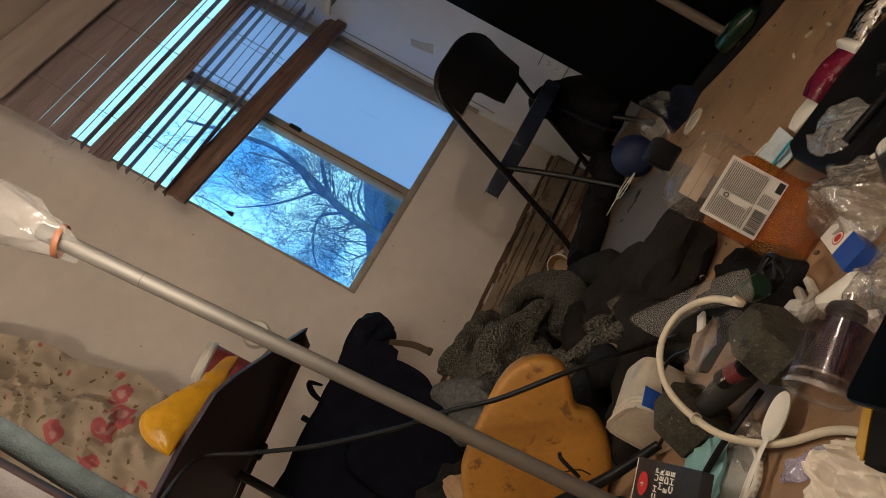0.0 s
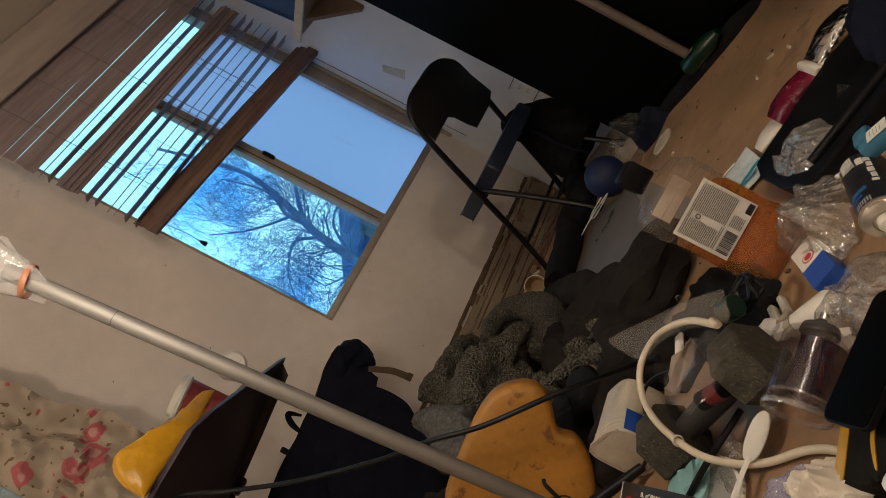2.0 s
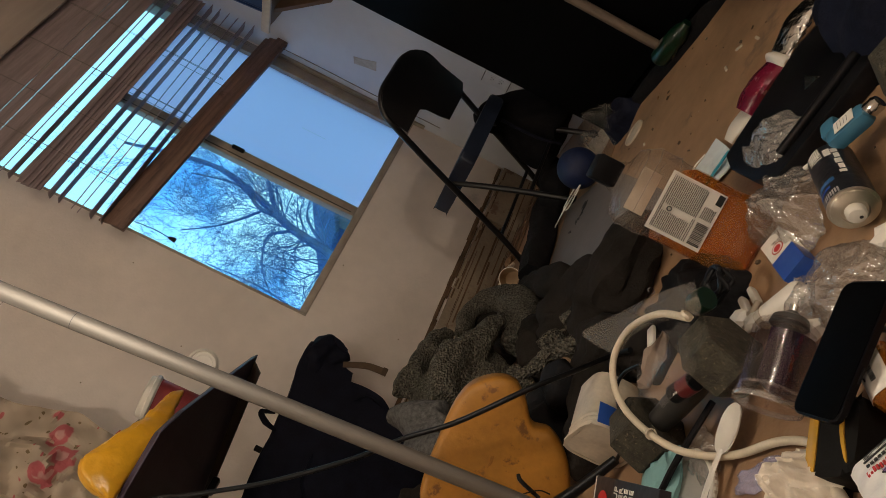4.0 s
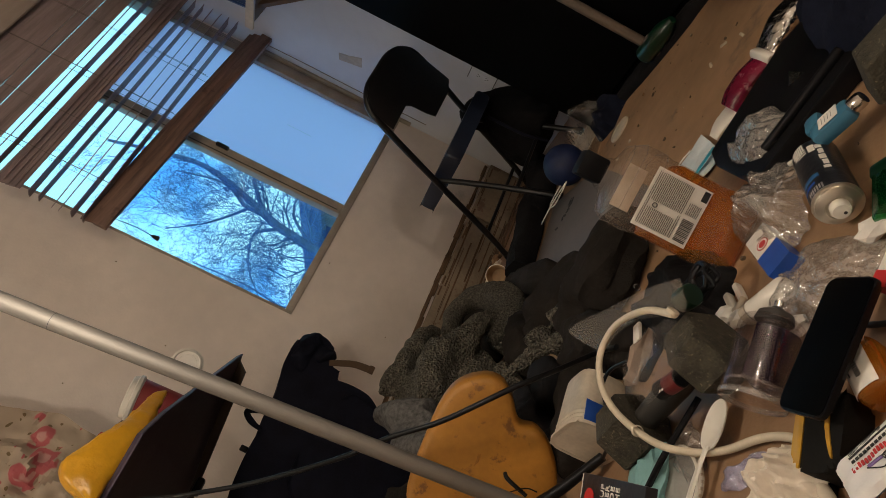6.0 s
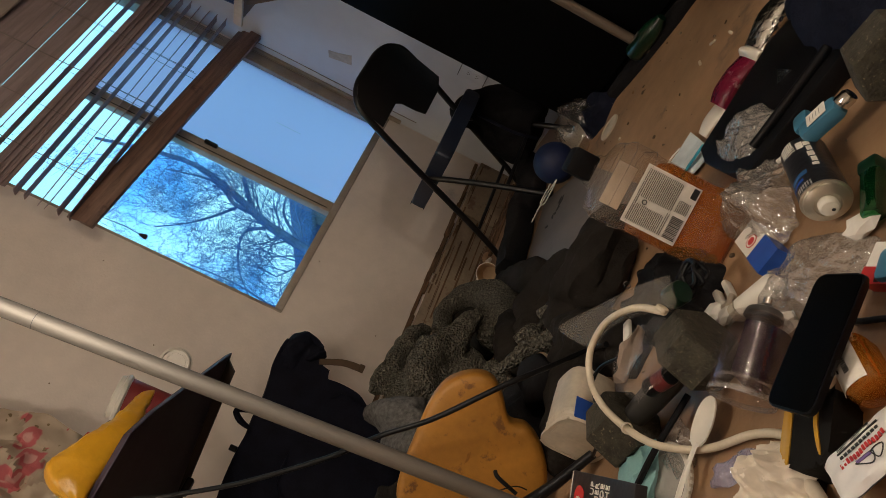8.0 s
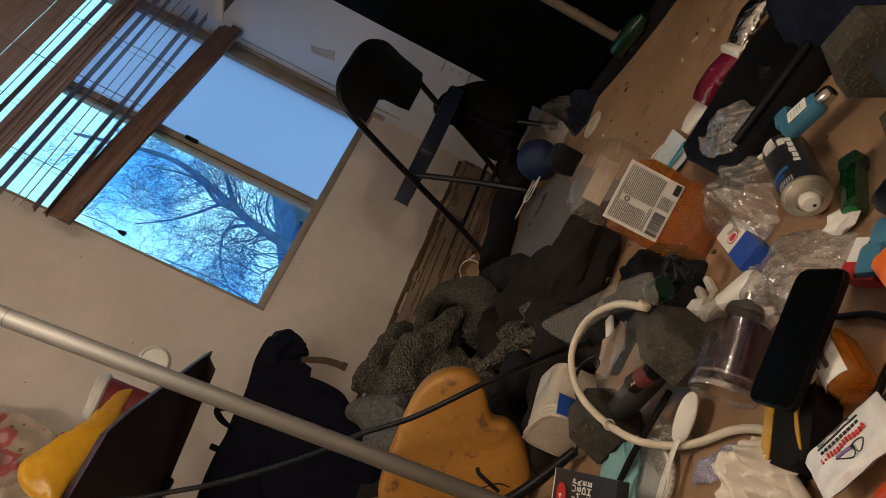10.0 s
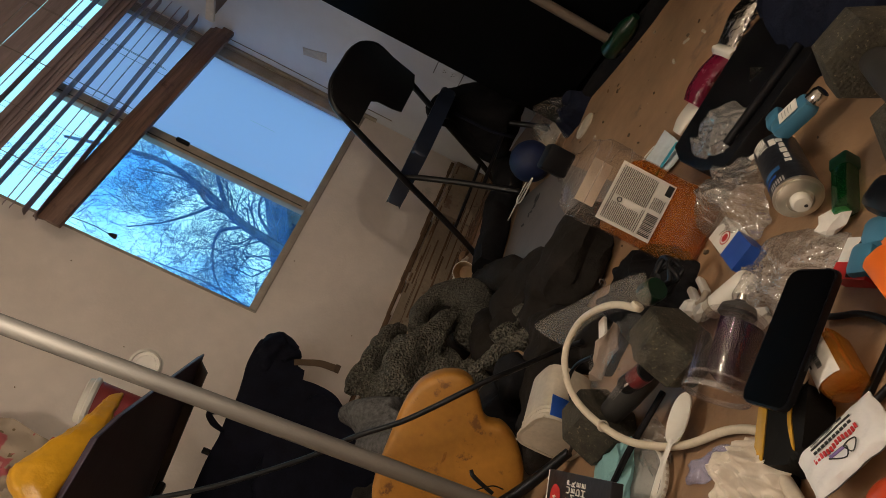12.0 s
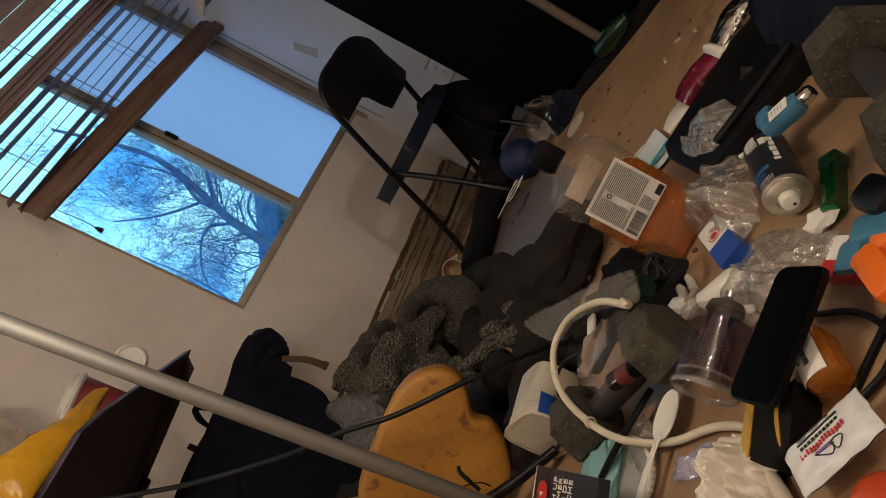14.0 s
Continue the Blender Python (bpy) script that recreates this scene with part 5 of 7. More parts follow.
solid("thin_wire", tube(bmesh.new(), [(0.330, 0.834, 0.030), (0.342, 0.784, 0.050), (0.367, 0.769, 0.070), (0.399, 0.767, 0.085), (0.414, 0.742, 0.090), (0.412, 0.697, 0.090)], 0.0026, seg=8), M_BLACKPL, "thin black wire loop over the dumbbell", "wire")
solid("black_stick", tube(bmesh.new(), [(0.377, 0.642, 0.018), (0.305, 0.676, 0.030), (0.267, 0.701, 0.030)], 0.0042, seg=8), M_BLACKPL, "thin black stick lying on the floor", "stick")


# ---- dumbbells ----
def dumbbell(p, q, label, turn=0.0, z=0.047, size=1.0):
    m, d = lying(p, q, z * size)
    m, d = m @ Matrix.Scale(size, 4), d / size
    b = thing("hex_dumbbell", label, "dumbbell", m, group="dumbbells on the floor")
    hexa = [(0.054 * math.cos(radians(60 * k)), 0.054 * math.sin(radians(60 * k))) for k in range(6)]
    for s in (-1, 1):
        part("head", prism(bmesh.new(), hexa, -0.030, 0.030, pose(s * d / 2, 0, 0, 0, 90, 0) @ pose(0, 0, 0, 0, 0, turn), bevel=0.007, seg=3), M_RUBBER, b)
    part("handle", tube(bmesh.new(), [(-d / 2 + 0.028, 0, 0), (-0.02, 0, 0), (0.02, 0, 0), (d / 2 - 0.028, 0, 0)], (0.017, 0.0195, 0.0195, 0.017), seg=20), mat("grip_grey", (0.04, 0.037, 0.033), rough=0.6, metal=0.3), b, "grey grip")
    return b


d1 = dumbbell((0.412, 0.597), (0.344, 0.738), "dark grey rubber hex dumbbell with a rough skin", size=0.90, turn=30.0)
bat = thing("round_battery", "black and red cylindrical battery lying on the dumbbell", "battery", lying((0.364, 0.654), (0.371, 0.600), 0.066)[0] @ Matrix.Scale(0.74, 4))
part("case", lathe(bmesh.new(), [(0.002, -0.028), (0.015, -0.028), (0.0158, -0.026), (0.0158, 0.026), (0.015, 0.028), (0.002, 0.028)], 24, pose(0, 0, 0, 0, 90, 0)), M_BLACKPL, bat)
part("red_band", lathe(bmesh.new(), [(0.0159, -0.004), (0.0162, -0.003), (0.0162, 0.025), (0.0159, 0.026)], 24, pose(0, 0, 0, 0, 90, 0), ring=True), mat("battery_red", (0.13, 0.012, 0.014), rough=0.35), bat, "dark red band")
for k in range(3):
    part("printed_bar", boxes(((-0.010 + 0.004 * k, -0.0118, 0.0112), (0.0016, 0.008, 0.0006))), M_PAPER, bat, at=pose(0, 0, 0))
dumbbell((0.664, 0.323), (0.492, 0.261), "dark grey rubber hex dumbbell beside blue inhalers", size=0.88, turn=30.0)


# ---- bottles ----
def mouthwash():
    j = thing("mouthwash_jug", "clear plastic jug half full of orange mouthwash with a black cap", "bottle", pose(*(0.632, 0.637), 0, 0, 0, -38))

    def ring(wx, wy, c):
        return [(wx, wy - c), (wx - c, wy), (-wx + c, wy), (-wx, wy - c), (-wx, -wy + c), (-wx + c, -wy), (wx - c, -wy), (wx, -wy + c)]

    def shell(levels, close=True):
        bm = bmesh.new()
        rows = [[bm.verts.new((x, y, z)) for x, y in ring(a, b, c)] for a, b, c, z in levels]
        for p_, q_ in zip(rows, rows[1:]):
            for k in range(8):
                bm.faces.new((p_[k], p_[(k + 1) % 8], q_[(k + 1) % 8], q_[k]))
        bm.faces.new(rows[0][::-1])
        if close:
            bm.faces.new(rows[-1])
        bmesh.ops.bevel(bm, geom=bm.edges[:], offset=0.0022, segments=2, affect="EDGES")
        return bm

    part("shell", shell([(0.052, 0.034, 0.012, 0.0), (0.058, 0.039, 0.014, 0.006), (0.058, 0.039, 0.014, 0.050), (0.056, 0.037, 0.014, 0.056), (0.056, 0.037, 0.014, 0.146), (0.058, 0.039, 0.014, 0.152),
                         (0.058, 0.039, 0.014, 0.182), (0.050, 0.034, 0.014, 0.196), (0.024, 0.022, 0.010, 0.206), (0.022, 0.020, 0.010, 0.218)]), M_PET, j)
    # milky lines stand in for highlights along the shell's shoulder edges
    ridge = clear("jug_edge_highlight", haze=0.22, rough=0.15, milk=(0.60, 0.57, 0.53), bump=0.0)
    for a, b, z in ((0.0582, 0.0392, 0.152), (0.0582, 0.0392, 0.182), (0.0502, 0.0342, 0.196)):
        loop = [(x, y, z) for x, y in ring(a, b, 0.014)]
        part("shoulder_highlight", tube(bmesh.new(), loop + [loop[0]], 0.0005, seg=6, soft=False), ridge, j)
    part("front_label", boxes(((0.002, 0.0372, 0.161), (0.066, 0.0008, 0.030)), bevel=0.0003), mat("label_back", (0.60, 0.50, 0.39), rough=0.7), j, "beige back of the front label")
    part("mouthwash", shell([(0.050, 0.032, 0.012, 0.003), (0.0562, 0.0372, 0.014, 0.008), (0.0562, 0.0372, 0.014, 0.048), (0.0545, 0.0355, 0.014, 0.056), (0.0545, 0.0355, 0.014, 0.128)]), M_LIQUID, j, "orange liquid")
    part("cap", boxes(((0, 0, 0.233), (0.036, 0.036, 0.038)), bevel=0.004), mat("cap_black", (0.005, 0.005, 0.006), rough=0.5, spec=0.15), j, "black square cap")
    lab = part("label", boxes(((0.0, -0.0385, 0.107), (0.098, 0.001, 0.086)), bevel=0.0003), M_PAPER, j, "white printed back label", smooth=False)
    lab.matrix_basis = Matrix.Translation((-0.004, 0, 0.015)) @ Matrix.Diagonal((0.86, 1, 0.96, 1))
    y = -0.0393
    rng = random.Random(2)
    ink = mat("label_ink", (0.09, 0.085, 0.08), rough=0.7, bump=0)
    def on_label(a, t):
        return -0.047 + 0.094 * t, 0.149 - 0.084 * a

    for a0, a1, t0, t1 in ((0.05, 0.09, 0.03, 0.97), (0.12, 0.62, 0.03, 0.36), (0.12, 0.70, 0.47, 0.97), (0.66, 0.72, 0.03, 0.44), (0.75, 0.97, 0.50, 0.72)):
        a = a0
        while a < a1:
            t = t0
            while t < t1 - 0.02:
                tb = min(t1, t + rng.uniform(0.05, 0.16))
                (xa, z), (xb, _) = on_label(a, t), on_label(a, tb)
                part("print_line", boxes((((xa + xb) / 2, y, z), (xb - xa - 0.0010, 0.0006, 0.0010))), ink, lab, smooth=False)
                t = tb
            a += 0.033
    for k in range(15):
        x, z = on_label(0.86, 0.05 + k * 0.0265)
        part("barcode_bar", boxes(((x, y, z), (rng.choice((0.0007, 0.0013, 0.0017)), 0.0006, 0.018))), M_INK, lab, smooth=False)
    x, z = on_label(0.22, 0.415)
    part("emblem", lathe(bmesh.new(), [(0.0025, 0), (0.0042, 0.0002), (0.0042, 0.0006), (0.0025, 0.0008)], 18, pose(x, y + 0.0003, z, 90, 0, 0), ring=True), M_INK, lab)
    x, z = on_label(0.93, 0.90)
    part("corner_mark", boxes(((x, y, z), (0.017, 0.0006, 0.009))), M_INK, lab, smooth=False)


mouthwash()


def perfume():
    m, d = lying((0.328, 0.524), (0.419, 0.500), 0.034)
    b = thing("perfume_bottle", "heavy clear glass spray bottle with violet liquid, lying down", "bottle", m)
    R = pose(-d / 2, 0, 0, 0, 90, 0)
    part("glass", lathe(bmesh.new(), [(0.002, 0.0), (0.031, 0.001), (0.0335, 0.004), (0.0335, d - 0.010), (0.030, d - 0.002), (0.012, d), (0.010, d - 0.004), (0.028, d - 0.008), (0.030, d - 0.014), (0.030, 0.020), (0.002, 0.018)], 40, R, ring=True), M_PERF, b)
    bm = lathe(bmesh.new(), [(0.002, 0.0185), (0.0296, 0.0205), (0.0296, d - 0.015), (0.010, d - 0.010)], 36, R)
    bmesh.ops.bisect_plane(bm, geom=bm.verts[:] + bm.edges[:] + bm.faces[:], plane_co=(0, 0.004, 0), plane_no=(0, 0.85, 0.53), clear_outer=True)
    bmesh.ops.holes_fill(bm, edges=bm.edges[:])
    part("perfume", bm, M_PURPLE, b, "violet liquid")
    # milky rings put the highlights of the thick glass base into colour
    part("base_highlight", lathe(bmesh.new(), [(0.0335, 0.002), (0.0342, 0.004), (0.0342, 0.006), (0.0335, 0.008)], 40, R, ring=True), clear("rim_highlight", haze=0.25, rough=0.08, milk=(0.5, 0.45, 0.42), bump=0.0), b)
    part("inner_base_highlight", lathe(bmesh.new(), [(0.0295, 0.0175), (0.0305, 0.0185), (0.0305, 0.0200), (0.0295, 0.0210)], 40, R, ring=True), clear("rim_highlight_in", haze=0.2, rough=0.08, milk=(0.45, 0.38, 0.36), bump=0.0), b)
    c = part("collar", lathe(bmesh.new(), [(0.018, d - 0.002), (0.020, d), (0.018, d + 0.008), (0.010, d + 0.012), (0.006, d + 0.016)], 28, R), mat("grey_collar", (0.05, 0.046, 0.042), rough=0.45), b, "dark grey collar")
    part("nozzle", lathe(bmesh.new(), [(0.0042, d + 0.012), (0.0045, d + 0.016), (0.0045, d + 0.024), (0.003, d + 0.025)], 16, R), M_CHROME, c, "metal spray nozzle")


perfume()


def spray_can():
    m, d = lying((0.651, 0.466), (0.538, 0.423), 0.0335)
    d = 0.15
    b = thing("spray_can", "black shaving foam can with blue print and a steel nozzle", "spray can", m @ Matrix.Translation((0.004, 0, -0.005)) @ pose(0, 0, 0, 0, -2, 0) @ Matrix.Scale(0.745, 4))
    R = pose(-d / 2, 0, 0, 0, 90, 0)
    can = part("can", lathe(bmesh.new(), [(0.004, 0.0), (0.030, 0.001), (0.033, 0.005), (0.033, d), (0.0325, d + 0.003)], 40, R), mat("can_black", (0.02, 0.021, 0.026), rough=0.3, vary=0.15), b)
    part("shoulder", lathe(bmesh.new(), [(0.0335, d), (0.034, d + 0.002), (0.0335, d + 0.004), (0.0305, d + 0.005), (0.0300, d + 0.009), (0.026, d + 0.012), (0.0185, d + 0.014), (0.0175, d + 0.011), (0.006, d + 0.011)], 40, R), M_ALU, b, "bare metal shoulder")
    nz = part("nozzle", lathe(bmesh.new(), [(0.0135, d + 0.010), (0.0135, d + 0.022), (0.011, d + 0.026), (0.004, d + 0.027)], 24, R), M_WHITEPL, b, "pale grey push nozzle")
    part("nozzle_hole", lathe(bmesh.new(), [(0.0008, d + 0.0272), (0.0026, d + 0.0274), (0.0008, d + 0.0278)], 12, R @ pose(0.004, 0.002, 0)), M_INK, nz)
    # printing wraps the top of the can
    def wrap(a0, a1, x0, x1, mt, nm):
        bm = bmesh.new()
        n = max(3, int(abs(a1 - a0) / 6))
        rows = []
        for i in range(n + 1):
            a = radians(a0 - 42 + (a1 - a0) * i / n)
            rows.append([bm.verts.new((x, rr * math.cos(a), rr * math.sin(a))) for x, rr in ((x0, 0.0331), (x0, 0.0334), (x1, 0.0334), (x1, 0.0331))])
        for p_, q_ in zip(rows, rows[1:]):
            for k in range(4):
                bm.faces.new((p_[k], p_[(k + 1) % 4], q_[(k + 1) % 4], q_[k]))
        bm.faces.new(rows[0][::-1])
        bm.faces.new(rows[-1])
        part(nm, bm, mt, can)

    wrap(128, 176, 0.046, 0.052, M_BLUEP, "blue_band")
    wrap(112, 168, 0.030, 0.040, mat("light_blue_print", (0.03, 0.11, 0.27), rough=0.4), "blue_flash")
    wrap(95, 112, -0.055, -0.035, M_PAPER, "white_mark")
    wrap(117, 150, -0.052, -0.049, M_PAPER, "print_bar")
    wrap(117, 160, -0.045, -0.043, M_PAPER, "print_bar")
    wrap(117, 145, -0.039, -0.037, M_PAPER, "print_bar")
    for k in range(7):
        wrap(120 + 6 * k, 124 + 6 * k, -0.070, -0.050 + 0.004 * (k % 3), M_PAPER, "print_bar")
        wrap(112 + 7 * k, 116 + 7 * k, 0.060, 0.074 - 0.003 * (k % 2), mat("grey_print", (0.35, 0.34, 0.33), rough=0.5), "print_bar")
    for k, (x0_, x1_) in enumerate(((-0.052, -0.040), (-0.036, -0.022), (-0.018, -0.004), (0.000, 0.014), (0.018, 0.026))):
        wrap(78, 94 - 3 * (k % 2), x0_, x1_, M_PAPER, "print_block")


spray_can()


def pill_bottle():
    b = thing("pill_bottle", "orange translucent pill bottle with a white label, lying", "bottle", pose(0.330, 0.394, 0.018, 0, 0, 24.0))

    bm = bmesh.new()
    rows = []
    for x, r in ((-0.029, 0.012), (-0.027, 0.0165), (-0.022, 0.018), (0.020, 0.018), (0.023, 0.0165), (0.024, 0.0150), (0.030, 0.0150), (0.030, 0.0125), (-0.020, 0.0150), (-0.023, 0.010)):
        rows.append([bm.verts.new((x, r * math.copysign(abs(math.cos(a)) ** 0.75, math.cos(a)), r * math.copysign(abs(math.sin(a)) ** 0.75, math.sin(a)))) for a in (2 * math.pi * k / 32 for k in range(32))])
    for p_, q_ in zip(rows, rows[1:]):
        for k in range(32):
            bm.faces.new((p_[k], p_[(k + 1) % 32], q_[(k + 1) % 32], q_[k]))
    bm.faces.new(rows[0][::-1])
    bm.faces.new(rows[-1])
    part("body", bm, M_AMBER, b)
    part("foil_seal", film(0.024, 0.016, 0.006, 77, n=16, creases=5), mat("seal_paper", (0.70, 0.50, 0.32), rough=0.35), b, "torn pale seal", at=pose(0.026, -0.006, 0.012))
    bm = bmesh.new()
    rows = []
    for i in range(13):
        a = radians(30 + 92 * i / 12)
        c, sn = math.cos(a), math.sin(a)
        rr = 0.0182
        rows.append([bm.verts.new((x, (rr + k) * math.copysign(abs(c) ** 0.75, c), (rr + k) * abs(sn) ** 0.75)) for x, k in ((-0.026, 0), (-0.026, 0.0004), (0.020, 0.0004), (0.020, 0))])
    for p_, q_ in zip(rows, rows[1:]):
        for k in range(4):
            bm.faces.new((p_[k], p_[(k + 1) % 4], q_[(k + 1) % 4], q_[k]))
    bm.faces.new(rows[0][::-1])
    bm.faces.new(rows[-1])
    lab = part("label", bm, M_PAPER, b, "white paper label")
    rng = random.Random(8)
    for k in range(10):
        part("barcode_bar", boxes(((-0.012 + k * 0.0024, 0.0015, 0.0190), (rng.choice((0.0008, 0.0014)), 0.0048, 0.0006))), M_INK, lab, smooth=False)
    for k in range(3):
        part("print_bar", boxes(((-0.006 + 0.008 * k, 0.0095, 0.0186), (0.004, 0.0012, 0.0006))), M_INK, lab, smooth=False)


pill_bottle()

gt = thing("green_tube", "translucent green plastic lighter lying on the floor", "lighter", lying((0.486, 0.383), (0.577, 0.382), 0.0115)[0])
part("body", boxes(((0, 0, 0), (0.066, 0.021, 0.019)), bevel=0.005), M_GREENCLEAR, gt)
part("cap", boxes(((0.034, 0, 0), (0.018, 0.0225, 0.0205)), bevel=0.003), M_GREENPL, gt, "solid green cap")
gb = thing("green_bottle", "dark green plastic bottle lying at the foot of the cabinet", "bottle", pose(*(1.538, 1.020, 0.045), 0, 0, 92) @ Matrix.Diagonal((0.66, 0.86, 0.86, 1)))
part("body", lathe(bmesh.new(), [(0.003, -0.11), (0.024, -0.11), (0.030, -0.10), (0.030, 0.03), (0.024, 0.06), (0.016, 0.08), (0.014, 0.095), (0.003, 0.096)], 28, pose(0, 0, 0, 0, -90, 0)), M_GREENPL, gb)
part("label", boxes(((0.03, 0.0, 0.0302), (0.03, 0.03, 0.001)), bevel=0.0003), M_SHEET, gb, "grey label")
solid("beige_pipe", tube(bmesh.new(), [(1.545, 1.06, 0.015), (1.548, 1.05, 0.6), (1.552, 1.04, 1.3)], 0.0135, seg=14, soft=False), mat("beige_paint", (0.13, 0.100, 0.075), rough=0.5), "thin beige pipe leaning on the cabinet", "pipe")
solid("black_sweatshirt", heap(0.032, 0.26, 0.030, 24, folds=0.012, scale=9, rings=26, seg=80, power=5.0), M_BLACKCLOTH, "black sweatshirt pushed along the foot of the cabinet", "sweatshirt", pose(1.566, 1.10, 0))
rp = thing("snack_wrapper", "crumpled red snack wrapper on the floor", "wrapper", pose(*(1.560, 1.084, 0.089)[:2], 0.040))
part("foil", crumple((0.022, 0.016, 0.010), 31, amp=0.4, sub=4), M_RED, rp)
part("white_print", boxes(((0, 0, 0.019), (0.018, 0.010, 0.001))), M_OFFWHITE, rp)


# ---- small things on the floor ----
ball = thing("blue_ball", "small dark blue rubber ball on the floor", "ball", pose(*(1.391, 1.459), 0.0))
part("ball", lathe(bmesh.new(), [(0.0008, 0.0)] + [(0.066 * math.sin(math.pi * k / 20), 0.066 - 0.066 * math.cos(math.pi * k / 20)) for k in range(1, 20)] + [(0.0008, 0.132)], 36), M_BALL, ball)
solid("plastic_disc", lathe(bmesh.new(), [(0.002, 0.0), (0.040, 0.0), (0.041, 0.002), (0.040, 0.006), (0.036, 0.006), (0.034, 0.004), (0.018, 0.004), (0.016, 0.005), (0.002, 0.005)], 36), M_OFFWHITE, "flat grubby white plastic lid on the floor", "lid", pose(*(1.399, 1.238), 0))
sh = thing("laminate_sheet", "grey laminate sheet with black marks lying on the floor", "sheet")
part("sheet", prism(bmesh.new(), [(1.106, 1.641), (1.413, 1.669), (1.305, 1.306), (0.965, 0.951), (0.853, 1.024), (0.790, 1.201)], 0.0, 0.004, bevel=0.001), M_SHEET, sh)
rngm = random.Random(12)
for k in range(9):
    u, v = rngm.random(), rngm.random()
    a, b = Vector((1.210, 1.548, 0.004)), Vector((1.308, 1.484, 0.004))
    c = a.lerp(b, u) + Vector((0.05, -0.07, 0)) * (v - 0.1)
    part("dark_mark", prism(bmesh.new(), round_outline([(0.016, 0.0), (0.004, 0.006), (-0.014, 0.003), (-0.004, -0.005)], 3), 0, 0.0008, Matrix.Translation((c.x, c.y, 0.004)) @ pose(0, 0, 0, 0, 0, rngm.uniform(0, 180))), M_INK, sh)
solid("paper_scrap", prism(bmesh.new(), [(1.715, 1.490), (1.747, 1.722), (1.522, 1.501), (1.601, 1.414)], 0.0, 0.003), M_OFFWHITE, "torn cream paper scrap with dark stains", "paper")
solid("card_strip", prism(bmesh.new(), [(1.624, 1.424), (1.495, 1.469), (1.407, 1.381), (1.553, 1.365)], 0.0, 0.003), M_CARD, "narrow brown card strip on the floor", "card")
bag2 = thing("plastic_bag", "crumpled thin clear plastic bag by the cabinet", "plastic bag", pose(1.555, 1.40, 0))
part("film", film(0.18, 0.16, 0.13, 41, creases=12), clear("dim_film", haze=0.02, rough=0.12, milk=(0.4, 0.36, 0.32), bump=0.3, bscale=60, shine=0.025, rim=0.07), bag2)
cb3 = thing("plastic_cup", "crushed clear plastic cup lying on the floor", "cup", pose(*(1.694, 1.630), 0))
part("film", film(0.08, 0.07, 0.07, 42, creases=12), bpy.data.materials["dim_film"], cb3)
wire2 = [(1.306, 1.750, 0.010), (1.329, 1.608, 0.030), (1.310, 1.435, 0.050), (1.297, 1.537, 0.035), (1.353, 1.614, 0.030), (1.335, 1.488, 0.050)]
solid("white_wire", tube(bmesh.new(), wire2, 0.0022, seg=8), M_PAPER, "thin white wire bent on the floor", "wire")
c = paper_cup(pose(*(1.240, 1.977, 0.045)) @ look((0, 0, 0), (-1.0, -1.5, 0.55)) @ pose(0, 0, 0, 180, 0, 0) @ pose(0, 0, -0.095), "small stained paper cup lying open on the floor", mat("cup_cream", (0.55, 0.40, 0.24), rough=0.7, vary=0.15), lid=False)
for k, (x, y) in enumerate(((1.30, 2.18), (1.36, 2.24), (1.26, 2.22), (1.42, 2.20), (1.50, 2.28))):
    solid("paper_shred", crumple((0.026, 0.018, 0.014), 50 + k, amp=0.5, sub=2), M_OFFWHITE if k % 2 else M_CARD, "small torn scrap of stained paper", "scrap", pose(x, y, 0.0), group="scraps by the baseboard")
for k, (x0, x1, dy, rz) in enumerate(((1.05, 1.75, 0.05, 2), (1.30, 1.95, 0.10, -2), (1.50, 2.0, 0.16, 3))):
    solid("broken_board", boxes((((x0 + x1) / 2, YW - 0.02 - dy, 0.008), (x1 - x0, 0.028, 0.014)), bevel=0.003), M_ROT, "broken strip of rotten dark wood on the floor", "board", group="broken strips by the wall")


def tub():
    t = thing("white_tub", "white ribbed plastic tub lying on its side", "tub", pose(0.398, 0.862, 0.049, 0, 0, 12) @ Matrix.Scale(0.86, 4))
    bm = bmesh.new()
    rows = []
    for x, s in ((0.060, 0.040), (0.058, 0.044), (0.02, 0.047), (-0.03, 0.050), (-0.034, 0.0515), (-0.038, 0.050), (-0.042, 0.0515), (-0.046, 0.050), (-0.050, 0.0515), (-0.055, 0.051), (-0.056, 0.056), (-0.062, 0.056), (-0.062, 0.050), (0.050, 0.038)):
        ring = []
        for k in range(32):
            a = 2 * math.pi * k / 32
            cc, ss = math.cos(a), math.sin(a)
            q = (abs(cc) ** 4 + abs(ss) ** 4) ** -0.25
            ring.append(bm.verts.new((x, s * q * cc, s * q * ss)))
        rows.append(ring)
    for p_, q_ in zip(rows, rows[1:]):
        for k in range(32):
            bm.faces.new((p_[k], p_[(k + 1) % 32], q_[(k + 1) % 32], q_[k]))
    bm.faces.new(rows[0][::-1])
    bm.faces.new(rows[-1])
    part("body", bm, M_OFFWHITE, t)
    part("lid", boxes(((-0.0600, 0, 0), (0.004, 0.098, 0.098)), bevel=0.0015), M_OFFWHITE, t, "white snap lid")
    part("blue_label", boxes(((-0.036, -0.0535, 0.018), (0.040, 0.0016, 0.044)), bevel=0.0005), M_BLUEP, t, "torn blue label")


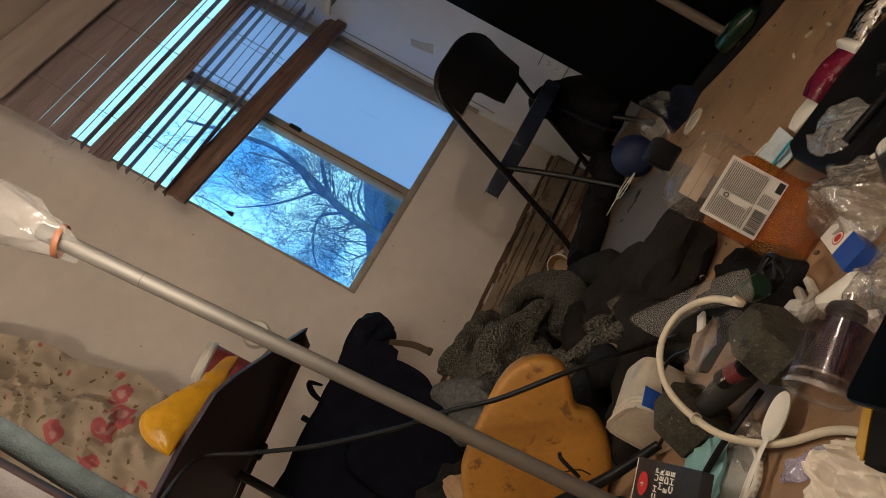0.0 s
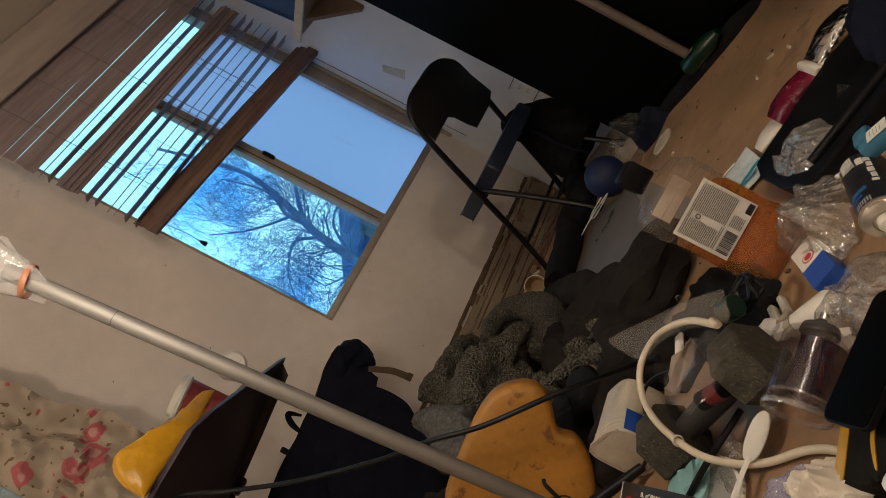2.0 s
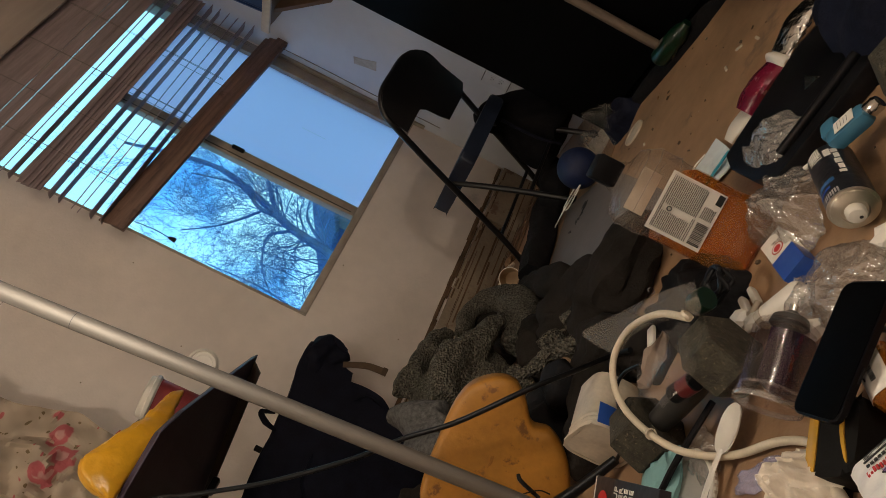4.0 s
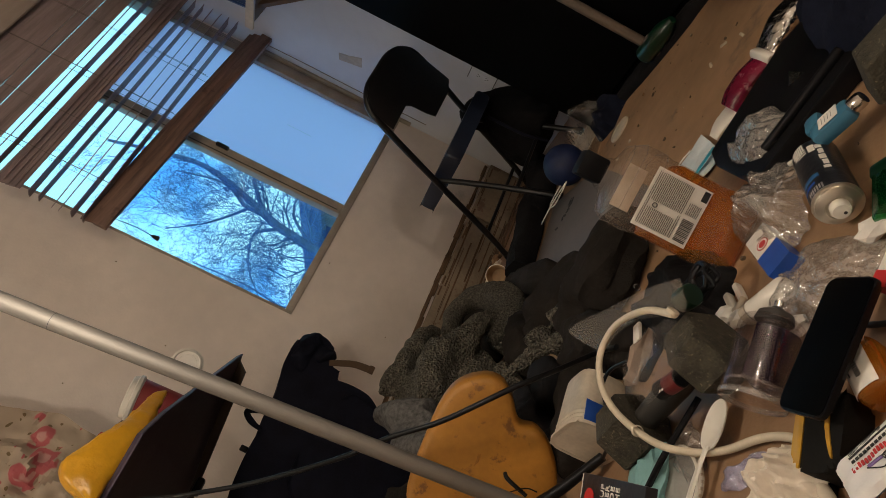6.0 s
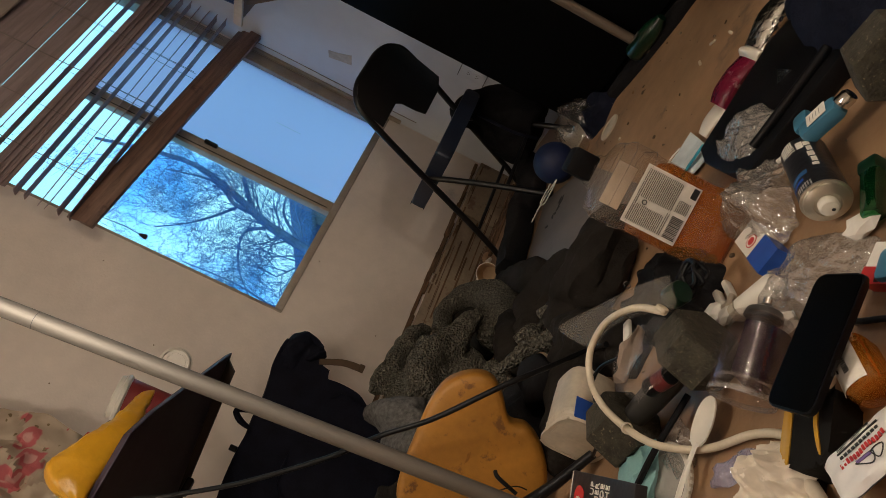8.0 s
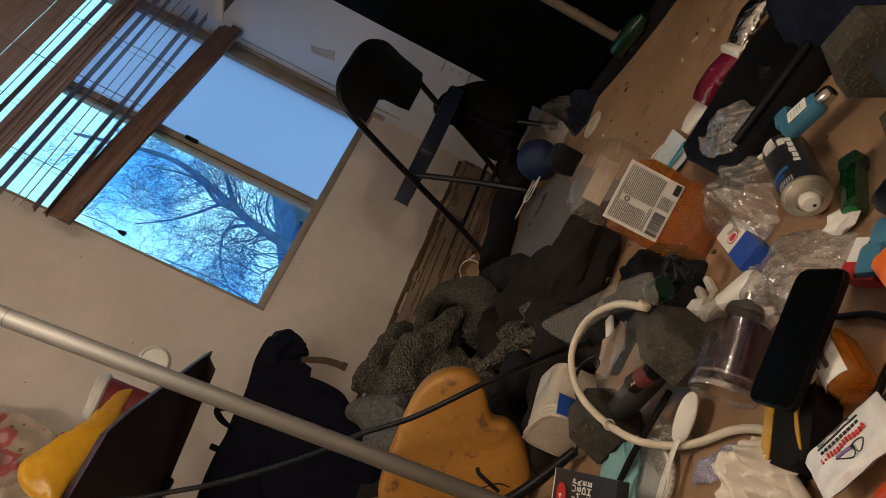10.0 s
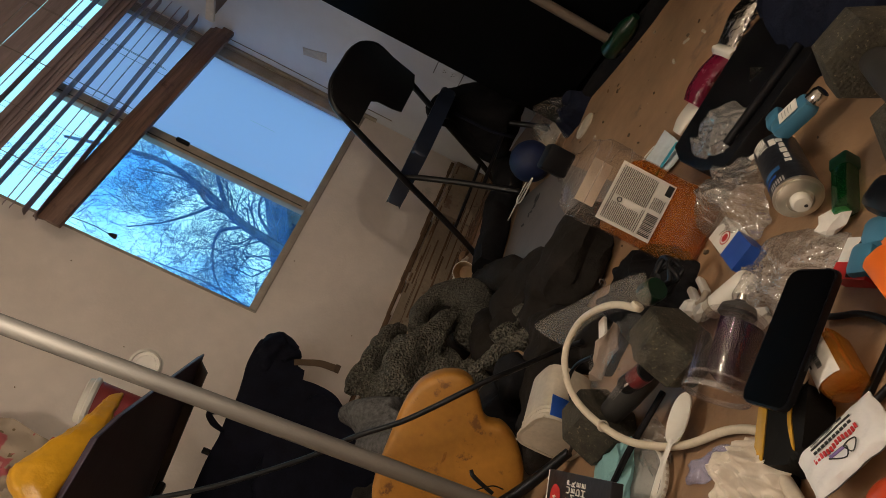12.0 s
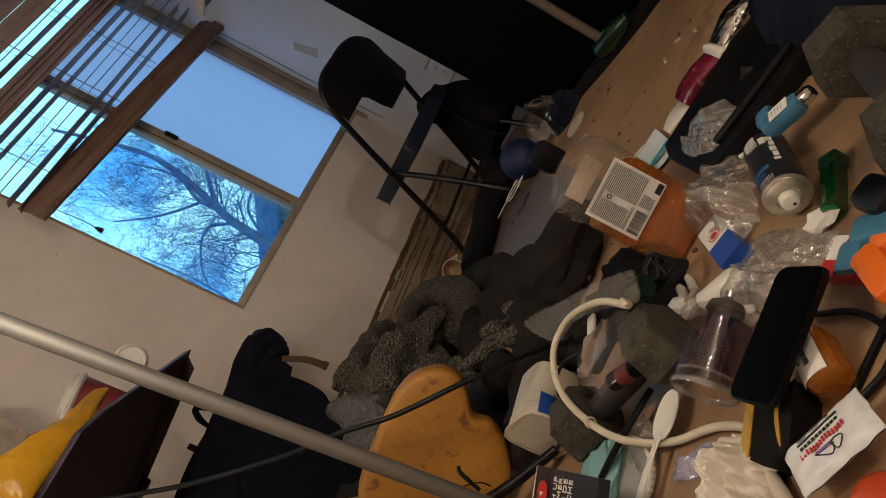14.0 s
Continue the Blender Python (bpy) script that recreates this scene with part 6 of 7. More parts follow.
tub()
solid("cotton_wad", cloth_roll([(0.375, 0.681, 0.088), (0.392, 0.670, 0.092), (0.412, 0.661, 0.094), (0.435, 0.653, 0.092)], (0.006, 0.010, 0.012, 0.006), 62, 0.012, 30, 1.0), mat("cotton", (0.27, 0.205, 0.16), rough=0.95, vary=0.14, scale=30, bump=0.5, bscale=120), "beige cotton wad inside the clear bag", "cotton")
solid("white_tag", boxes(((0, 0, 0.004), (0.035, 0.014, 0.006)), bevel=0.002), M_PAPER, "small white plastic tag inside the clear bag", "tag", pose(*(0.452, 0.689), 0.085, 0, 0, 20))
pb = thing("green_capped_bottle", "flattened clear plastic pouch with a green cap lying on the clutter", "pouch")
part("body", prism(bmesh.new(), round_outline([(0.484, 0.586), (0.425, 0.563), (0.451, 0.641), (0.465, 0.727), (0.447, 0.762), (0.515, 0.879), (0.544, 0.907), (0.522, 0.769), (0.506, 0.669)], 4), 0.099, 0.103, bevel=0.0012), clear("pouch_film", haze=0.14, rough=0.25, milk=(0.46, 0.40, 0.32), bump=0.2, bscale=30, shine=0.004, rim=0.02, depth=0.004), pb)
part("cap", lathe(bmesh.new(), [(0.003, -0.012), (0.014, -0.0115), (0.0148, -0.009), (0.0148, 0.010), (0.0138, 0.012), (0.003, 0.012)], 28, lying((0.466, 0.611), (0.465, 0.569), 0.085)[0] @ pose(0, 0, 0, 0, 90, 0)), M_GREENPL, pb, "dark green cap")
solid("clear_pouch", crumple((0.062, 0.050, 0.014), 64, amp=0.3, sharp=1.8, sub=4), clear("thin_pouch", haze=0.05, rough=0.10, milk=(0.6, 0.55, 0.5), bump=0.3, bscale=25, shine=0.02, rim=0.06), "thin clear plastic bag round a cotton wad", "plastic bag", pose(*(0.397, 0.649), 0.066, 0, 0, 60))


def spoon():
    a, b = (0.331, 0.600), (0.229, 0.627)
    m, d = lying(b, a, 0.018)
    s = thing("plastic_spoon", "white disposable plastic spoon resting on the hose", "spoon", m)
    bm = bmesh.new()
    n, k = 20, 12
    g = []
    bowl = d / 2
    for i in range(n + 1):
        u = i / n
        x = bowl - 0.030 + 0.060 * u
        half = 0.0165 * math.sqrt(max(0.0, 1 - abs(2 * u - 0.98) ** 2.3)) + 0.0022
        row = []
        for j in range(k + 1):
            v = j / k * 2 - 1
            depth = -0.0075 * (1 - v * v) * math.sin(math.pi * min(1, max(0, u)))
            row.append((bm.verts.new((x, v * half, depth + 0.004)), bm.verts.new((x, v * half, depth + 0.0026))))
        g.append(row)
    for p_, q_ in zip(g, g[1:]):
        for j in range(k):
            bm.faces.new((p_[j][0], p_[j + 1][0], q_[j + 1][0], q_[j][0]))
            bm.faces.new((p_[j][1], q_[j][1], q_[j + 1][1], p_[j + 1][1]))
        for j in (0, k):
            bm.faces.new((p_[j][0], q_[j][0], q_[j][1], p_[j][1]))
    part("bowl", bm, M_WHITEPL, s)
    bm = bmesh.new()
    rows = []
    for i in range(13):
        u = i / 12
        x = bowl - 0.026 - u * (d - 0.02)
        h = 0.0034 + 0.0022 * u
        zc = 0.0045 + 0.003 * math.sin(u * 2.6)
        rows.append([bm.verts.new((x, yy * h, zc + zz)) for yy, zz in ((-1, -0.001), (-0.55, 0.0014), (0.55, 0.0014), (1, -0.001), (0, -0.0016))])
    for p_, q_ in zip(rows, rows[1:]):
        for j in range(5):
            bm.faces.new((p_[j], p_[(j + 1) % 5], q_[(j + 1) % 5], q_[j]))
    bm.faces.new(rows[0][::-1])
    bm.faces.new(rows[-1])
    part("handle", bm, M_WHITEPL, s)


spoon()


def rounded_quad(corners, r, n=5):
    """The outline of a four-sided plate with its corners rounded by r."""
    out = []
    p = [Vector((x, y)) for x, y in corners]
    for i in range(4):
        a, b, c = p[i - 1], p[i], p[(i + 1) % 4]
        s, e = b + (a - b).normalized() * r, b + (c - b).normalized() * r
        out += [tuple((1 - t) ** 2 * s + 2 * t * (1 - t) * b + t * t * e) for t in (k / n for k in range(n + 1))]
    return out


def phone():
    ph = thing("smartphone", "black smartphone lying screen up on clutter", "phone", pose(0.3455, 0.4065, 0.046, 0, 0, 154.0))
    q = [(-0.0655, -0.0295), (0.0655, -0.0295), (0.0655, 0.0295), (-0.0655, 0.0295)]
    part("case", prism(bmesh.new(), rounded_quad(q, 0.010), 0.002, 0.0085, bevel=0.002, seg=3), mat("phone_case", (0.003, 0.003, 0.004), spec=0.15, rough=0.4, vary=0.2, scale=30, bump=0.05), ph)
    part("screen", prism(bmesh.new(), rounded_quad([(x * 0.97, y * 0.94) for x, y in q], 0.008), 0.0086, 0.0092, bevel=0.0003), mat("phone_glass", (0.0012, 0.0012, 0.0014), rough=0.5, spec=0.03, bump=0), ph, "glossy dark glass screen")
    part("side_button", boxes(((0.02, 0.0298, 0.004), (0.014, 0.0016, 0.0026)), bevel=0.0006), M_BLACKPL, ph)


phone()


def tape_measure():
    t = thing("tape_measure", "yellow and black tape measure under the phone", "tape measure", pose(0.283, 0.434, 0, 0, 0, -4))
    rim = [(0.033, -0.018), (0.022, -0.022), (-0.026, -0.020), (-0.037, -0.013), (-0.039, 0.002), (-0.036, 0.020), (-0.026, 0.031), (0.022, 0.031), (0.033, 0.024)]
    body = part("body", prism(bmesh.new(), round_outline(rim, 4), 0.0, 0.030, bevel=0.006, seg=3), mat("shell_rubber", (0.008, 0.007, 0.006), rough=0.75, spec=0.15), t, "black rubber shell")
    part("side_band", prism(bmesh.new(), round_outline([(0.030, 0.0325), (-0.020, 0.0330), (-0.036, 0.026), (-0.036, 0.023), (-0.018, 0.022), (0.030, 0.023)], 4), 0.004, 0.0312, bevel=0.003), M_TAPE_Y, t, "yellow plastic band")
    part("stripe", prism(bmesh.new(), round_outline([(0.030, -0.002), (0.0, -0.003), (-0.024, -0.010), (-0.026, -0.013), (0.0, -0.0075), (0.030, -0.006)], 3), 0.026, 0.0312), M_TAPE_Y, t, "narrow yellow stripe")
    part("hook", boxes(((-0.040, 0.016, 0.006), (0.022, 0.014, 0.012)), bevel=0.004), M_BLACKPL, t, "black tab")


tape_measure()


def lozenge_packet():
    a, b, c_, d = [Vector(v) for v in ((0.243, 0.428, 0.030), (0.214, 0.398, 0.030), (0.254, 0.326, 0.030), (0.288, 0.360, 0.030))]
    ex = ((d - a) + (c_ - b)).normalized()
    ey = (a - b).normalized()
    ey = (ey - ex * ey.dot(ex)).normalized()
    ez = ex.cross(ey)
    m = Matrix((ex, ey, ez)).transposed().to_4x4()
    m.translation = (a + b + c_ + d) / 4 - Vector((0, 0, 0.004))
    L, Wd = ((d - a).length + (c_ - b).length) / 2, ((a - b).length + (d - c_).length) / 2
    p = thing("lozenge_packet", "white paper sachet with red and black print, torn open", "sachet", m)
    bm = bmesh.new()
    n, k = 22, 12
    g = []
    for s in (1, -1):
        lay = []
        for i in range(n + 1):
            for j in range(k + 1):
                u, v = i / n, j / k
                edge = min(1, min(u, 1 - u) * 9) * min(1, min(v, 1 - v) * 9)
                zz = s * (0.0007 + 0.0045 * edge ** 0.6) + 0.0025 * noise.noise(Vector((u * 6, v * 5, 3))) + 0.004 * max(0, u - 0.8) * 5 * noise.noise(Vector((v * 4, 1, 1)))
                lay.append(bm.verts.new(((u - 0.5) * L, (v - 0.5) * Wd, zz)))
        g.append(lay)
    w_ = k + 1
    for s, lay in enumerate(g):
        for i in range(n):
            for j in range(k):
                q = (lay[i * w_ + j], lay[(i + 1) * w_ + j], lay[(i + 1) * w_ + j + 1], lay[i * w_ + j + 1])
                bm.faces.new(q if s == 0 else q[::-1])
    body = part("body", bm, mat("sachet_paper", (0.72, 0.70, 0.68), rough=0.42, vary=0.06, scale=14, bump=0.5, bscale=50, depth=0.004), p)
    z = 0.0062
    for i in range(14):
        part("red_print_bar", boxes(((-0.29 * L + i * 0.040 * L, 0.04 * Wd + 0.02 * Wd * math.sin(i), z), (0.026 * L, 0.10 * Wd, 0.0008))), M_RED, body, smooth=False)
    for i in range(10):
        part("black_print_bar", boxes(((-0.25 * L + i * 0.050 * L, 0.19 * Wd, z), (0.036 * L, 0.050 * Wd, 0.0008))), M_INK, body, smooth=False)
    part("print_rule", boxes(((-0.02 * L, 0.30 * Wd, z - 0.0004), (0.52 * L, 0.030 * Wd, 0.0008))), M_INK, body, smooth=False)
    for i in range(3):
        part("print_line", boxes(((-0.06 * L, (0.355 + 0.028 * i) * Wd, z - 0.0012), (0.42 * L, 0.008 * Wd, 0.0008))), M_INK, body, smooth=False)
    for q in ([(-0.16, -0.10), (0.0, -0.30), (0.05, -0.12), (-0.06, -0.08)], [(0.02, -0.10), (0.08, -0.30), (0.17, -0.14), (0.10, -0.08)]):
        pts = [(x * L, y * Wd, z) for x, y in q]
        part("ship_outline", tube(bmesh.new(), pts + [pts[0]], 0.0005, seg=5, steps=4), M_INK, body)
    part("violet_stroke", prism(bmesh.new(), [(-0.15 * L, -0.06 * Wd), (0.02 * L, -0.09 * Wd), (0.03 * L, -0.14 * Wd), (-0.14 * L, -0.12 * Wd)], z - 0.0004, z + 0.0004), mat("violet_print", (0.22, 0.14, 0.36), rough=0.5), body, smooth=False)


lozenge_packet()
solid("crumpled_paper", film(0.078, 0.090, 0.050, 71, n=64, creases=44, thick=0.0012, rag=0.3, fine=0.5), M_TISSUE, "crumpled white tissue paper on the floor", "paper", pose(*(0.246, 0.494), 0, 0, 0, 20))
solid("white_tube", tube(bmesh.new(), [(0.246, 0.456, 0.012), (0.214, 0.434, 0.012)], (0.006, 0.0065, 0.007), seg=18, soft=False), M_OFFWHITE, "white plastic tube lying under the sachet", "tube")
red = thing("red_cap", "glossy orange-red plastic cap on the floor", "cap", pose(*(0.206, 0.353), 0))
part("shell", lathe(bmesh.new(), [(0.024, 0), (0.025, 0.002), (0.023, 0.013), (0.016, 0.020), (0.004, 0.022)], 28), mat("red_plastic", (0.52, 0.06, 0.015), rough=0.35), red)
solid("shrink_film", film(0.030, 0.075, 0.012, 73, n=24, creases=7), clear("violet_film", tint=(0.92, 0.9, 1.0), haze=0.35, rough=0.15, milk=(0.6, 0.58, 0.75)), "curled shiny strip of clear violet-tinted film", "film", pose(*(0.277, 0.568), 0, 0, 0, 10))


def inhaler(at, body_mat, cap_mat, label, sticker=False, side=-1):
    h = thing("inhaler", label, "inhaler", at, group="asthma inhalers")
    b = part("body", boxes(((0, 0, 0), (0.062, 0.031, 0.026)), bevel=0.009), body_mat, h)
    part("mouthpiece", boxes(((-0.026, side * 0.026, 0.0), (0.026, 0.034, 0.022)), bevel=0.007), body_mat, h)
    cn = part("canister", lathe(bmesh.new(), [(0.010, 0.0), (0.0108, 0.002), (0.0108, 0.014), (0.009, 0.018), (0.002, 0.0185)], 24, pose(0.028, 0, 0, 0, 90, 0)), cap_mat, h)
    if sticker:
        st = part("sticker", boxes(((0.003, 0.0, 0.0134), (0.030, 0.022, 0.0008))), M_PAPER, h, "cream paper sticker", smooth=False)
        for k in range(4):
            part("print_bar", boxes(((-0.006 + 0.005 * k, 0.0, 0.0139), (0.0007, 0.012, 0.0004))), mat("faint_ink", (0.25, 0.25, 0.22), rough=0.7, bump=0), st, smooth=False)
    return h


inhaler(lying((0.644, 0.448), (0.654, 0.386), 0.043)[0] @ Matrix.Scale(0.88, 4), M_SKYBLUE, M_CHROME, "light blue inhaler with a paper sticker and steel canister", sticker=True, side=1)
inhaler(pose(*(0.396, 0.335), 0.0145, 0, 0, 205), M_ORANGE, M_ORANGE, "bright orange plastic inhaler on the floor", side=1)
inhaler(pose(*(0.440, 0.327), 0.0145, 0, 0, 250), M_SKYBLUE, M_BLACKPL, "light blue inhaler with a dark cap")
solid("plastic_plug", boxes(((0, 0, 0.018), (0.046, 0.036, 0.036)), bevel=0.010), mat("dark_blue_cap", (0.004, 0.005, 0.008), rough=0.35), "dark rounded plastic plug beside the inhaler", "plug", pose(*(0.472, 0.325), 0, 0, 0, 40))


def carton(name, corners, h, label, cat, top, band, band_from, emblem=None, words=None):
    a, b, c_, d = [Vector((x, y, 0)) for x, y in corners]
    ex = ((b - a) + (c_ - d)).normalized()
    ey = Vector((-ex.y, ex.x, 0))
    if ey.dot(d - a) < 0:
        ey = -ey
    L, Wd = ((b - a).length + (c_ - d).length) / 2, ((d - a).length + (c_ - b).length) / 2
    m = Matrix((ex, ey, Vector((0, 0, 1)))).transposed().to_4x4()
    m.translation = (a + b + c_ + d) / 4
    t = thing(name, label, cat, m)
    part("box", boxes(((0, 0, h / 2), (L, Wd, h)), bevel=0.0012), top, t)
    part("colour_band", boxes((((band_from + 0.5) / 2 * L, 0, h / 2), ((0.5 - band_from) * L + 0.0008, Wd + 0.0008, h + 0.0008))), band, t, smooth=False)
    if emblem:
        e = part("emblem", lathe(bmesh.new(), [(0.001, 0), (emblem, 0.0002), (emblem, 0.0006), (0.001, 0.0008)], 24, pose(-0.12 * L, 0, h + 0.0002)), M_RED, t)
        part("emblem_ring", lathe(bmesh.new(), [(emblem * 0.62, 0.0007), (emblem * 0.72, 0.001), (emblem * 0.78, 0.001), (emblem * 0.85, 0.0007)], 24, pose(-0.12 * L, 0, h + 0.0002), ring=True), M_PAPER, e)
    if words:
        lettering(words, Wd * 0.42, pose(-0.30 * L, -Wd * 0.34, h + 0.0004, 0, 0, 90) if L < Wd else pose(-0.46 * L, -Wd * 0.05, h + 0.0004), M_INK, t)
    return t


carton("small_carton", ((0.596, 0.582), (0.503, 0.533), (0.520, 0.498), (0.583, 0.552)), 0.022, "small white carton with a blue end and red emblem", "carton", M_PAPER, M_BLUEP, 0.05, emblem=0.0095)
carton("flat_carton", ((0.466, 0.373), (0.428, 0.392), (0.399, 0.366), (0.436, 0.344)), 0.018, "flat white and red carton on the floor", "carton", M_PAPER, M_RED, 0.12, words="ORIG")
bx = thing("black_box", "black card box with pale lettering and a red spot", "box")
A, B = Vector((0.270, 0.753, 0.090)), Vector((0.230, 0.599, 0.090))
ex = (B - A).normalized()
n_ = Vector((0.0, 0.0, 0.42)) - (A + B) / 2
ez = (n_ - ex * n_.dot(ex)).normalized()
ey = ez.cross(ex)
bm_ = Matrix((ex, ey, ez)).transposed().to_4x4()
bm_.translation = A
bx.matrix_basis = bm_
WB = (B - A).length
part("card", boxes(((WB / 2, -0.05, -0.008), (WB, 0.10, 0.014)), bevel=0.001), mat("box_black", (0.012, 0.012, 0.016), rough=0.4), bx)
part("red_spot", lathe(bmesh.new(), [(0.001, 0), (0.014, 0.0003), (0.014, 0.0008), (0.001, 0.001)], 26, pose(0.026, -0.030, -0.0008)), M_RED, bx)
lettering("4", 0.012, pose(0.030, -0.034, 0.0006, 0, 0, 90), M_PAPER, bx)
for k, wd in enumerate(("CH UP", "MER", "E DE", "CHE")):
    lettering(wd, 0.0128, pose(0.064 + 0.0130 * k, -0.008, -0.0007, 0, 0, 90), M_PAPER, bx, align="RIGHT")
part("white_edge", boxes(((-0.0006, -0.05, -0.008), (0.0012, 0.098, 0.015))), M_PAPER, bx, smooth=False)
solid("teal_cloth", crumple((0.05, 0.03, 0.018), 81, amp=0.4, sub=4), M_TEAL, "pale teal cloth crumpled under the box", "cloth", pose(*(0.283, 0.716), 0.0))
# a loose round deli lid, clear with a white rim
lid2 = thing("deli_lid", "shallow round clear plastic lid with a white ribbed rim", "container", pose(*(0.274, 0.676), 0.006, 6, -5, 0) @ Matrix.Scale(0.86, 4))
part("disc", lathe(bmesh.new(), [(0.002, 0.002), (0.046, 0.002), (0.048, 0.008), (0.050, 0.012), (0.046, 0.012), (0.044, 0.004), (0.002, 0.0035)], 44), clear("lid_film", haze=0.4, rough=0.2, milk=(0.75, 0.73, 0.68)), lid2)
part("rim", lathe(bmesh.new(), [(0.050, 0.004), (0.056, 0.005), (0.057, 0.009), (0.055, 0.013), (0.050, 0.013)], 44, ring=True), M_WHITEPL, lid2, "white ribbed rim")
for k in range(40):
    a = 2 * math.pi * k / 40
    part("rib", boxes(((0, 0, 0), (0.0012, 0.004, 0.005))), M_OFFWHITE, lid2, at=pose(0.057 * math.cos(a), 0.057 * math.sin(a), 0.009, 0, 0, math.degrees(a)), smooth=False)
solid("cling_film", film(0.085, 0.05, 0.022, 82, n=30), M_CLEAR, "crumpled cling film on the lid", "film", pose(*(0.318, 0.670), 0.002, 0, 0, 30))

# plastic film and white scraps round the jug
cw = thing("clear_wrapper", "crumpled shiny clear plastic wrapper beside the jug", "wrapper", pose(*(0.622, 0.536), 0, 0, 0, 42))
part("film", film(0.15, 0.14, 0.055, 91, creases=11), M_CLEAR, cw)
part("torn_flap", film(0.07, 0.08, 0.030, 94, n=26), M_CLEAR, cw, at=pose(0.062, -0.010, 0.010, 0, 0, 30))
cbag = thing("clear_bag", "flattened crumpled clear plastic bag on the floor", "plastic bag", pose(*(0.471, 0.462), 0, 0, 0, 60))
bag_film = clear("bag_film", haze=0.16, rough=0.10, milk=(0.75, 0.66, 0.58), bump=0.8, bscale=70, shine=0.14, depth=0.010)
part("film", film(0.15, 0.105, 0.026, 92, n=60, creases=14), bag_film, cbag)
part("folded_corner", film(0.06, 0.05, 0.016, 95, n=24), bag_film, cbag, at=pose(0.050, 0.020, 0.012, 0, 0, 25))
wb = thing("small_white_bottle", "small white plastic bottle lying on the floor", "bottle", lying((0.472, 0.558), (0.483, 0.514), 0.0135)[0])
part("body", lathe(bmesh.new(), [(0.002, -0.030), (0.011, -0.030), (0.0135, -0.027), (0.0135, 0.022), (0.010, 0.028), (0.002, 0.028)], 24, pose(0, 0, 0, 0, 90, 0)), M_WHITEPL, wb)
part("cap", lathe(bmesh.new(), [(0.012, -0.040), (0.013, -0.030), (0.002, -0.030)], 24, pose(0, 0, 0, 0, 90, 0)), M_OFFWHITE, wb, "ivory cap")
wc = thing("white_clip", "white plastic clip lying on the floor", "clip", pose(*(0.516, 0.612), 0.0, 0, 0, 30))
part("jaw", boxes(((0, 0.008, 0.006), (0.040, 0.010, 0.012)), bevel=0.003), M_WHITEPL, wc)
part("jaw", boxes(((0.002, -0.010, 0.006), (0.036, 0.009, 0.012)), bevel=0.003), M_WHITEPL, wc)
part("spring", tube(bmesh.new(), [(-0.016, -0.012, 0.008), (-0.026, 0.0, 0.010), (-0.016, 0.012, 0.008)], 0.004), M_OFFWHITE, wc)
for k, (x, y) in enumerate(((0.492, 0.623), (0.478, 0.592), (0.429, 0.506), (0.500, 0.402), (0.564, 0.443))):
    solid("tissue_scrap", crumple((0.014, 0.018, 0.008), 100 + k, amp=0.5, sub=3), M_PAPER, "small white tissue scrap on the floor", "scrap", pose(x, y, 0.0), group="tissue scraps")
st = thing("cotton_swab", "white plastic stick lying by the can", "swab", lying((0.670, 0.491), (0.668, 0.462), 0.022)[0])
part("stick", tube(bmesh.new(), [(-0.035, 0, 0), (0.03, 0, 0)], 0.0032, soft=False), M_WHITEPL, st)

# black console with a ridge, a clear bag on it
tr = thing("black_console", "flat black plastic console with a raised ridge", "console")
part("shell", prism(bmesh.new(), [(0.838, 0.692), (0.792, 0.672), (0.716, 0.606), (0.685, 0.555), (0.768, 0.406), (0.815, 0.394), (0.965, 0.457), (0.965, 0.538)], 0.0, 0.030, bevel=0.005), M_BLACKPL, tr)
part("ridge", tube(bmesh.new(), [(0.721, 0.547, 0.034), (0.758, 0.484, 0.034), (0.797, 0.420, 0.034)], 0.007, seg=14), M_BLACKPL, tr)
for k in range(4):
    x, y = Vector((0.747, 0.589)).lerp(Vector((0.769, 0.554)), k / 3)
    part("print_bar", boxes(((x, y, 0.0306), (0.006, 0.0022, 0.0008))), M_PAPER, tr, smooth=False)
part("sticker", prism(bmesh.new(), [(0.860, 0.517), (0.824, 0.486), (0.824, 0.514)], 0.030, 0.0308), M_FOIL, tr, "small silver triangle")
solid("sandwich_bag", film(0.085, 0.115, 0.030, 111, n=40, creases=8), M_MILKY, "small clear plastic bag lying on the console", "plastic bag", pose(*(0.768, 0.571), 0.031, 0, 0, -40))


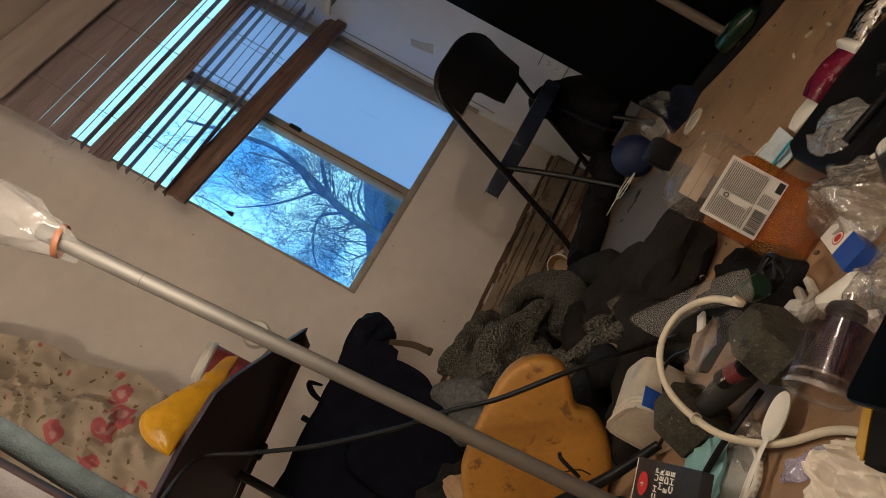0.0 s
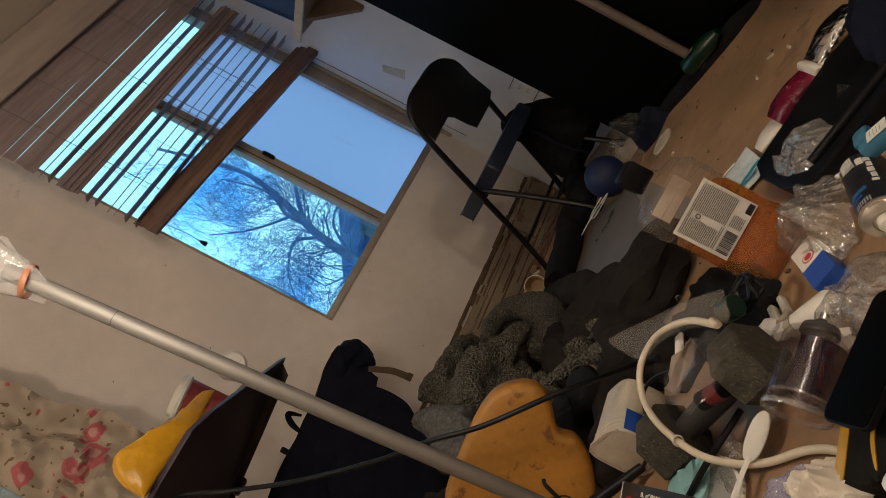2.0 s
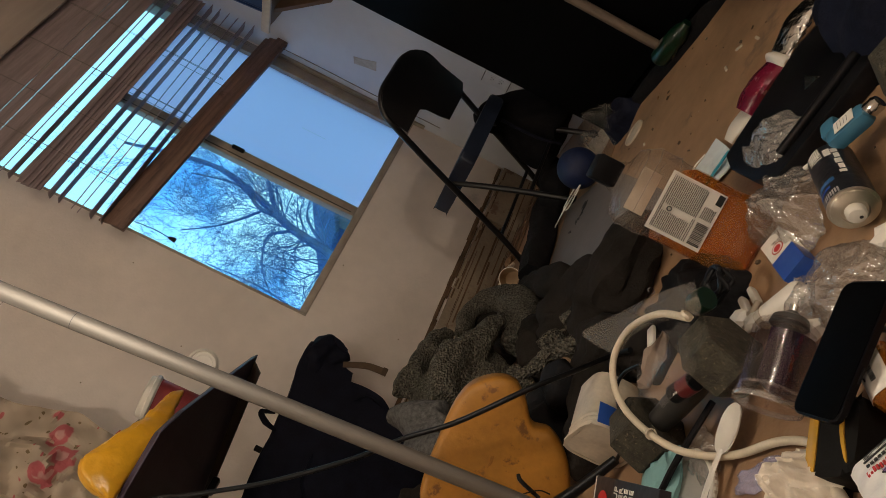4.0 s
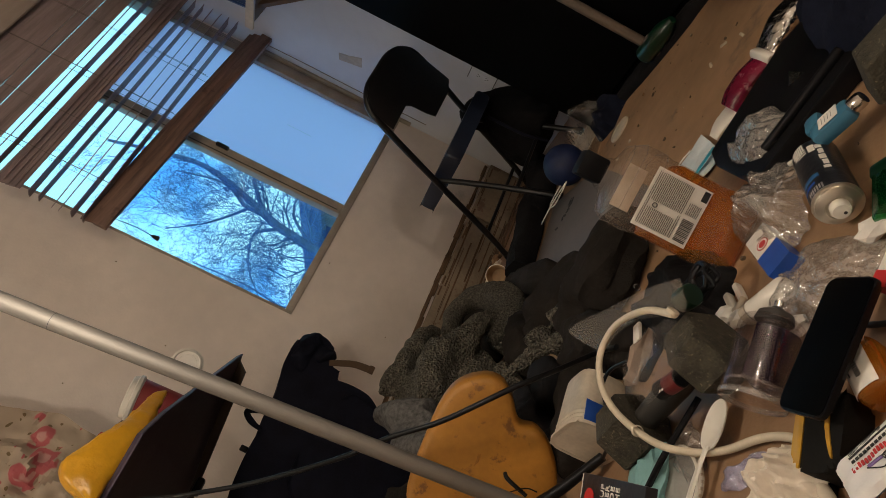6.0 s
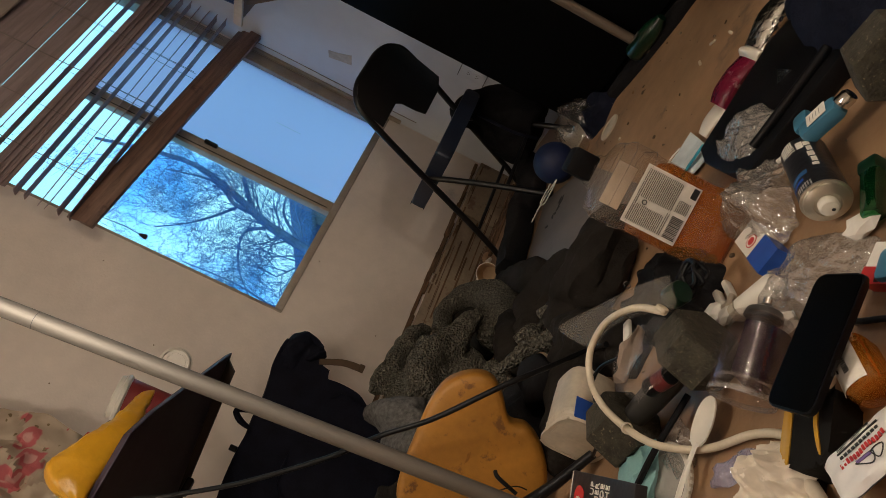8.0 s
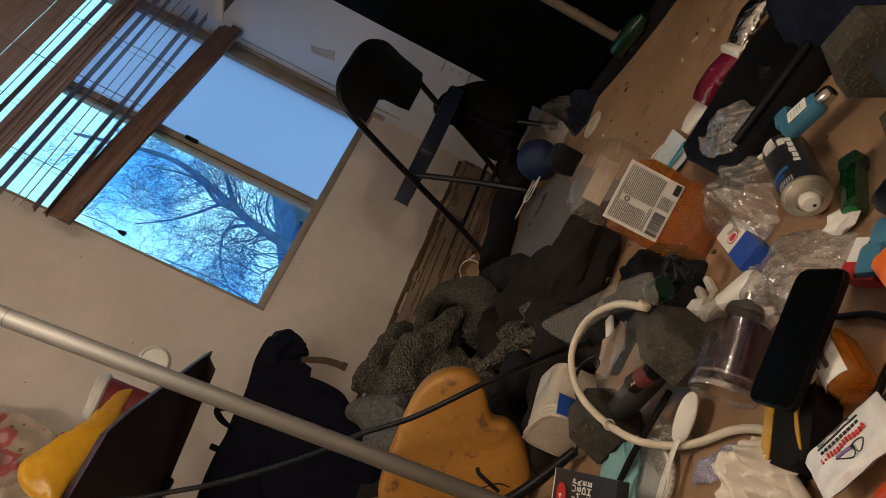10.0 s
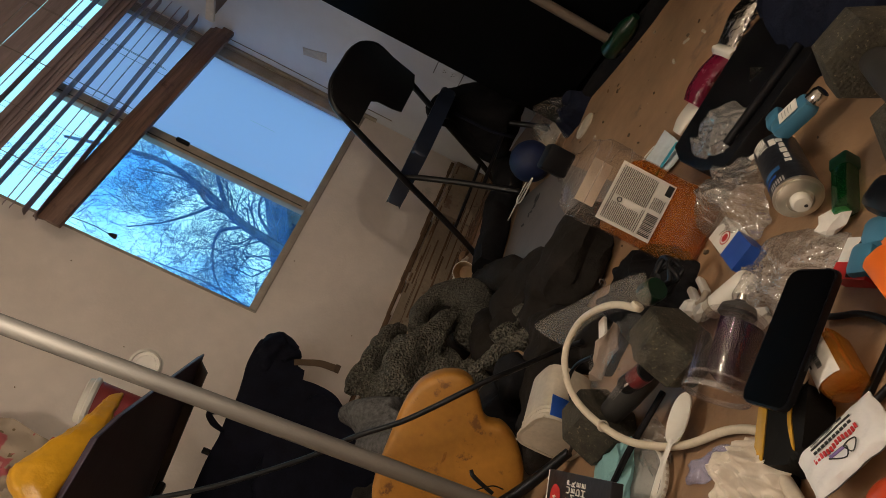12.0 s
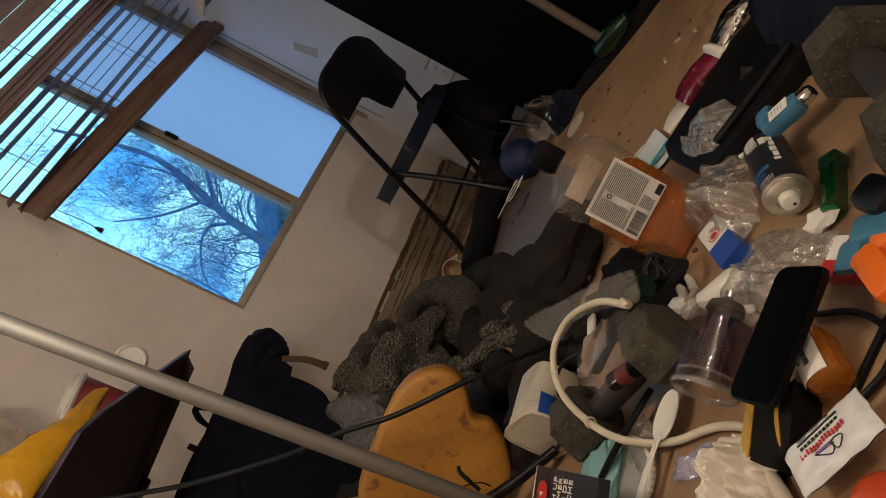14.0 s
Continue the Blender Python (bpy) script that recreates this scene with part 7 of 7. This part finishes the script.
def chip_bag():
    a, b = Vector((0.928, 0.710, 0.030)), Vector((1.049, 0.543, 0.030))
    m, d = lying(a[:2], b[:2], 0.0)
    g = thing("snack_bag", "shiny magenta snack bag with white band and foil end", "snack bag", m)

    def pillow(x0, x1, w0, w1, h, mt, nm, lab=""):
        bm = bmesh.new()
        n, k = 12, 18
        rows = []
        for i in range(n + 1):
            u = i / n
            x = x0 + (x1 - x0) * u
            ww = (w0 + (w1 - w0) * u) / 2
            hh = h * (0.75 + 0.25 * math.sin(math.pi * u))
            ring = []
            for j in range(k):
                t = 2 * math.pi * j / k
                wob = 1 + 0.10 * noise.noise(Vector((x * 40, math.cos(t) * 1.5, math.sin(t) * 1.5)))
                ring.append(bm.verts.new((x, ww * math.cos(t) * wob, max(0.001, hh + hh * math.sin(t) * wob))))
            rows.append(ring)
        for p_, q_ in zip(rows, rows[1:]):
            for j in range(k):
                bm.faces.new((p_[j], p_[(j + 1) % k], q_[(j + 1) % k], q_[j]))
        bm.faces.new(rows[0][::-1])
        bm.faces.new(rows[-1])
        return part(nm, bm, mt, g, lab)

    h = d / 2
    pillow(-h - 0.02, -h + 0.035, 0.035, 0.062, 0.010, M_WHITEPL, "white_end")
    pillow(-h + 0.035, h * 0.18, 0.062, 0.068, 0.018, M_MAGENTA, "magenta_body")
    pillow(h * 0.18, h * 0.36, 0.068, 0.070, 0.018, M_WHITEPL, "white_band")
    pillow(h * 0.36, h + 0.03, 0.070, 0.07, 0.020, M_FOIL, "foil_end")


chip_bag()
mk = thing("face_mask", "pale blue and white disposable mask on the floor", "mask", pose(*(0.887, 0.759), 0, 0, 0, 35))
part("cloth", sheet(0.13, 0.07, 7, amp=0.008, scale=22), mat("mask_cloth", (0.60, 0.66, 0.68), rough=0.85, bump=0.3, bscale=200), mk)
part("blue_fold", sheet(0.012, 0.068, 9, amp=0.004, scale=30, n=8), mat("mask_blue", (0.03, 0.30, 0.42), rough=0.8), mk, "teal blue fold", at=pose(-0.045, 0, 0.012))
part("ear_loop", tube(bmesh.new(), [(0.02, 0.03, 0.014), (0.05, 0.055, 0.012), (0.075, 0.03, 0.01), (0.06, 0.0, 0.012)], 0.0016, seg=6), M_PAPER, mk)
cord = [(0.412, 0.455, 0.006), (0.391, 0.407, 0.006), (0.381, 0.377, 0.006), (0.362, 0.352, 0.006), (0.338, 0.338, 0.006), (0.314, 0.344, 0.006), (0.296, 0.365, 0.006), (0.274, 0.397, 0.006)]
solid("rubber_cable", tube(bmesh.new(), cord, 0.0032, seg=10), M_BLACKPL, "black rubber cord curving over the floor", "cord")
solid("black_strip", boxes(((0, 0, 0.003), (0.14, 0.006, 0.006)), bevel=0.0015), M_BLACKPL, "black plastic strip on the floor", "strip", lying((0.305, 0.376), (0.368, 0.337), 0.0)[0])

# a wall shelf with a blue bin beside the window
sb = thing("wall_shelf", "cream-edged brown wooden wall shelf by the window", "shelf")
part("board", boxes(((1.945, 1.66, 1.352), (0.266, 0.70, 0.018)), bevel=0.002), mat("brown_shelf", (0.17, 0.10, 0.06), rough=0.6), sb)
part("edge_strip", boxes(((1.806, 1.66, 1.346), (0.014, 0.71, 0.036)), bevel=0.003), mat("cream_paint", (0.52, 0.46, 0.37), rough=0.6), sb, "cream painted edge strip")
part("bracket", prism(bmesh.new(), [(0.0, 0.0), (0.22, 0.0), (0.20, -0.02), (0.02, -0.16), (0.0, -0.16)], -0.010, 0.010, pose(XW - 0.001, 1.94, 1.342, 0, 0, 180) @ pose(0, 0, 0, 90, 0, 0)), mat("brown_bracket", (0.20, 0.12, 0.07), rough=0.6), sb)
bn = thing("storage_bin", "dark blue plastic storage bin on the shelf", "bin", pose(1.945, 1.68, 1.3625))
bm = bmesh.new()
rows = []
for z, s in ((0.0, 0.90), (0.008, 0.93), (0.29, 1.0), (0.29, 1.06), (0.31, 1.06), (0.31, 0.98), (0.012, 0.90)):
    ring = []
    for x, y in round_outline([(0.115, 0.26), (-0.115, 0.26), (-0.125, 0.24), (-0.125, -0.24), (-0.115, -0.26), (0.115, -0.26), (0.125, -0.24), (0.125, 0.24)], 3):
        ring.append(bm.verts.new((x * s, y * s, z)))
    rows.append(ring)
for p_, q_ in zip(rows, rows[1:]):
    for k in range(len(p_)):
        bm.faces.new((p_[k], p_[(k + 1) % len(p_)], q_[(k + 1) % len(p_)], q_[k]))
bm.faces.new(rows[0][::-1])
bm.faces.new(rows[-1])
part("tub", bm, M_DKBLUE, bn)

# litter too small to count
bm = bmesh.new()
rl = random.Random(21)
for k in range(190):
    x, y = rl.uniform(0.25, 1.55), rl.uniform(0.25, 1.5)
    s = rl.choice((0.0015, 0.002, 0.003, 0.005))
    box(bm, (x, y, s * 0.35), (s * rl.uniform(1, 3), s, s * 0.7), Matrix.Translation((x, y, 0)) @ pose(0, 0, 0, 0, 0, rl.uniform(0, 180)) @ Matrix.Translation((-x, -y, 0)))
lit = solid("crumbs", bm, mat("crumbs", (0.10, 0.07, 0.045), rough=0.9, vary=0.5, scale=3, spots=(0.6, 0.52, 0.4), spot_scale=6, spot_at=0.55), "dark and pale crumbs scattered over the floor", "litter", kind="stuff", smooth=False)
for k, (x, y, a) in enumerate(((*(1.205, 0.797), 20), (*(1.576, 1.141), 60), (*(1.670, 1.226), 40), (*(1.703, 1.035), 50), (*(1.194, 0.700), 30), (*(1.234, 0.761), 70), (*(1.445, 1.131), 10), (*(1.266, 1.138), 10))):
    solid("chip_of_wood", boxes(((0, 0, 0.002), (0.020 if k < 6 else 0.010, 0.006, 0.004)), bevel=0.001), M_OFFWHITE if k != 6 else M_CARD, "pale splinter of wood on the floor", "splinter", pose(x, y, 0, 0, 0, a), group="splinters on the floor")
for k, (x, z) in enumerate((((0.827, 2.428, 1.350)[0], (0.827, 2.428, 1.350)[2]), ((1.213, 2.428, 0.642)[0], (1.213, 2.428, 0.642)[2]), (1.02, 0.30), (0.62, 1.02), (0.36, 1.24))):
    solid("wall_nail", lathe(bmesh.new(), [(0.0022, 0), (0.0022, 0.002), (0.0008, 0.004)], 8, pose(0, 0, 0, 90, 0, 0)), M_ROT, "small dark nail in the wall", "nail", pose(x, YW, z), group="nails in the wall")
